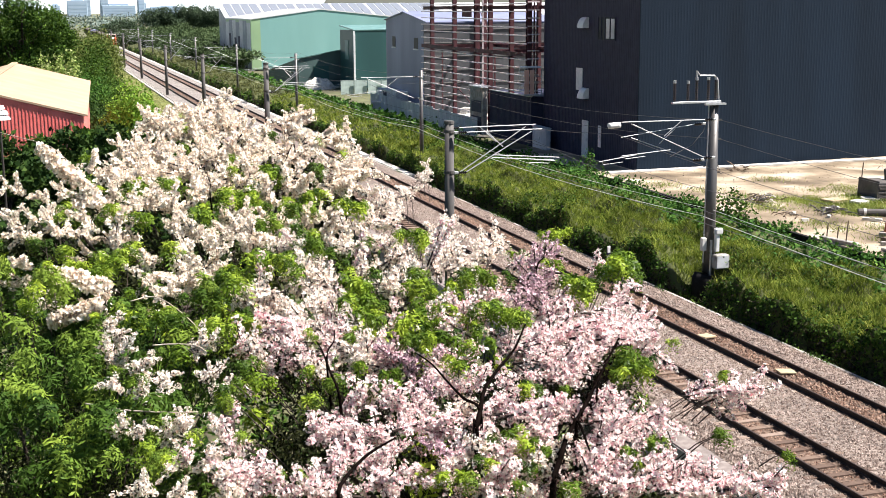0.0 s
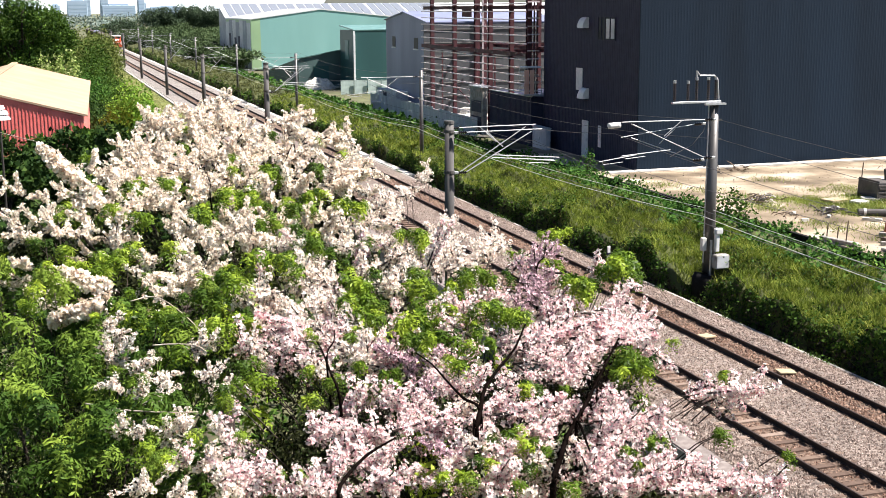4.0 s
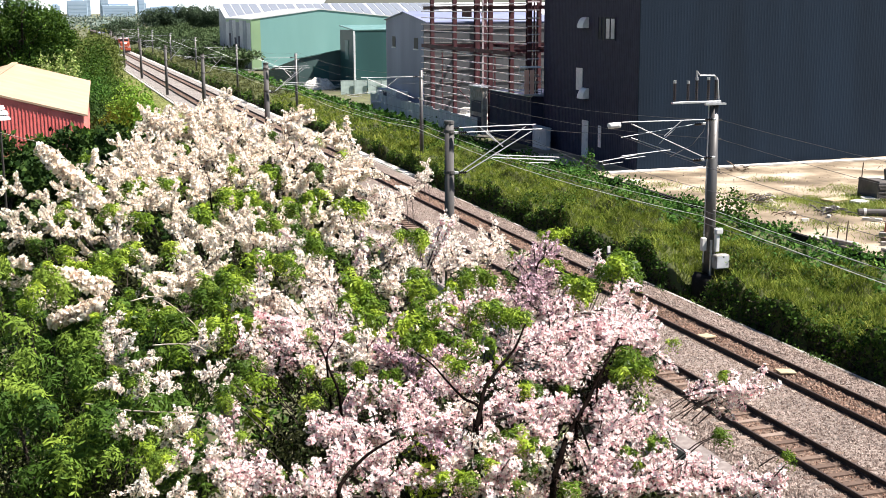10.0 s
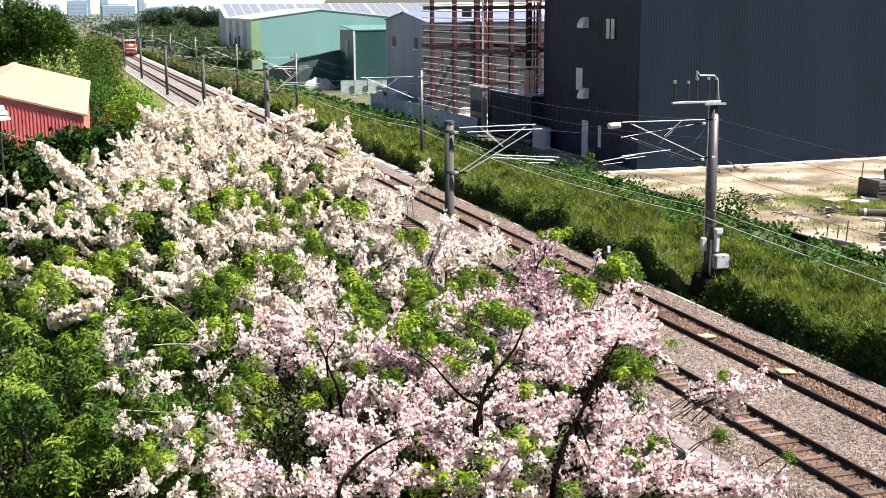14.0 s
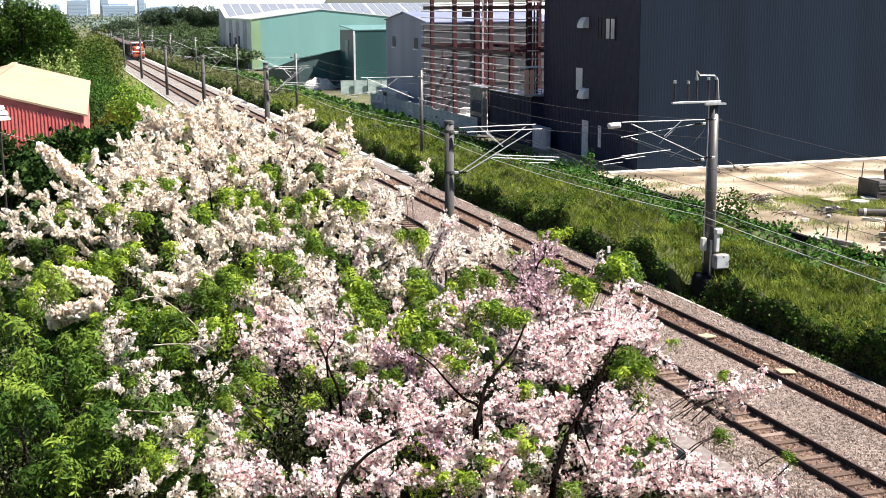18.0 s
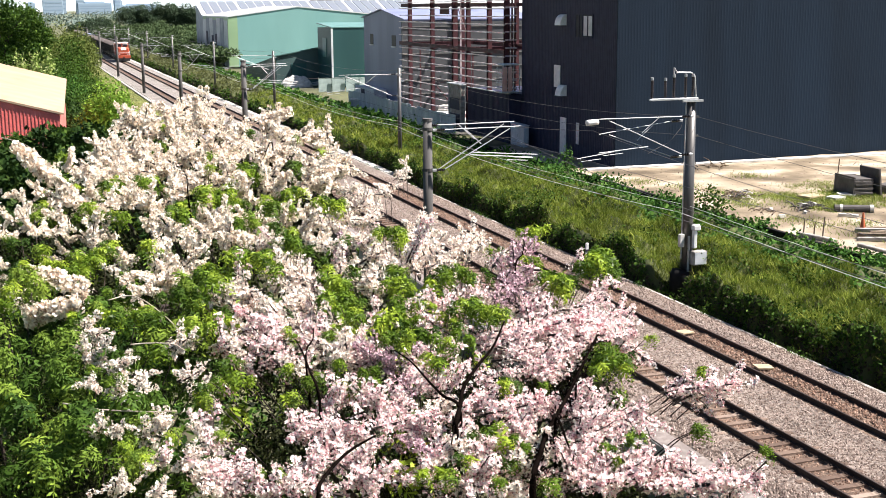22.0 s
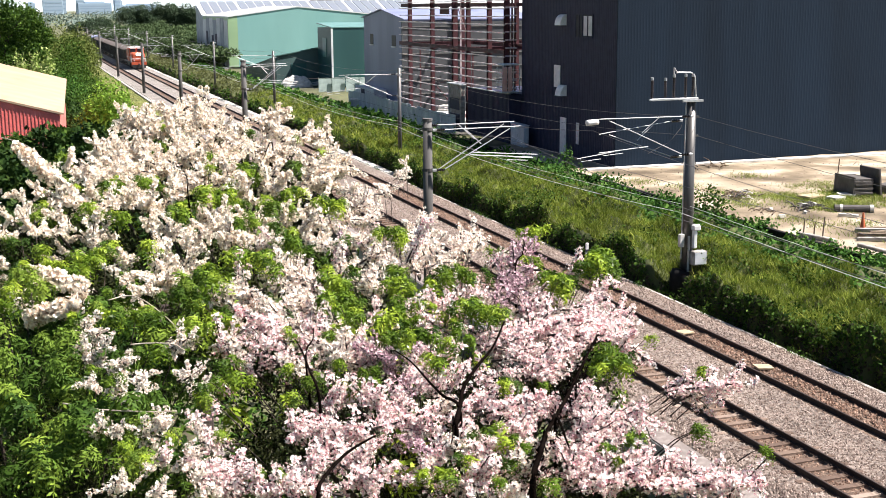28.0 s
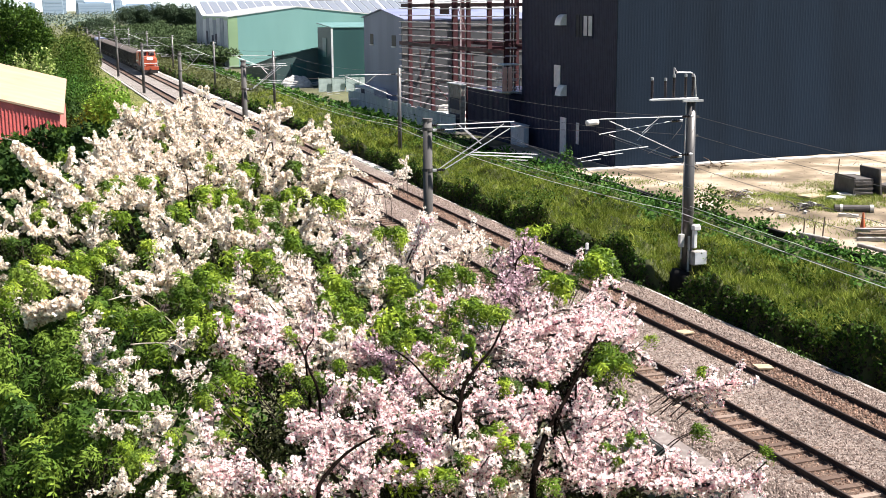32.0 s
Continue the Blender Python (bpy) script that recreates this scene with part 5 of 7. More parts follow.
def bush(x, y, z0, rx, ry, h, n, size, material, label, name="shrub", category="shrub", group="", lobes=5):
    """A many-lobed bush with a stem."""
    b = thing(name, label, category, pose(x, y, z0), group)
    PP = []
    for i in range(lobes):
        a = 6.283 * (i + rng.random() * 0.5) / lobes
        k = 0.0 if i == 0 else 0.55
        s = 0.62 + 0.25 * rng.random()
        c = np.array([rx * k * math.cos(a), ry * k * math.sin(a), h * (0.42 + 0.2 * rng.random() + (0.12 if i == 0 else 0))])
        PP.append(c + ball_points(n // lobes, rx * s, ry * s, h * 0.42, 0.3, rng.random() * 9))
    Q = np.concatenate(PP)
    Q[:, 2] = np.maximum(Q[:, 2], 0.02 * h)
    part("crown", quads("crown", cards(Q, size, rng, up=0.5, aspect=0.6), 4, (material,)), b)
    g = Geo()
    for i in range(4):
        a = i * 1.6
        g.tube([(0.05 * math.cos(a), 0.05 * math.sin(a), -0.1), (rx * 0.2 * math.cos(a), ry * 0.2 * math.sin(a), h * 0.3), (rx * 0.45 * math.cos(a), ry * 0.45 * math.sin(a), h * 0.6)], 0.05 * h ** 0.5, 6, r1=0.015)
    part("stems", g.mesh("stems", M_BARK), b)
    return b


def leafy_tree(x, y, z0, h, r, n, size, material, label, group="trees", up=0.5):
    """A tree with tapered trunk, limbs and a crown of uneven clumps."""
    t = thing("tree", label, "tree", pose(x, y, z0), group)
    g = Geo().tube([(0, 0, -0.2), (0.1, 0.05, h * 0.3), (-0.05, 0.1, h * 0.65)], 0.03 * h, 8, r1=0.012 * h)
    PP = []
    k = 11
    for i in range(k):
        a = i * 2.4 + rng.random()
        rr = r * (0.15 if i == 0 else 0.35 + 0.4 * rng.random())
        c = np.array([rr * math.cos(a), rr * math.sin(a), h * (0.86 if i == 0 else 0.42 + 0.38 * rng.random())])
        g.tube([(0, 0, h * (0.25 + 0.03 * i)), c * np.array([0.6, 0.6, 0.92]), c], 0.011 * h, 5, r1=0.004 * h)
        s = r * (0.34 + 0.16 * rng.random())
        PP.append(c + ball_points(n // k, s, s, s * 0.8, 0.35, rng.random() * 9))
    part("trunk", g.mesh("trunk", M_BARK), t)
    part("crown", quads("crown", cards(np.concatenate(PP), size, rng, up=up, aspect=0.65), 4, (material,)), t)
    return t


bush(36.4, 58.9, -1.3, 0.9, 1.2, 2.5, 800, 0.2, M_SHRUB, "leafy shrub climbing over the yard wall")
bush(36.6, 78.6, -1.0, 0.4, 0.5, 2.6, 300, 0.17, M_VINE, "thin sapling by the hall corner", "sapling", "sapling")
n = 26000
P = np.stack([-4 + 18.2 * rng.random(n), 12 + 66 * rng.random(n), np.zeros(n)], 1)
P[:, 2] = -1.25 + (0.12 + 0.7 * np.clip(0.4 + fbm(P[:, 0], P[:, 1], 1.2, 3), 0, 1.2)) * rng.random(n) * np.clip((15.6 - P[:, 0]) / 2, 0.1, 1)
thing("undergrowth", "low dark green undergrowth below the flowering trees", "undergrowth", kind="stuff", me=quads("undergrowth", cards(P, 0.3, rng, up=0.5, aspect=0.6), 4, (M_SHRUB,)))
# west side of the line: lawn strip, bushes, trees
tagged(part("lawn", sheet("lawn", 4, 15.46, 80, 330, 14, 90, lambda x, y: -1.1 + 0.84 * np.clip((x - 6) / 9, 0, 1) + 0.06 * fbm(x, y, 3, 2), M_LAWN)), "dry yellow-green grass slope beside the track", "grass", kind="structure")
P = np.stack([6 + 9.2 * rng.random(30000), 85 + 160 * rng.random(30000) ** 1.3, np.full(30000, -0.75)], 1)
P[:, 2] = -1.1 + 0.84 * np.clip((P[:, 0] - 6) / 9, 0, 1)
thing("grass_tufts", "dry grass tufts on the slope beside the track", "grass", kind="stuff", me=quads("tufts", blades(P, 0.11, 0.03, 1.2), 3, (M_LAWN,)))
bush(6.7, 98, -1.3, 2.0, 2.1, 6.5, 9000, 0.24, M_BRIGHTLEAF, "bright green leafy shrub beside the railway", lobes=7)
for x, y, rx, h, mt in ((4.2, 92, 2.2, 3.6, M_DARKTREE), (2.4, 86, 2.0, 3.4, M_DARKTREE), (5.2, 84, 2.0, 2.8, M_DARKTREE), (6.2, 110, 2.5, 3.8, M_DARKTREE), (8.8, 124, 2.5, 3.2, M_DARKTREE),
                        (7.2, 130, 3.0, 4.6, M_SHRUB), (5.0, 122, 3.0, 5.6, M_DARKTREE), (9.0, 150, 3.0, 4.4, M_SHRUB), (6.0, 145, 3.2, 6.2, M_VINE), (10.0, 172, 3.0, 4.2, M_SHRUB), (7.5, 168, 3.4, 6.0, M_SHRUB),
                        (11.9, 203, 2.6, 9.6, M_SHRUB), (10.9, 192, 2.6, 10.2, M_SHRUB), (9.4, 182, 2.6, 9.6, M_SHRUB), (12.3, 214, 2.3, 8.6, M_SHRUB), (8.0, 196, 3.4, 10.8, M_SHRUB), (6.0, 186, 3.4, 10.6, M_SHRUB), (4.0, 176, 3.4, 10.2, M_SHRUB), (2.5, 190, 3.6, 11.0, M_SHRUB), (9.5, 220, 4.0, 8.2, M_SHRUB), (13.0, 250, 3.2, 3.8, M_SHRUB), (11.0, 252, 4.0, 5.8, M_SHRUB),
                        (14.0, 280, 3.2, 3.8, M_SHRUB), (12.5, 290, 4.0, 5.4, M_SHRUB), (15.0, 315, 3.4, 4.2, M_SHRUB), (14.0, 335, 4.0, 5.2, M_SHRUB), (16.0, 355, 3.5, 4.6, M_SHRUB), (17.0, 380, 4.0, 5.0, M_SHRUB), (18.5, 410, 4.0, 5.4, M_SHRUB)):
    bush(x - (1.6 if y > 100 else 0), y, -1.3, rx * 0.92, rx * 1.4, h * 0.86, 4200, 0.22 + y * 0.0004, M_OLIVE if y > 185 else mt, "dense dull green shrub on the west bank", group="shrubs on the west bank")
for x, y, rx, h in ((0.5, 114.5, 0.8, 8.8), (1.6, 114.5, 0.9, 8.6), (2.7, 114.5, 0.8, 8.2)):
    bush(x, y, -1.3, rx, rx, h, 2200, 0.26, M_REED, "tall yellow-green reeds behind the shed", "reed_clump", "reeds", "reeds behind the shed")
for x, y, h, r in ((-1.8, 128, 15.2, 4.2), (-6.5, 130, 16.6, 5.2), (0.9, 138, 13.4, 3.3), (-11, 136, 16.0, 5.2), (-3.5, 142, 16.4, 5.2)):
    leafy_tree(x, y, -1.3, h, r, 14000, 0.27, M_DARKTREE if x < -3 else M_SHRUB, "broad dark green tree behind the red shed", "trees behind the shed")
for x, y, h, r in ((-2.0, 52, 8.2, 2.2), (0.6, 56, 8.0, 2.2), (2.9, 60, 7.6, 2.0), (1.6, 64, 7.2, 2.0), (-4.0, 60, 8.0, 2.4), (-0.6, 66, 6.6, 2.0), (5.2, 70, 6.8, 2.2), (2.2, 70, 5.8, 2.0), (7.0, 80, 6.0, 2.2), (-1.0, 40, 6.8, 1.8), (1.6, 37, 6.4, 1.8), (3.0, 46, 6.0, 2.0), (-3.0, 34, 7.2, 1.8), (0.6, 29, 6.8, 1.6), (4.6, 52, 5.4, 1.8)):
    leafy_tree(x, y, -1.3, h, r, 6600, 0.26, M_DARKTREE if y < 62 else M_SHRUB, "small dark green tree below the flowering trees", "small trees below the flowering trees")
# far woods east of the line
for i, (x, y, h, r) in enumerate(((37, 330, 5.2, 5), (33, 300, 4.4, 4.5), (38, 290, 4.6, 4.5), (34, 360, 5.4, 6), (42, 350, 6.0, 5), (31, 400, 5.0, 6), (38, 420, 6.2, 6.5), (46, 430, 7.0, 6.5), (33, 450, 5.6, 6.5),
                                  (46, 480, 13.6, 5), (51, 482, 14.4, 6), (57, 485, 14.6, 6), (62, 480, 14.2, 6), (67, 478, 13.6, 6), (46, 500, 13.0, 8), (33, 262, 5.0, 4), (36, 245, 4.5, 4), (26, 530, 6.0, 5), (34, 525, 8.0, 7), (10, 540, 5.0, 5), (2, 550, 7.0, 7), (-6, 545, 8.0, 8))):
    leafy_tree(x, y, -1.3, h, r, 9000, 0.28 + y * 0.0005, M_FARLEAF if y > 465 else M_MIDLEAF, "distant dull green tree beyond the railway", "distant trees", 1.3)
# scrub that climbs away from the line in an even slope
n = 60000
P = np.stack([27.5 + 62 * rng.random(n), 235 + 235 * rng.random(n), np.zeros(n)], 1)
keep = (P[:, 0] < 41) | (P[:, 1] > 335)
P = P[keep & (P[:, 0] > 27.5 + 5 * np.clip((300 - P[:, 1]) / 60, 0, 1))]
rise = np.clip((P[:, 0] - 27.5) / 5, 0, 1)
P[:, 2] = -1.3 + rise * (4.0 + 0.9 * fbm(P[:, 0], P[:, 1], 7, 3) + 1.6 * np.clip((P[:, 1] - 300) / 120, 0, 1)) * (0.8 + 0.25 * rng.random(len(P)))
thing("scrub", "dense dull green scrub beyond the railway", "scrub", kind="stuff", me=quads("scrub", cards(P, 0.8, rng, up=1.4, aspect=0.7), 4, (M_MIDLEAF,)))
# town on the skyline, its haze put into the facade colours
for x, y, w, h, d in ((72, 2400, 36, 38, 30), (40, 2900, 20, 30, 30), (98, 2600, 12, 50, 30), (150, 2450, 62, 27, 40), (136, 2700, 16, 44, 30), (196, 2500, 12, 40, 30), (215, 2700, 14, 34, 30), (260, 2900, 40, 22, 40), (330, 3300, 70, 24, 40), (-30, 2900, 40, 30, 40), (-110, 2900, 60, 36, 40)):
    h *= 0.8
    t = thing("distant_block", "pale hazy building on the skyline", "building", pose(x, y, -1.3), "hazy skyline blocks")
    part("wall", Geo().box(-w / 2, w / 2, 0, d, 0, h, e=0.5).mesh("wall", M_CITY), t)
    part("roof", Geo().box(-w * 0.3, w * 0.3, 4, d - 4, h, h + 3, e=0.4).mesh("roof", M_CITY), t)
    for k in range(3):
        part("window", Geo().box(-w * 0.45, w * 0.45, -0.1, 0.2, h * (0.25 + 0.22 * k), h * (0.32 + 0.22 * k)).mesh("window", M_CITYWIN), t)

n = 40000
P = np.stack([-260 + 900 * rng.random(n), 760 + 700 * rng.random(n), np.zeros(n)], 1)
P[:, 2] = -1 + (4.5 + 3.0 * fbm(P[:, 0], P[:, 1], 26, 2) + 0.004 * (P[:, 1] - 700)) * rng.random(n) ** 0.7
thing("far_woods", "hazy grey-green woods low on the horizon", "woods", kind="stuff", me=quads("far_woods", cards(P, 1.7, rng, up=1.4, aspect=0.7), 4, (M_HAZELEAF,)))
# plain glowing sheet stands in for the bright low sky
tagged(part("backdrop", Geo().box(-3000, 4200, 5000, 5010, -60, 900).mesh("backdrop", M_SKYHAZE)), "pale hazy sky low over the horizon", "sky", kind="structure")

# ---- flowering cassia trees in front ----


def stem_curve(L, bend, n=6):
    a = rng.random() * 6.283
    b = Vector((math.cos(a), math.sin(a), 0)) * bend
    return [Vector((0, 0, L * t)) + b * (t * t) * L for t in [i / (n - 1) for i in range(n)]]


def curve_at(c, t):
    t = np.clip(t, 0, 0.999) * (len(c) - 1)
    i = t.astype(int)
    C = np.array([list(p) for p in c])
    f_ = (t - i)[:, None]
    return C[i] * (1 - f_) + C[i + 1] * f_


def flower_branch(L, nfl, petal, rad, npet, material, shoots=3, bend=0.35, name="flowering_branch"):
    """A branch end wrapped in blossoms: main shoot and side shoots, each a loose sleeve of five-petalled flowers."""
    g = Geo()
    PP, stalk = [], []
    main = stem_curve(L, bend)
    curves = [(main, 0.18, 1.0, nfl)]
    g.tube(main, 0.012, 5, r1=0.004)
    for k in range(shoots):
        t0 = 0.15 + 0.5 * rng.random()
        o = Vector(curve_at(main, np.array([t0]))[0])
        q = Euler((rng.normal(0, 0.65), rng.normal(0, 0.65), 0)).to_matrix()
        c = [o + q @ p for p in stem_curve(L * (0.4 + 0.25 * rng.random()), 0.5)]
        g.tube(c, 0.007, 4, r1=0.003)
        curves.append((c, 0.12, 1.0, int(nfl * 0.5)))
    for c, a, b, m_ in curves:
        t = a + (b - a) * rng.random(m_)
        p = curve_at(c, t)
        u = unit(rng.normal(size=(m_, 3)))
        rr = rad * (0.35 + 0.75 * rng.random(m_)) * (1.05 - 0.55 * t ** 3)
        PP.append((p + u * rr[:, None], u))
        w = unit(np.cross(u, rng.normal(size=u.shape))) * 0.0015
        stalk.append(np.stack([p - w, p + w, p + u * rr[:, None] + w, p + u * rr[:, None] - w], 1))
    C = np.concatenate([p for p, _ in PP])
    U = np.concatenate([u for _, u in PP])
    U = unit(U + rng.normal(0, 0.5, U.shape))
    side = unit(np.cross(U, rng.normal(size=U.shape)))
    oth = np.cross(U, side)
    fl = []
    for k in range(npet):
        a = 6.283 * k / npet
        d = unit(side * math.cos(a) + oth * math.sin(a) + U * 0.45)
        w = unit(np.cross(d, U)) * petal * 0.42
        d = d * petal * (0.8 + 0.4 * rng.random(len(C)))[:, None]
        fl.append(np.stack([C, C + d * 0.6 + w, C + d, C + d * 0.6 - w], 1))
    V = np.stack(fl, 1).reshape(-1, 4, 3)
    gm = [[g.v[i] for i in fc] for fc in g.f if len(fc) == 4]
    A = np.concatenate([V, np.array(gm)] + stalk)
    return quads(name, A, 4, (material, M_BARK), [0] * len(V) + [1] * (len(A) - len(V)))


def leaf_spray(leaves, pairs, ln, leaflet, material, name="leaf_spray"):
    """A tuft of feathered leaves that arch out from one twig end and droop; leaflets grow from the ribs."""
    g = Geo()
    g.v.append((0, 0, 0))
    for k in range(leaves):
        a = 6.283 * (k + 0.6 * rng.random()) / leaves
        lift = 0.1 + 1.1 * rng.random()
        L = ln * (0.6 + 0.75 * rng.random())
        t = np.linspace(0.12, 1, pairs)
        ca, sa = math.cos(a), math.sin(a)
        rx = L * (t * 0.8 - 0.18 * t * t)
        rz = L * (lift * t - 1.55 * t ** 1.8)
        R = np.stack([rx * ca, rx * sa, rz], 1)
        T = unit(np.gradient(R, axis=0))
        S = np.array([-sa, ca, 0.0])
        N = unit(np.cross(T, S))
        rib = len(g.v)
        g.v += [tuple(p) for p in R]
        rib2 = len(g.v)
        g.v += [tuple(p + S * 0.006) for p in R]
        g.f.append((0, rib, rib2))
        g.f += [(rib + i, rib + i + 1, rib2 + i + 1, rib2 + i) for i in range(pairs - 1)]
        for s in (-1, 1):
            d = unit(S * s + 0.35 * T - 0.35 * np.array([0, 0, 1.0]) + 0.3 * rng.normal(size=T.shape))
            w = unit(np.cross(d, N) + 0.5 * rng.normal(size=T.shape)) * leaflet * 0.16
            l_ = (leaflet * np.sin(0.35 + 2.4 * t))[:, None] * (0.55 + 0.7 * rng.random(pairs))[:, None]
            q0 = len(g.v)
            for A in (R + d * l_ * 0.5 + w, R + d * l_, R + d * l_ * 0.5 - w):
                g.v += [tuple(p) for p in A]
            g.f += [(rib + i, q0 + i, q0 + pairs + i, q0 + 2 * pairs + i) for i in range(pairs)]
    g.m = [0] * len(g.f)
    me = bpy.data.meshes.new(name)
    me.from_pydata(g.v, [], g.f)
    me.materials.append(material)
    me.update()
    return me


PINKS = [flower_branch(0.34 + 0.12 * rng.random(), 70, 0.0195, 0.050, 4, M_PINK, 2) for i in range(8)]
MAUVES = [flower_branch(0.34 + 0.12 * rng.random(), 52, 0.020, 0.048, 4, M_MAUVE, 2) for i in range(4)]
CREAMS = [flower_branch(0.44 + 0.16 * rng.random(), 76, 0.036, 0.062, 4, M_CREAM, 1) for i in range(7)]
BLUSH = [flower_branch(0.36 + 0.12 * rng.random(), 64, 0.022, 0.052, 4, M_BLUSH, 2) for i in range(6)]
SPRAYS = [leaf_spray(7 + i % 3, 7, 0.39, 0.165, M_LEAF) for i in range(7)]
DARKSPRAYS = [leaf_spray(7 + i % 3, 8, 0.30, 0.11, M_LEAFDARK) for i in range(7)]
LONG_PINKS = [flower_branch(0.62, 120, 0.026, 0.062, 4, M_PINK, 0, 0.06) for i in range(3)]
LONG_CREAMS = [flower_branch(0.8, 190, 0.05, 0.105, 4, M_CREAM, 0, 0.06) for i in range(3)]
SWAY = []


def aim(p, d, scale):
    """Pose at p with local z along d, in a random roll."""
    q = Vector(d).to_track_quat("Z", "Y").to_matrix().to_4x4()
    return Matrix.Translation(p) @ q @ Matrix.Rotation(rng.random() * 6.283, 4, "Z") @ Matrix.Scale(scale, 4)


def crown_top(d):
    """Height of the crowns at the distance d from the bridge: the far tree stands taller."""
    return np.interp(d, [8.0, 9.1, 10.4, 13.1, 17.3, 22.0, 25.5, 30.0], [7.4, 7.6, 8.0, 8.4, 8.7, 9.0, 9.5, 9.6])


def cassia(name, label, base, fork, lobes, flowers, sprays, nfl, nlf, sink=0.0):
    """Trunk, limbs to each lobe of the crown, inner leaves coloured dark for shade, and sprays. Lobes: x, y, radius,
    flower share, leaf share.
    """
    t = thing(name, label, "tree", group="flowering trees")
    bx_, by_, bz = base
    fx, fy, fz = fork
    part("trunk", Geo().tube([(bx_, by_, bz), (bx_ + 0.1, by_ - 0.05, (bz + fz) * 0.45), (fx, fy, fz)], 0.2, 10, r1=0.1).mesh("trunk", M_BARK, smooth=True), t)
    inner = []
    for x, y, r, kf, kl in lobes:
        z = float(crown_top(math.hypot(x, y))) - 0.75 * r - sink
        n = int((1600 if y > 14 else 4200) * min(1, max(0.3, kf + kl - 0.4)))
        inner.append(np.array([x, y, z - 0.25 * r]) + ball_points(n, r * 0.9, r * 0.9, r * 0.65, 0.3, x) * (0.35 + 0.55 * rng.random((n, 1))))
        c = Vector((x, y, z))
        f0 = Vector(fork)
        mid = f0.lerp(c, 0.5) + Vector((rng.normal(0, 0.1), rng.normal(0, 0.1), -0.12 * (c - f0).length))
        part("limb", Geo().tube([f0, f0.lerp(mid, 0.5) + Vector((0.04, 0, -0.05)), mid, mid.lerp(c, 0.6), c + Vector((0, 0, r * 0.35))], 0.055, 7, r1=0.014).mesh("limb", M_BARK, smooth=True), t)
        for k in range(int(nfl * kf)):
            u = unit(rng.normal(size=3) + np.array([0, 0, 0.45]))
            p = c + Vector(u) * r * (0.40 + 0.3 * rng.random())
            d = Vector(unit(u * 0.9 + np.array([0, 0, 0.3]) + 0.6 * rng.normal(size=3)))
            part("flowering_branch", flowers[rng.integers(len(flowers))], t, at=aim(p, d, 0.8 + 0.4 * rng.random()))
        for k in range(int(nlf * kl)):
            u = unit(rng.normal(size=3) + np.array([0, 0, 0.5]))
            p = c + Vector(u) * r * (0.62 + 0.5 * rng.random())
            d = Vector(unit(np.array([0, 0, 1.0]) + 0.5 * u + 0.35 * rng.normal(size=3)))
            part("leaf_spray", sprays[rng.integers(len(sprays))], t, at=aim(p, d, 0.55 + 0.4 * rng.random()))
    tagged(part("inner_foliage", quads("inner_foliage", cards(np.concatenate(inner), 0.1 if by_ > 14 else 0.06, rng, droop=0.6, up=0.5, aspect=0.4), 4, (M_SHADELEAF,)), t), kind="stuff")
    return t


PINK_TREE = cassia("cassia_tree", "flowering cassia tree covered in pale pink blossom and fresh leaves", (3.4, 11.2, -1.3), (3.73, 10.6, 6.2),
                   [(4.27, 11.32, 0.95, 1.0, 1.0), (5.14, 10.98, 0.75, 1.0, 1.0), (3.07, 12.22, 1.05, 1.0, 1.0), (3.11, 9.96, 0.9, 0.98, 0.6), (4.19, 9.38, 0.85, 0.65, 0.5),
                    (4.5, 8.75, 0.6, 0.6, 0.3), (2.15, 10.82, 0.9, 0.75, 0.9), (3.99, 14.12, 0.85, 1.0, 0.8), (2.23, 13.0, 0.9, 0.95, 0.8), (2.8, 8.99, 0.75, 0.78, 0.7), (1.92, 9.28, 0.8, 0.7, 1.0), (1.2, 10.07, 0.8, 0.45, 1.3)],
                   PINKS, SPRAYS, 4, 2)
CREAM_TREE = cassia("cassia_tree", "flowering cassia tree covered in creamy white blossom", (2.6, 20.6, -1.3), (2.7, 20.4, 6.4),
                    [(3.2, 23.6, 0.9, 1.2, 0.3), (2.17, 22.26, 0.95, 1.1, 0.5), (4.4, 22.6, 0.8, 0.9, 0.4), (4.6, 20.8, 0.7, 0.8, 0.5), (1.3, 21.2, 0.7, 0.75, 0.5), (0.6, 19.2, 0.7, 0.35, 0.5), (4.3, 18.4, 0.65, 0.8, 0.6),
                     (2.84, 17.69, 1.1, 1.2, 0.7), (1.63, 18.03, 1.1, 1.2, 0.7), (0.4, 17.37, 1.0, 1.1, 0.8), (3.49, 16.39, 0.8, 1.1, 0.5), (-0.3, 18.0, 0.6, 0.35, 0.6), (1.0, 15.6, 0.8, 0.8, 0.7), (2.2, 15.3, 0.8, 0.9, 0.6)],
                    CREAMS, SPRAYS, 3, 2)
LEAFY_TREE = cassia("leafy_tree", "dark green leafy tree with a few pale blossoms", (0.2, 12.2, -1.3), (0.2, 12.0, 5.9),
                    [(-0.28, 13.25, 1.0, 0.0, 1.0), (0.17, 11.47, 0.9, 0.0, 1.0), (-0.39, 11.09, 0.9, 0.0, 1.0), (0.77, 12.37, 0.8, 0.12, 0.9), (0.49, 10.26, 0.8, 0.06, 1.0), (1.39, 13.79, 0.9, 0.4, 0.9), (-0.7, 15.2, 0.8, 0.2, 0.7)],
                    CREAMS, DARKSPRAYS, 4, 46, 0.05)

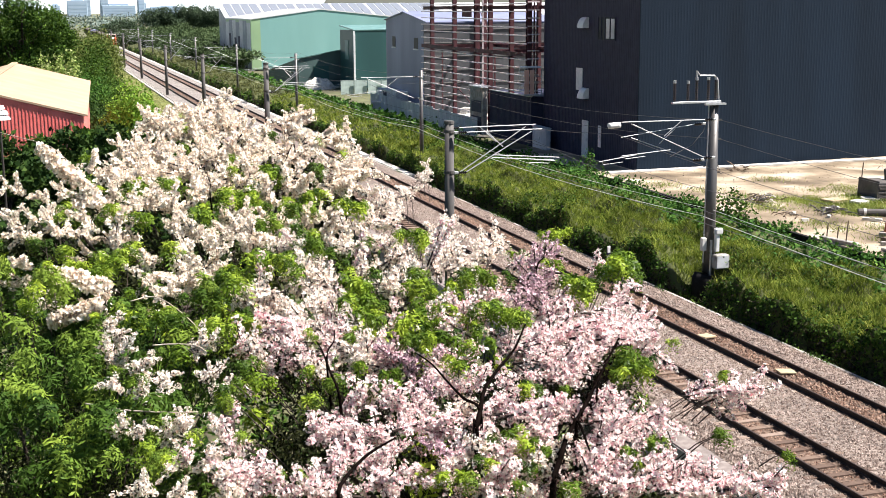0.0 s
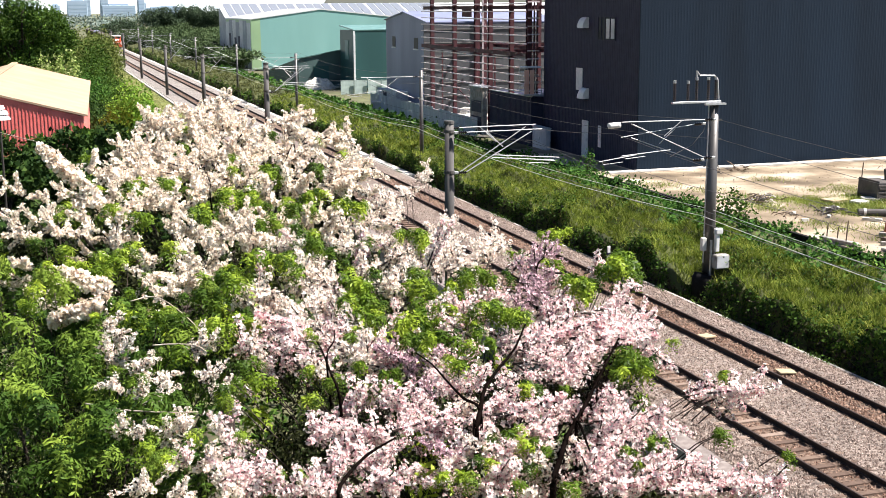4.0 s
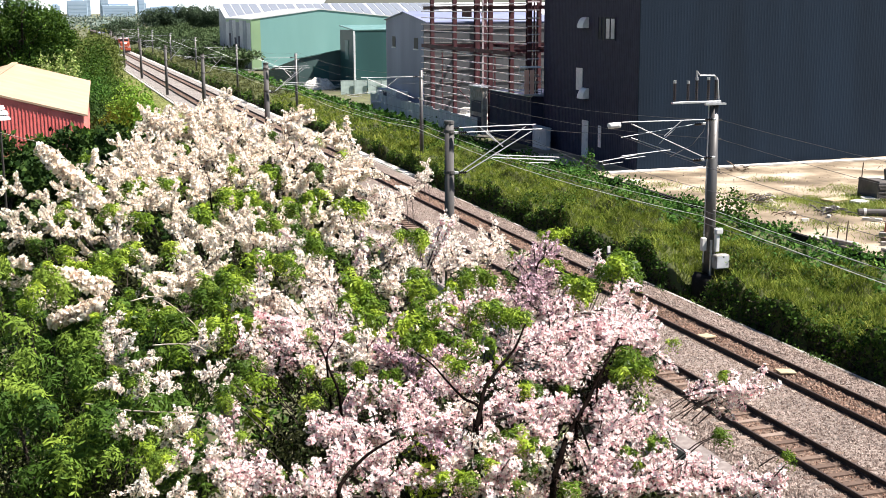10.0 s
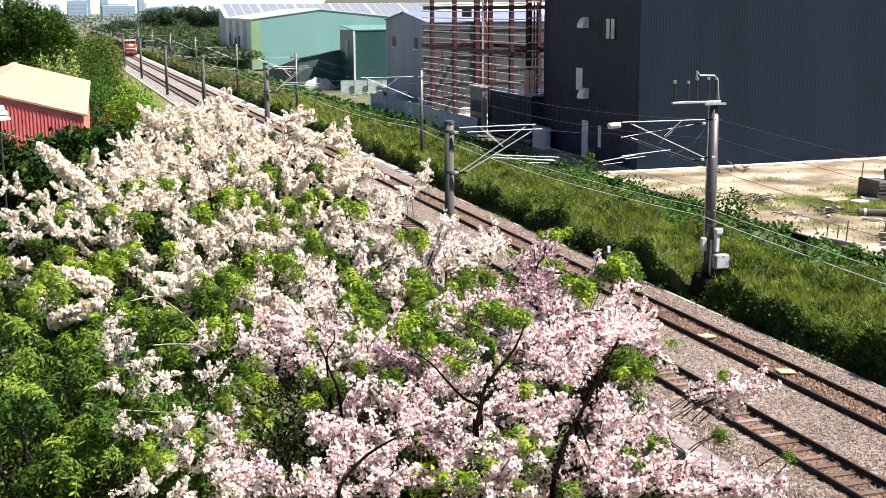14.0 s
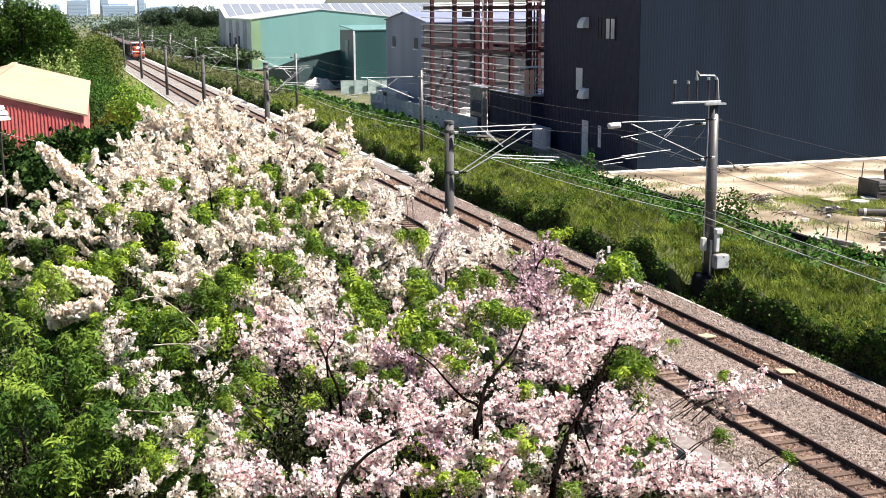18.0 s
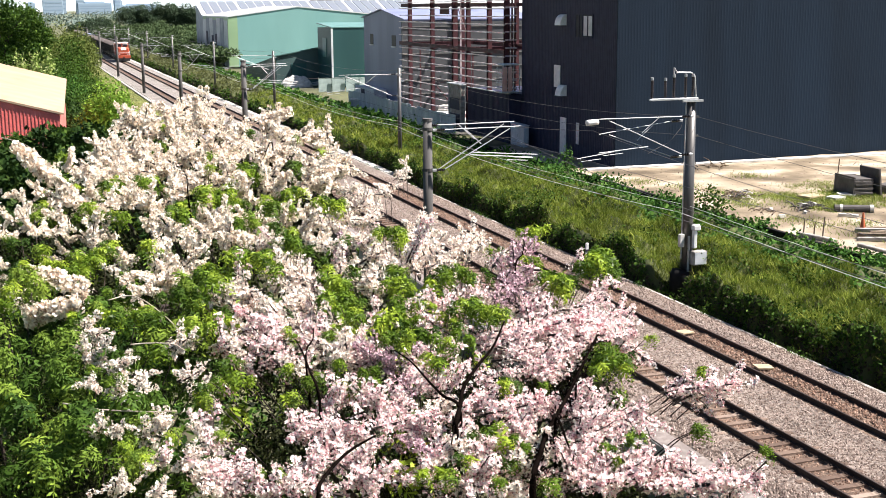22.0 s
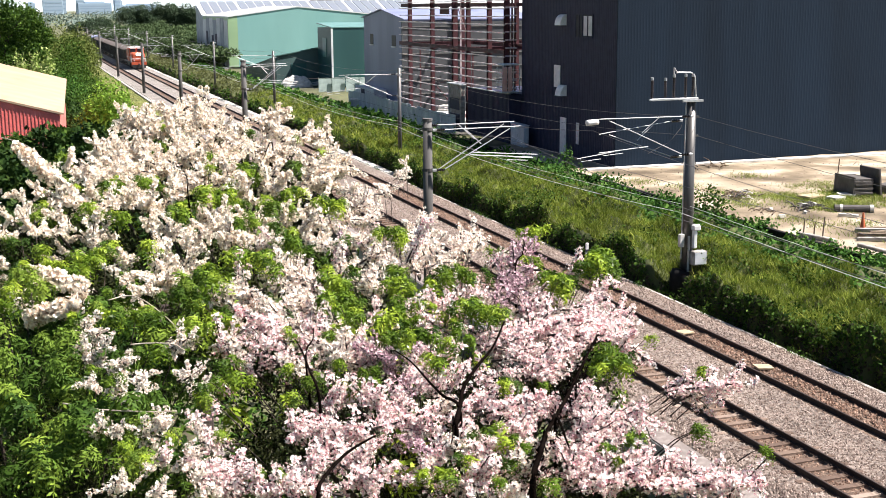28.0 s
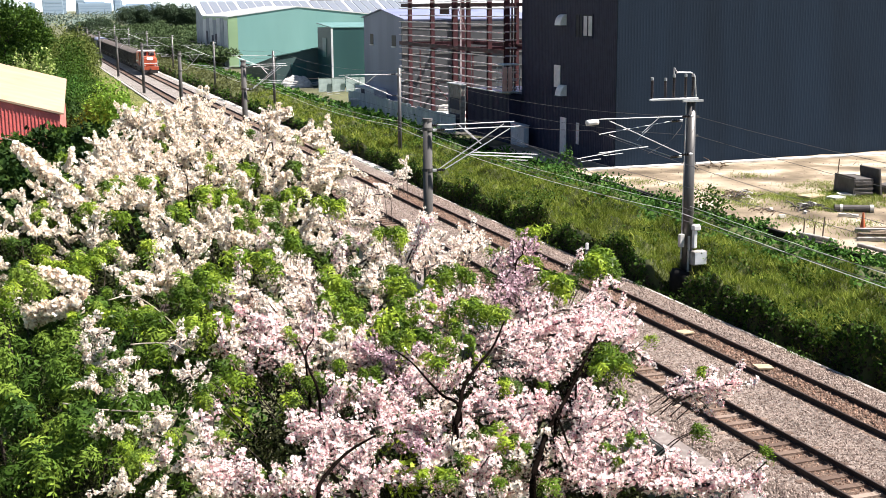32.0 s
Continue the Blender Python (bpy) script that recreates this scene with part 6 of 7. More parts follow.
# clumps of the crowns: x, y and radius of each, by limb
CREAM_TOP = ((1.87, 23.47, 0.15), (2.04, 23.37, 0.15), (2.3, 23.99, 0.17), (2.28, 22.71, 0.19), (2.72, 24.09, 0.18), (2.56, 22.64, 0.19), (2.96, 23.7, 0.2), (3.38, 24.59, 0.18), (3.18, 22.94, 0.21), (1.87, 21.84, 0.2), (1.92, 20.39, 0.21), (2.16, 20.49, 0.19), (2.1, 19.49, 0.18), (1.53, 19.9, 0.18), (1.67, 19.29, 0.16), (2.69, 21.73, 0.22), (2.38, 20.42, 0.19), (2.73, 20.58, 0.23), (3.53, 23.56, 0.2), (3.48, 22.41, 0.23), (3.18, 20.72, 0.21), (3.88, 22.77, 0.17), (3.65, 21.15, 0.22), (4.44, 22.85, 0.16), (3.77, 19.74, 0.19), (4.29, 20.66, 0.21), (4.61, 22.13, 0.15))
CREAM_MID = ((1.3, 21.98, 0.16), (1.48, 21.21, 0.17), (1.21, 19.98, 0.16), (0.98, 19.11, 0.16), (1.28, 19.26, 0.17), (1.42, 18.35, 0.15), (0.86, 17.88, 0.13), (0.93, 17.11, 0.14), (1.41, 17.34, 0.16), (1.64, 16.92, 0.16), (1.97, 17.77, 0.15), (2.42, 18.7, 0.19), (2.71, 18.85, 0.18), (2.85, 18.14, 0.15), (3.06, 17.43, 0.15), (3.54, 17.71, 0.17), (3.94, 17.79, 0.17), (4.37, 19.05, 0.16), (4.82, 21.63, 0.16), (5.16, 21.74, 0.14), (4.74, 19.43, 0.13), (4.23, 17.91, 0.17), (4.66, 18.36, 0.12))
CREAM_LEFT = ((-0.45, 18.71, 0.1), (-0.1, 18.34, 0.11), (0.17, 18.26, 0.11), (-0.11, 17.32, 0.11), (0.26, 17.02, 0.11), (0.55, 17.77, 0.13), (0.67, 17.13, 0.11), (0.42, 16.65, 0.11), (-0.5, 16.75, 0.12), (-0.25, 16.7, 0.12), (-0.42, 15.87, 0.11), (-0.01, 16.12, 0.09), (0.22, 15.94, 0.1), (-0.35, 14.54, 0.08), (1.53, 15.97, 0.13), (1.49, 14.81, 0.12), (1.73, 15.52, 0.13), (1.79, 14.85, 0.11), (1.08, 14.14, 0.12), (1.17, 13.59, 0.11), (1.38, 13.81, 0.1), (1.55, 14.01, 0.09), (1.77, 13.95, 0.09), (0.93, 13.53, 0.09), (1.01, 13.08, 0.09), (1.04, 16.59, 0.09))
CREAM_INNER = ((0.4, 16.58, 0.12), (0.56, 17.67, 0.14), (0.89, 17.34, 0.14), (1.26, 16.27, 0.12), (0.7, 16.65, 0.12), (1.05, 16.39, 0.11), (-0.24, 15.22, 0.11), (-0.09, 14.46, 0.1), (-0.41, 15.39, 0.11), (-0, 15.82, 0.1))
CREAM_LOW = ((2.36, 15.62, 0.15), (2.56, 15.1, 0.13), (2.25, 16.35, 0.15), (2.59, 16.36, 0.15), (3.43, 16.08, 0.14), (3.55, 15.56, 0.13), (2.94, 15.91, 0.14), (2.13, 15.53, 0.12), (2.35, 14.88, 0.1), (1.93, 15.16, 0.11), (3.69, 16.16, 0.11), (2.76, 15.96, 0.11), (2.74, 14.91, 0.11), (3.19, 15.82, 0.12), (2.23, 18.57, 0.14), (1.68, 18.1, 0.13), (2.36, 16.09, 0.11), (3.49, 14.67, 0.1), (3.76, 14.87, 0.1), (3.59, 13.8, 0.09), (1.48, 13.5, 0.08), (1.17, 13.15, 0.07), (1.36, 13.53, 0.08))
PINK_MID = ((2.11, 12.58, 0.2), (1.89, 12.66, 0.12), (2.25, 12.17, 0.16), (2.63, 13.02, 0.19), (2.86, 12.89, 0.18), (2.63, 12.26, 0.15), (2.78, 14.56, 0.14), (2.85, 13.73, 0.15), (3.74, 15.23, 0.13), (4.02, 15.57, 0.14), (4.27, 15.36, 0.15), (4.4, 16.36, 0.16), (3.52, 13.96, 0.12), (3.91, 14.27, 0.13), (3.96, 13.7, 0.15), (3.52, 12.45, 0.15), (3.7, 12.61, 0.1), (4.57, 14.1, 0.14), (4.19, 13.11, 0.12), (3.45, 13.4, 0.09), (2.86, 11.39, 0.11), (2.52, 11.65, 0.1), (2.73, 11.83, 0.08), (4.78, 14.62, 0.12), (4.5, 13.04, 0.14), (4.88, 13.48, 0.14), (5.12, 13.74, 0.1))
PINK_FAR = ((5.46, 17.91, 0.08), (5.66, 18.3, 0.08), (5.82, 18.59, 0.08), (4.78, 16.69, 0.09), (4.95, 16.91, 0.08), (5.1, 17.14, 0.08), (4.89, 14.96, 0.1), (4.71, 14.28, 0.11), (4.55, 13.6, 0.1), (4.49, 13.85, 0.1), (4.67, 14.51, 0.09), (4.54, 16.96, 0.12), (4.39, 16.82, 0.11), (4.44, 15.97, 0.11), (5, 13.65, 0.08), (4.78, 13.33, 0.08))
PINK_FILL = ((2.37, 11.78, 0.09), (2.55, 11.07, 0.09), (2.06, 11.21, 0.09), (2.76, 11, 0.08), (2.29, 10.9, 0.09), (1.95, 11.66, 0.09), (1.7, 11.45, 0.09), (2.8, 11.57, 0.08), (3.34, 8.85, 0.07), (3.47, 8.65, 0.07), (3.64, 8.58, 0.07), (3.27, 9.03, 0.08), (3.75, 9.08, 0.07), (3.49, 8.94, 0.08), (3.87, 8.87, 0.07), (3.21, 8.6, 0.07), (3.44, 8.45, 0.07), (3.87, 8.65, 0.06), (3.64, 11.62, 0.08), (3.25, 11.74, 0.08), (2.7, 10.79, 0.07), (2.7, 11.92, 0.08), (3.15, 11.18, 0.08), (3.56, 9.86, 0.07), (3.33, 9.66, 0.08))
PINK_CENTRE = ((4.07, 11.8, 0.14), (4.47, 11.82, 0.13), (4.08, 11.46, 0.13), (3.76, 11.25, 0.13), (5.15, 12.82, 0.14), (5.34, 12.03, 0.1), (5.98, 12.5, 0.09), (5.47, 11.17, 0.12), (5.72, 11.34, 0.11), (5.67, 10.85, 0.13), (5.33, 10.75, 0.11), (4.94, 10.76, 0.11), (4.56, 10.8, 0.12), (4.99, 11.46, 0.11), (5.08, 11.29, 0.09), (4.3, 10.6, 0.15), (4.51, 10.62, 0.12), (4.72, 10.62, 0.12), (4.94, 10.54, 0.11), (4.42, 9.94, 0.13), (4.69, 10.08, 0.11), (5.21, 10.3, 0.11), (5.41, 10.35, 0.1), (5.39, 10.07, 0.1))
PINK_WEST = ((0.52, 11.93, 0.13), (0.42, 11.61, 0.1), (0.6, 11.56, 0.11), (0.7, 11.2, 0.08), (0.86, 10.95, 0.09), (0.64, 10.72, 0.08), (0.82, 10.57, 0.07), (0.41, 10.97, 0.05), (0.34, 10.21, 0.07), (0.44, 10.07, 0.08), (0.62, 10, 0.08), (0.78, 9.97, 0.08), (0.98, 10.09, 0.08), (1.25, 11.43, 0.1), (1.34, 11.64, 0.08), (1.3, 10.8, 0.07), (1.32, 10.54, 0.07), (0.82, 9.56, 0.07), (0.54, 9.44, 0.08), (1.17, 9.73, 0.12), (1.11, 9.52, 0.13), (1.15, 9.27, 0.13), (0.83, 9.22, 0.07), (0.54, 12.21, 0.09))
PINK_LOW = ((2.3, 11.45, 0.16), (2.11, 11.61, 0.1), (2.56, 11.33, 0.11), (2.89, 11.09, 0.12), (2.93, 10.81, 0.11), (3.32, 10.43, 0.11), (2.6, 10.17, 0.1), (2.76, 9.84, 0.12), (2.96, 9.76, 0.11), (2.39, 9.96, 0.09), (2.03, 9.73, 0.12), (2.29, 9.57, 0.12), (2.56, 9.48, 0.11), (2.8, 9.58, 0.1), (2.15, 9.36, 0.12), (2.33, 9.19, 0.12), (2.59, 9.24, 0.09), (2.32, 8.94, 0.11), (1.27, 9.74, 0.08), (1.26, 9.4, 0.14), (1.37, 9.24, 0.12), (1.62, 9.08, 0.11), (1.87, 9.03, 0.11), (1.99, 8.92, 0.09))
PINK_EAST = ((3.32, 9.94, 0.12), (3.25, 10.19, 0.09), (3.67, 10.43, 0.1), (4.05, 10.85, 0.09), (3.84, 9.86, 0.1), (3.61, 9.54, 0.12), (3.82, 9.39, 0.12), (4.05, 9.3, 0.1), (4.21, 9.31, 0.09), (4.36, 9.27, 0.09), (3.43, 9.2, 0.1), (3.25, 9.1, 0.09), (3.86, 9.11, 0.1), (3.03, 9.34, 0.11), (3, 8.97, 0.1), (4.56, 9.35, 0.08), (4.5, 9.11, 0.09), (4.37, 8.84, 0.1), (4.53, 8.85, 0.1), (4.23, 8.66, 0.1), (4.35, 8.38, 0.09), (4.2, 8.28, 0.1), (4.04, 8.36, 0.09), (4.41, 8.21, 0.1))
PINK_SHADE = ((1.82, 11.62, 0.1), (1.92, 11.2, 0.09), (2.33, 11.08, 0.1), (2.75, 9.13, 0.11), (2.54, 9.09, 0.09), (3.63, 9.04, 0.1), (3.43, 8.9, 0.09), (3.9, 8.71, 0.08), (4.92, 8.31, 0.09), (5.06, 8.09, 0.1), (5.26, 8, 0.08), (4.99, 11.46, 0.12), (2.91, 9, 0.08), (3.09, 8.82, 0.08), (1.95, 12.04, 0.09), (3.67, 8.67, 0.08))
MAUVE = ((5.04, 12.13, 0.15), (4.69, 11.54, 0.12), (5.36, 12.69, 0.12), (4.87, 11.79, 0.12), (3.13, 10.48, 0.12), (3.32, 10.57, 0.09), (2.89, 9.24, 0.09), (3.47, 13.79, 0.09), (3.09, 10.03, 0.09), (2.96, 10.7, 0.06))
PINK_EDGE = ((4.59, 8.88, 0.07), (4.74, 8.87, 0.07), (4.88, 8.84, 0.06), (4.84, 8.25, 0.07), (4.61, 8.19, 0.1), (4.85, 8, 0.1), (4.98, 7.88, 0.09), (4.48, 8.33, 0.08), (5.11, 7.75, 0.06), (4.68, 8.02, 0.1), (5.39, 9.15, 0.07), (5.47, 9.05, 0.07), (5.63, 9.03, 0.07), (5.75, 9, 0.06), (4.01, 8.77, 0.08), (4.03, 8.52, 0.08), (4.57, 10.12, 0.11), (4.32, 10.23, 0.11), (4.12, 10.03, 0.09), (4.92, 10.26, 0.1), (5.17, 10.61, 0.09), (5.38, 10.59, 0.09), (4.2, 8.52, 0.07), (4.4, 8.51, 0.06))
LEAF_EDGE = ((4.94, 9.83, 0.12), (5.01, 9.68, 0.1), (6.18, 12.2, 0.13), (4.62, 8.53, 0.07), (5.16, 8.36, 0.06), (5.29, 11.77, 0.11), (5.47, 7.91, 0.04), (5.64, 9.14, 0.06), (3.89, 10.84, 0.09), (3.67, 10.79, 0.09), (3.84, 10.97, 0.08), (3.82, 10.12, 0.06), (2.76, 10.01, 0.06), (2.38, 11.27, 0.07))
LEAF_CREAM = ((0.68, 20.81, 0.11), (1.16, 18.12, 0.13), (1.71, 18.38, 0.13), (1.81, 17.65, 0.11), (0.32, 17.86, 0.11), (0.18, 16.98, 0.14), (2.08, 16.63, 0.14), (1.87, 16.19, 0.12), (1.07, 16.24, 0.12), (0.77, 16.32, 0.12), (2.47, 22.77, 0.1), (2.24, 21.2, 0.1), (2.91, 19.87, 0.13), (3, 19.04, 0.12), (3.18, 18.53, 0.16), (3.43, 18.44, 0.16), (4.02, 18.92, 0.11), (2.36, 17.1, 0.14), (2.7, 17.19, 0.16), (2.39, 16.65, 0.14), (2.71, 16.48, 0.12), (3.67, 17.07, 0.15), (3.19, 16.33, 0.14), (3.27, 15.93, 0.12), (3.96, 15.87, 0.15), (3.78, 16.14, 0.12), (3.97, 22.04, 0.1), (0.75, 17.94, 0.11))
LEAF_FRESH = ((2.31, 16.72, 0.12), (2.46, 16.42, 0.14), (2.64, 16.43, 0.12), (1.65, 17.68, 0.11), (1.06, 17.37, 0.11), (3.39, 16.39, 0.12), (3.07, 15.68, 0.13), (3.75, 15.66, 0.12), (3.87, 15.28, 0.13), (3.18, 17.96, 0.15), (3.11, 18.36, 0.1), (1.1, 15.6, 0.11), (0.7, 16.22, 0.1), (0.49, 18.01, 0.1), (1.78, 15.52, 0.1), (2.66, 18.49, 0.09), (3.85, 18.12, 0.09), (2.21, 13.42, 0.14), (2.38, 13, 0.11), (2.47, 12.78, 0.1), (1.81, 12.53, 0.13), (1.73, 12.98, 0.1), (2.92, 13.71, 0.12), (3.06, 12.16, 0.12), (2.82, 11.66, 0.1), (0.59, 13.67, 0.12), (0.79, 13.96, 0.1), (0.47, 13.23, 0.1), (4.43, 20.59, 0.08), (3.66, 11.97, 0.12), (3.45, 11.47, 0.09), (1.28, 14.08, 0.08), (2.45, 15, 0.1))
LEAF_CROWN = ((5.95, 12.05, 0.13), (5.88, 11.68, 0.11), (5.66, 11.68, 0.1), (5.14, 11.53, 0.11), (5.17, 11.29, 0.11), (4.18, 13.76, 0.1), (4.04, 13.86, 0.08), (3.22, 11.06, 0.11), (3.37, 11.18, 0.1), (4.08, 11.09, 0.1), (4.2, 10.96, 0.1), (4.23, 10.76, 0.09), (4.81, 9.56, 0.1), (4.81, 9.31, 0.09), (4.89, 9.25, 0.08), (4.62, 9.29, 0.08), (3.38, 9.92, 0.08), (3.3, 10.49, 0.08), (4.16, 12.02, 0.11), (4.38, 11.98, 0.11), (5.73, 13.36, 0.08), (2.88, 11.46, 0.1), (2.95, 11.18, 0.09), (3.25, 10.65, 0.09), (3.67, 10.24, 0.07), (5.37, 9.71, 0.05), (3.82, 9.42, 0.06), (3.68, 11.38, 0.08))
LEAF_WEST = ((0.08, 16.5, 0.13), (-0.09, 15.22, 0.12), (0.13, 14.76, 0.12), (0.23, 14.1, 0.1), (-0.04, 13.94, 0.1), (0.53, 14.15, 0.12), (0.67, 14.4, 0.12), (0.88, 14.73, 0.11), (0.75, 12.94, 0.1), (1.87, 16.19, 0.11), (1.47, 14.12, 0.09), (-0.31, 13.24, 0.1), (-0.34, 12.78, 0.09), (0.33, 12.16, 0.11), (0.75, 12.06, 0.12), (0.99, 12.22, 0.11), (1.1, 11.97, 0.1), (1.37, 12.67, 0.12), (1.57, 12.86, 0.12), (1.74, 13.21, 0.11), (1.48, 11.79, 0.1), (-0.14, 13.4, 0.08), (1.03, 11.37, 0.11), (0.51, 10.95, 0.06), (0.62, 10.76, 0.06), (0.61, 9.68, 0.07), (0.68, 9.56, 0.07), (1.01, 9.75, 0.07))
LEAF_MID = ((1.94, 13.38, 0.11), (1.82, 12.97, 0.12), (2.3, 13.63, 0.13), (2.51, 13.69, 0.12), (2.55, 13.2, 0.1), (1.71, 12.67, 0.12), (1.6, 12.36, 0.12), (1.78, 12.01, 0.11), (1.85, 11.69, 0.1), (1.56, 11.62, 0.1), (3.02, 14.33, 0.14), (2.84, 13.83, 0.11), (3.08, 13.76, 0.11), (2.68, 15.31, 0.12), (2.9, 14.94, 0.1), (3.05, 12.62, 0.12), (3.14, 12.41, 0.12), (3.12, 13.01, 0.09), (3.33, 12.71, 0.1), (3.01, 11.95, 0.12), (2.84, 11.54, 0.11), (3.05, 11.63, 0.09), (4.11, 14.15, 0.1), (4.32, 14.18, 0.1), (3.8, 12.54, 0.11))
LEAF_PINK = ((3.6, 12.1, 0.12), (3.72, 12.04, 0.11), (3.3, 11.25, 0.11), (3.53, 11.24, 0.1), (4.76, 14.63, 0.09), (3.19, 11.82, 0.08), (4.18, 13.66, 0.08), (4.18, 12.25, 0.14), (4.4, 12.34, 0.12), (4.52, 12.12, 0.11), (4.67, 12.17, 0.1), (4.07, 11.93, 0.11), (4.31, 11.35, 0.12), (4.36, 11.18, 0.1), (4.44, 11.08, 0.1), (3.8, 11.53, 0.09), (4.02, 11.22, 0.09), (5.35, 11.8, 0.12), (5.42, 11.59, 0.11), (5.31, 11.38, 0.1), (6.08, 13.73, 0.08), (5.91, 13.59, 0.07), (5.75, 13.66, 0.07), (6.15, 12.4, 0.12), (6.12, 12.06, 0.11), (5.8, 11.82, 0.1), (6.02, 11.72, 0.09))
LEAF_LOW = ((1.57, 10.71, 0.09), (1.43, 10.38, 0.09), (1.68, 10.42, 0.1), (1.7, 10.79, 0.08), (1.31, 10.3, 0.09), (1.34, 10.13, 0.08), (2.12, 10.53, 0.08), (2.26, 10.25, 0.09), (2.03, 10.04, 0.09), (2.09, 9.94, 0.08), (2.69, 11.16, 0.11), (2.82, 11.25, 0.1), (2.58, 10.53, 0.08), (3.21, 10.98, 0.11), (3.36, 11.08, 0.11), (3.48, 10.9, 0.1), (2.82, 10.2, 0.08), (1.39, 9.64, 0.07), (1.66, 9.07, 0.07), (2.36, 10.23, 0.07), (2.56, 9.98, 0.07), (5.4, 12.5, 0.1))
LEAF_EAST = ((3.76, 10.53, 0.08), (3.52, 10.34, 0.08), (3.88, 10.55, 0.08), (3.9, 9.6, 0.07), (4.04, 9.54, 0.07), (4.2, 9.4, 0.07), (3.54, 9.07, 0.09), (3.39, 8.96, 0.07), (3.66, 8.86, 0.08), (3.17, 8.74, 0.08), (3.06, 8.57, 0.08), (2.99, 8.66, 0.07), (3.74, 8.69, 0.08), (3.55, 8.6, 0.08), (4.94, 9.8, 0.1), (5.09, 9.75, 0.1), (4.74, 9.5, 0.09), (4.31, 8.31, 0.07), (4.33, 8.45, 0.06), (4.56, 8.49, 0.07), (2.82, 8.71, 0.06), (3.36, 8.37, 0.06), (3.7, 8.25, 0.06), (5.59, 9.1, 0.06), (5.15, 8.34, 0.06), (5.12, 12.92, 0.08))
SPRAYS_CREAM = ((0.51, 18.45, 8.82, -0.02, 18.63, 9.36), (0.74, 17.6, 8.77, 0.48, 17.69, 9.04), (0.59, 19.31, 8.88, 0.67, 19.28, 9.14), (2.3, 22.14, 9.09, 2.2, 22.17, 9.52), (2.53, 22.22, 9.1, 2.47, 22.24, 9.53), (1.91, 20.27, 8.94, 1.61, 20.37, 9.1), (1.11, 19.75, 8.9, 1.42, 19.65, 8.92), (4.27, 22.82, 9.22, 4.76, 22.66, 9.39), (4.62, 21.45, 9.04, 4.84, 21.38, 9.27), (4.8, 20.9, 9.01, 5.08, 20.8, 8.97), (4.14, 18.28, 8.84, 4.64, 18.11, 8.87), (0.6, 12.99, 8.43, 0.14, 13.14, 8.63), (0.59, 12.81, 8.4, 0.01, 12.99, 8.22), (3.11, 22.53, 9.15, 3.06, 22.54, 9.67), (4.39, 18.75, 8.87, 4.58, 18.69, 9), (4.34, 16.79, 8.75, 4.48, 16.74, 8.87))
SPRAYS_PINK = ((5.17, 9.02, 8.04, 5.48, 8.92, 8.09), (5.37, 8.93, 8.05, 5.77, 8.8, 8.1), (4.17, 10.16, 8.13, 4.53, 10.04, 8.05), (4.21, 10.53, 8.18, 4.54, 10.42, 8.3), (3.9, 8.2, 7.64, 4.37, 8.05, 7.76), (4.35, 8.02, 7.66, 4.81, 7.86, 7.69), (4.72, 7.87, 7.66, 5.24, 7.7, 7.7), (4.47, 10.6, 8.21, 4.99, 10.43, 8.35), (4.73, 10.5, 8.21, 5.25, 10.33, 8.26), (4.08, 13.01, 8.48, 4.27, 12.95, 8.94), (2.66, 9.47, 7.87, 3.07, 9.34, 7.99), (3.53, 9.34, 7.92, 4.03, 9.17, 8.04), (2.41, 11.43, 8.24, 1.94, 11.58, 8.41), (2.81, 14.49, 8.56, 2.68, 14.53, 8.71), (4.97, 10.13, 8.17, 5.33, 10.01, 8.28))

TWIGS = {}


def on_crown(x, y, dz):
    return Vector((x, y, float(crown_top(math.hypot(x, y))) + dz))


def twig(tree, p, ln):
    """Thin stem from a clump down towards the trunk."""
    f = Vector((3.6, 10.8, 6.6)) if tree is PINK_TREE else Vector((2.7, 20.0, 7.2)) if tree is CREAM_TREE else Vector((0.2, 12.0, 6.4))
    d = (f - p).normalized()
    ln = ln * (0.35 + 0.65 * rng.random())
    TWIGS.setdefault(tree.name, (tree, Geo()))[1].tube([p, p + d * ln * 0.5 + Vector((0, 0, -0.1 * ln)), p + d * ln + Vector((0, 0, -0.35 * ln))], 0.003, 4, r1=0.006)


def blossom_clumps(tree, rows, pool, dense, dz=0.0, size=1.0):
    """Blossoming branch ends that lean outwards from the trunk, enough of them to fill each clump."""
    cx, cy = (3.6, 11.0) if tree is PINK_TREE else (2.6, 19.0) if tree is CREAM_TREE else (0.2, 12.0)
    for x, y, r in rows:
        c = on_crown(x, y, dz)
        out = Vector((x - cx, y - cy, 0))
        out = out / max(1.0, out.length)
        twig(tree, c, 0.9)
        for k in range(max(2, round(dense * (r / 0.13) ** 2))):
            d = Vector(unit(np.array([out.x, out.y, 0.34]) + 0.5 * rng.normal(size=3)))
            if d.z < -0.25:
                d.z = -d.z
            q = rng.normal(size=3) * r * np.array([0.42, 0.42, 0.2])
            s = size * (0.75 + 0.5 * rng.random())
            o = part("flowering_branch", pool[rng.integers(len(pool))], tree, at=aim(c + Vector(q) - d * (0.24 * s), d, s))
            if k == 0 and rng.random() < 0.35:
                SWAY.append(o)


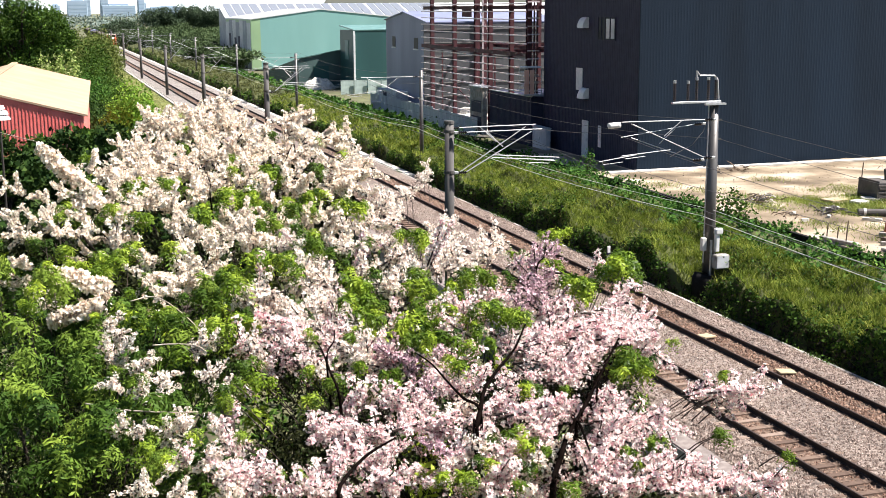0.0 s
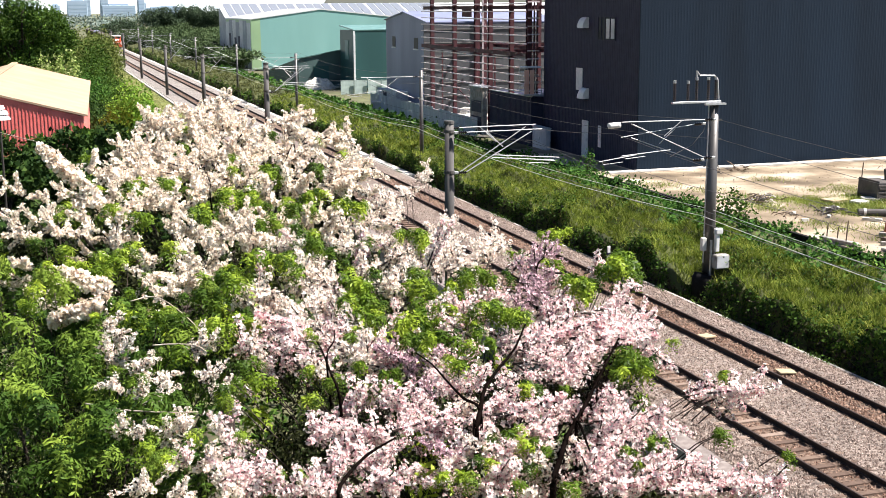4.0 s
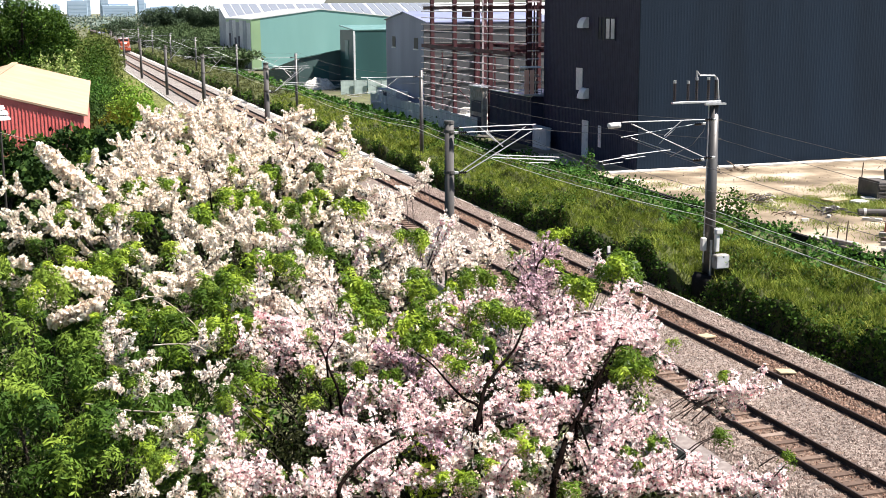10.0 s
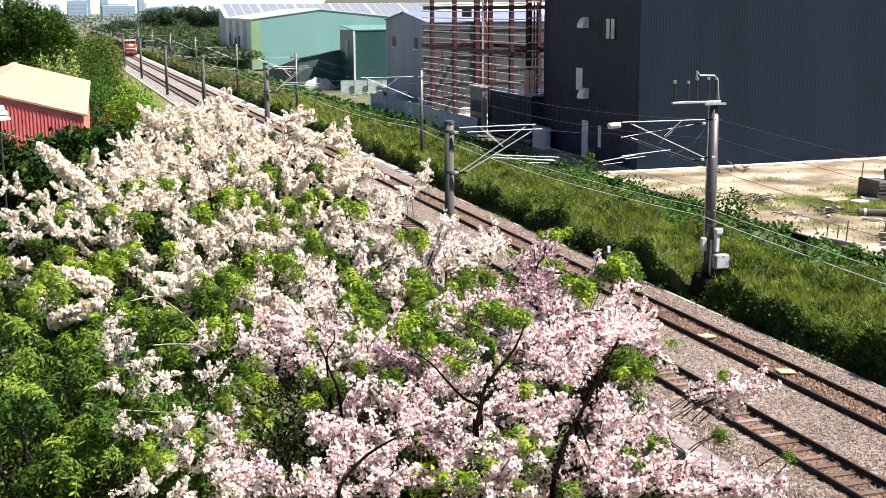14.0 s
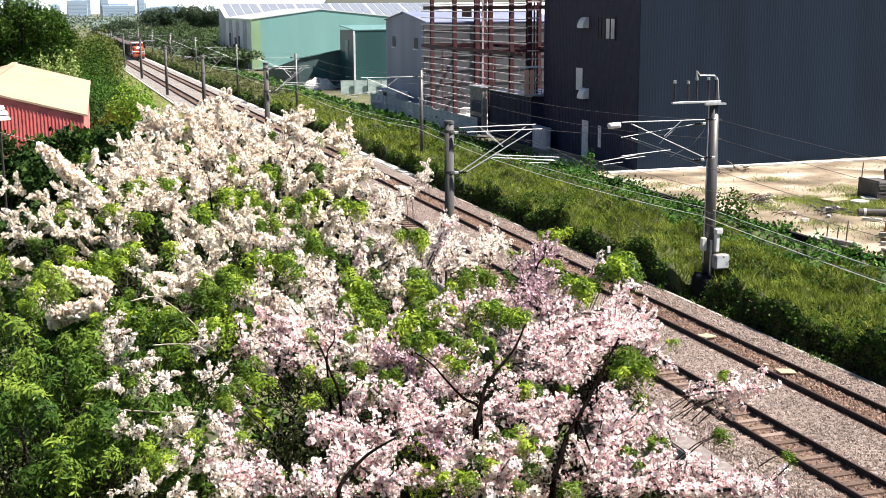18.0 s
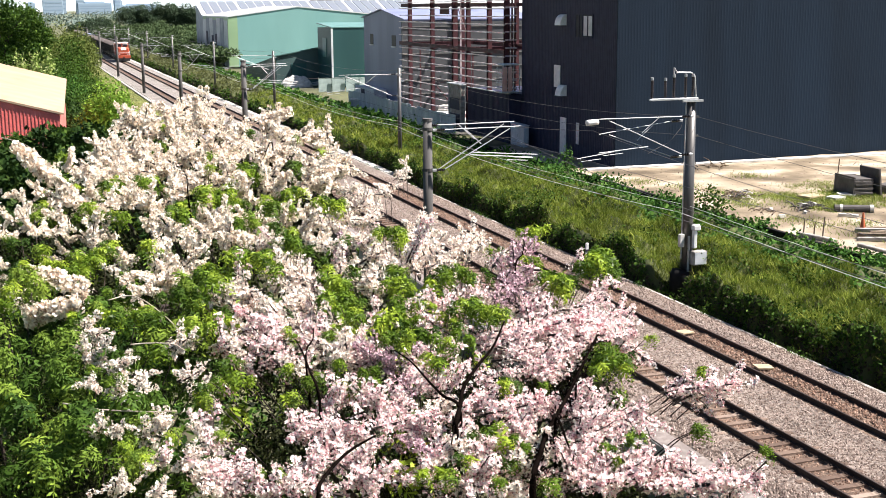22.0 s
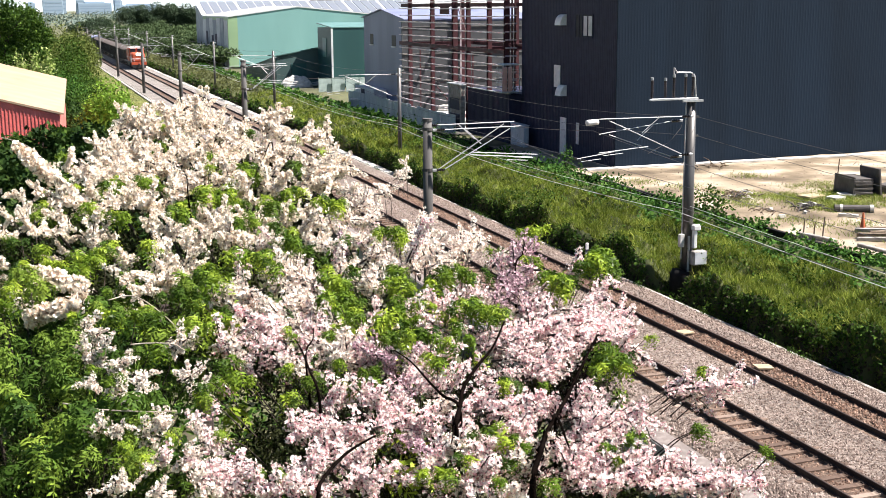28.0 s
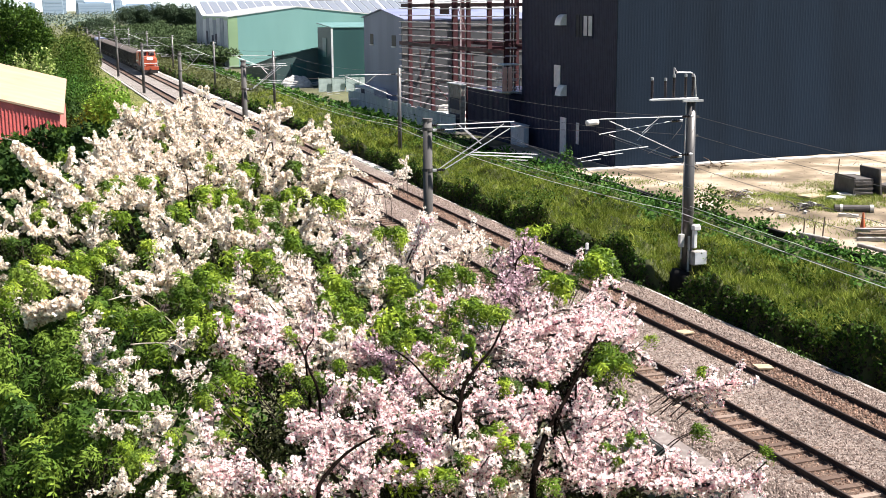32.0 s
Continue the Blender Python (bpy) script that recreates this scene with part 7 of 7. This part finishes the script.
def leaf_clumps(tree, rows, dz=0.12, pool=SPRAYS + DARKSPRAYS[:3]):
    """Fresh drooping leaf tufts on the outer face of the crown."""
    for x, y, r in rows:
        c = on_crown(x, y, dz)
        twig(tree, c, 0.7)
        for k in range(2 if r < 0.1 else 3):
            o = part("leaf_spray", pool[rng.integers(len(pool))], tree, at=aim(c + Vector(rng.normal(size=3) * r * np.array([0.5, 0.5, 0.25])), (rng.normal(0, 0.3), rng.normal(0, 0.3), 1), (r * 2.9 + 0.12) * (0.75 + 0.4 * rng.random())))
            if k == 0 and rng.random() < 0.5:
                SWAY.append(o)


blossom_clumps(CREAM_TREE, CREAM_TOP + CREAM_MID, CREAMS, 2.5)
blossom_clumps(CREAM_TREE, CREAM_LEFT, CREAMS, 2.6, 0.0, 0.68)
blossom_clumps(CREAM_TREE, CREAM_LOW, CREAMS, 2.6, -0.05, 0.75)
blossom_clumps(CREAM_TREE, CREAM_INNER, CREAMS, 1.6, -0.5, 0.7)
blossom_clumps(PINK_TREE, PINK_MID, BLUSH, 4.2)
blossom_clumps(PINK_TREE, PINK_FAR, BLUSH, 4.2, 0.0, 0.8)
blossom_clumps(PINK_TREE, PINK_FILL, BLUSH + PINKS, 4.4)
blossom_clumps(PINK_TREE, PINK_CENTRE + PINK_LOW + PINK_EAST + PINK_EDGE, PINKS, 4.9)
blossom_clumps(LEAFY_TREE, PINK_WEST, BLUSH, 4.0, 0.0, 0.75)
blossom_clumps(PINK_TREE, PINK_SHADE, PINKS, 4.2, -0.15)
blossom_clumps(PINK_TREE, MAUVE, MAUVES, 3.6, 0.03)
leaf_clumps(CREAM_TREE, LEAF_CREAM)
leaf_clumps(LEAFY_TREE, LEAF_WEST)
leaf_clumps(CREAM_TREE, LEAF_FRESH, 0.24, SPRAYS)
leaf_clumps(PINK_TREE, LEAF_CROWN, 0.24, SPRAYS)
for rows in (LEAF_MID, LEAF_PINK, LEAF_LOW, LEAF_EAST, LEAF_EDGE):
    leaf_clumps(PINK_TREE, rows)
for tree, rows, pool in ((CREAM_TREE, SPRAYS_CREAM, LONG_CREAMS), (PINK_TREE, SPRAYS_PINK, LONG_PINKS)):
    for row in rows:
        a, b = Vector(row[:3]), Vector(row[3:])
        ln = (b - a).length
        k = max(1, round(ln / 0.55))
        twig(tree, a, 0.8)
        for i in range(k):
            for j in range(2):
                o = part("flowering_branch", pool[(i + j) % 3], tree, at=aim(a.lerp(b, i / k) + Vector(rng.normal(0, 0.02, 3)), b - a, ln / k * 1.15 / (0.62 if tree is PINK_TREE else 0.8)))
            if i == k - 1:
                SWAY.append(o)
for tree, g in TWIGS.values():
    tagged(part("brushwood", g.mesh("brushwood", M_BARK), tree, "thin dark twigs"), kind="stuff")


def smooth_path(pts, k=5):
    """Catmull-Rom curve through the points."""
    P_ = [Vector(p) for p in pts]
    P_ = [P_[0] * 2 - P_[1]] + P_ + [P_[-1] * 2 - P_[-2]]
    out = []
    for i in range(1, len(P_) - 2):
        a, b, c, d = P_[i - 1:i + 3]
        for j in range(k):
            t = j / k
            out.append(0.5 * (2 * b + (c - a) * t + (2 * a - 5 * b + 4 * c - d) * t * t + (3 * b - a - 3 * c + d) * t ** 3))
    return out + [P_[-2]]


lp = thing("white_canopy", "white round ribbed metal canopy among the trees", "canopy", pose(-0.98, 30.0, 8.6))
part("pole", Geo().tube([(0, 0, -9.9), (0, 0, 0.3)], 0.025, 8).mesh("pole", M_DARKSTEEL), lp)
for zz, r in ((0.30, 0.24), (0.42, 0.2), (0.54, 0.13)):
    part("ring", Geo().tube([(0, 0, zz), (0, 0, zz + 0.03), (0, 0, zz + 0.09)], [r, r, r * 0.8], 18).mesh("ring", M_WHITE), lp)


BARE = thing("bare_branches", "dark bare branch ends standing among the blossom", "branches", kind="stuff")
BRANCHES = [[(3.2, 8.95, 7.96), (3.34, 9.24, 8.05), (3.46, 9.47, 8.14), (3.7, 9.74, 8.24), (3.95, 10.03, 8.3), (4.27, 10.55, 8.38)],
    [(3.32, 9.2, 8.05), (3.25, 9.42, 8.1), (3.19, 9.69, 8.18), (3.15, 9.99, 8.25), (3.08, 10.27, 8.29)],
    [(3.23, 9.1, 8), (3.18, 8.95, 7.96), (3.11, 8.81, 7.9)],
    [(3.53, 8.12, 7.79), (3.72, 8.42, 7.87), (3.89, 8.67, 7.95), (4.17, 8.96, 8.07), (4.39, 9.21, 8.17), (4.64, 9.51, 8.27), (4.96, 9.93, 8.34)],
    [(4.03, 8.8, 8.01), (3.98, 8.47, 7.91), (3.97, 8.41, 7.89)],
    [(2.25, 9.79, 8.12), (2.25, 10.11, 8.23), (2.28, 10.54, 8.29), (2.28, 10.8, 8.33)],
    [(2.29, 10.43, 8.28), (2.43, 10.75, 8.33), (2.5, 11, 8.37)],
    [(1.92, 8.46, 7.76), (2.02, 8.69, 7.8), (2.22, 8.91, 7.86), (2.36, 9, 7.9), (2.55, 9.09, 7.94)],
    [(2.08, 16.59, 8.9), (2.18, 17.32, 8.95), (2.24, 18.18, 9)],
    [(3.96, 20.2, 9.15), (3.53, 18.73, 9.05), (3.01, 16.89, 8.93)],
    [(4.96, 11.93, 8.61), (5.18, 12.27, 8.65), (5.5, 12.92, 8.71)]]
SHOOTS = [[(0.72, 12.56, 8.44), (0.92, 12.65, 8.45), (1.07, 12.45, 8.43), (1.24, 11.96, 8.35), (1.33, 11.5, 8.29)],
    [(0.83, 11.39, 8.27), (0.99, 11.38, 8.27), (1.21, 11.3, 8.26), (1.3, 11.14, 8.23)],
    [(0.17, 10.34, 8.1), (0.48, 10.21, 8.05), (0.84, 10.08, 8.03), (1.08, 10.04, 8.02)],
    [(-1.15, 23.43, 9.33), (-0.57, 22.71, 9.22), (0.03, 21.84, 9.11), (0.31, 20.3, 9.01), (0.38, 19.56, 8.96)]]
for i, pts in enumerate(BRANCHES):
    r = (0.026, 0.016, 0.013, 0.028, 0.016, 0.016, 0.012, 0.022)[i] if i < 8 else 0.013
    root = Vector(pts[0]) + Vector((0.05, 0.1, -0.5))
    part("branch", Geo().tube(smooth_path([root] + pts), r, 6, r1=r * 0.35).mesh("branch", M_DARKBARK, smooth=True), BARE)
# dry brown pods along the thick bare branch
W = curve_at([Vector(p) for p in BRANCHES[3]], rng.random(520)) + rng.normal(0, 0.045, (520, 3)) - np.array([0, 0, 0.03])
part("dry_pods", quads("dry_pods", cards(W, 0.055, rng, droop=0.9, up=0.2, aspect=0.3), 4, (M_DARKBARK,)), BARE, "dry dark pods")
for pts in SHOOTS:
    part("pale_shoot", Geo().tube(smooth_path(pts), 0.007, 6, r1=0.005).mesh("pale_shoot", M_TWIG, smooth=True), BARE, "pale arching shoot")


def motions():
    """The train rolls towards the bridge; sprays of the trees stir in the wind."""
    v = 5.85
    y0 = 289.0 + v * 19
    run = [(t, y0 - v * t + 0.048 * max(0.0, t - 22.0) ** 2) for t in (0.0, 8.0, 16.0, 22.0, 24.0, 26.0, 28.0, 30.0, 32.0)]
    walk(LOCO, [(t, pose(TRAIN_X, y, 0)) for t, y in run])
    off = 16.4
    for w_ in WAGONS:
        walk(w_, [(t, pose(TRAIN_X, y + off, 0)) for t, y in run])
        off += 12.75
    for o in SWAY:
        b = o.matrix_basis.copy()
        sc = Matrix.Diagonal((*o.scale, 1))
        base = Matrix.Translation(b.translation) @ b.to_quaternion().to_matrix().to_4x4()
        a, ph = 2.2 + 2.0 * rng.random(), rng.random() * 6.28
        walk(o, [(float(t), base @ pose(0, 0, 0, a * math.sin(t * 1.9 + ph), a * 0.7 * math.sin(t * 1.3 + ph * 2), 0)) for t in np.linspace(0, 32, 41)])


motions()
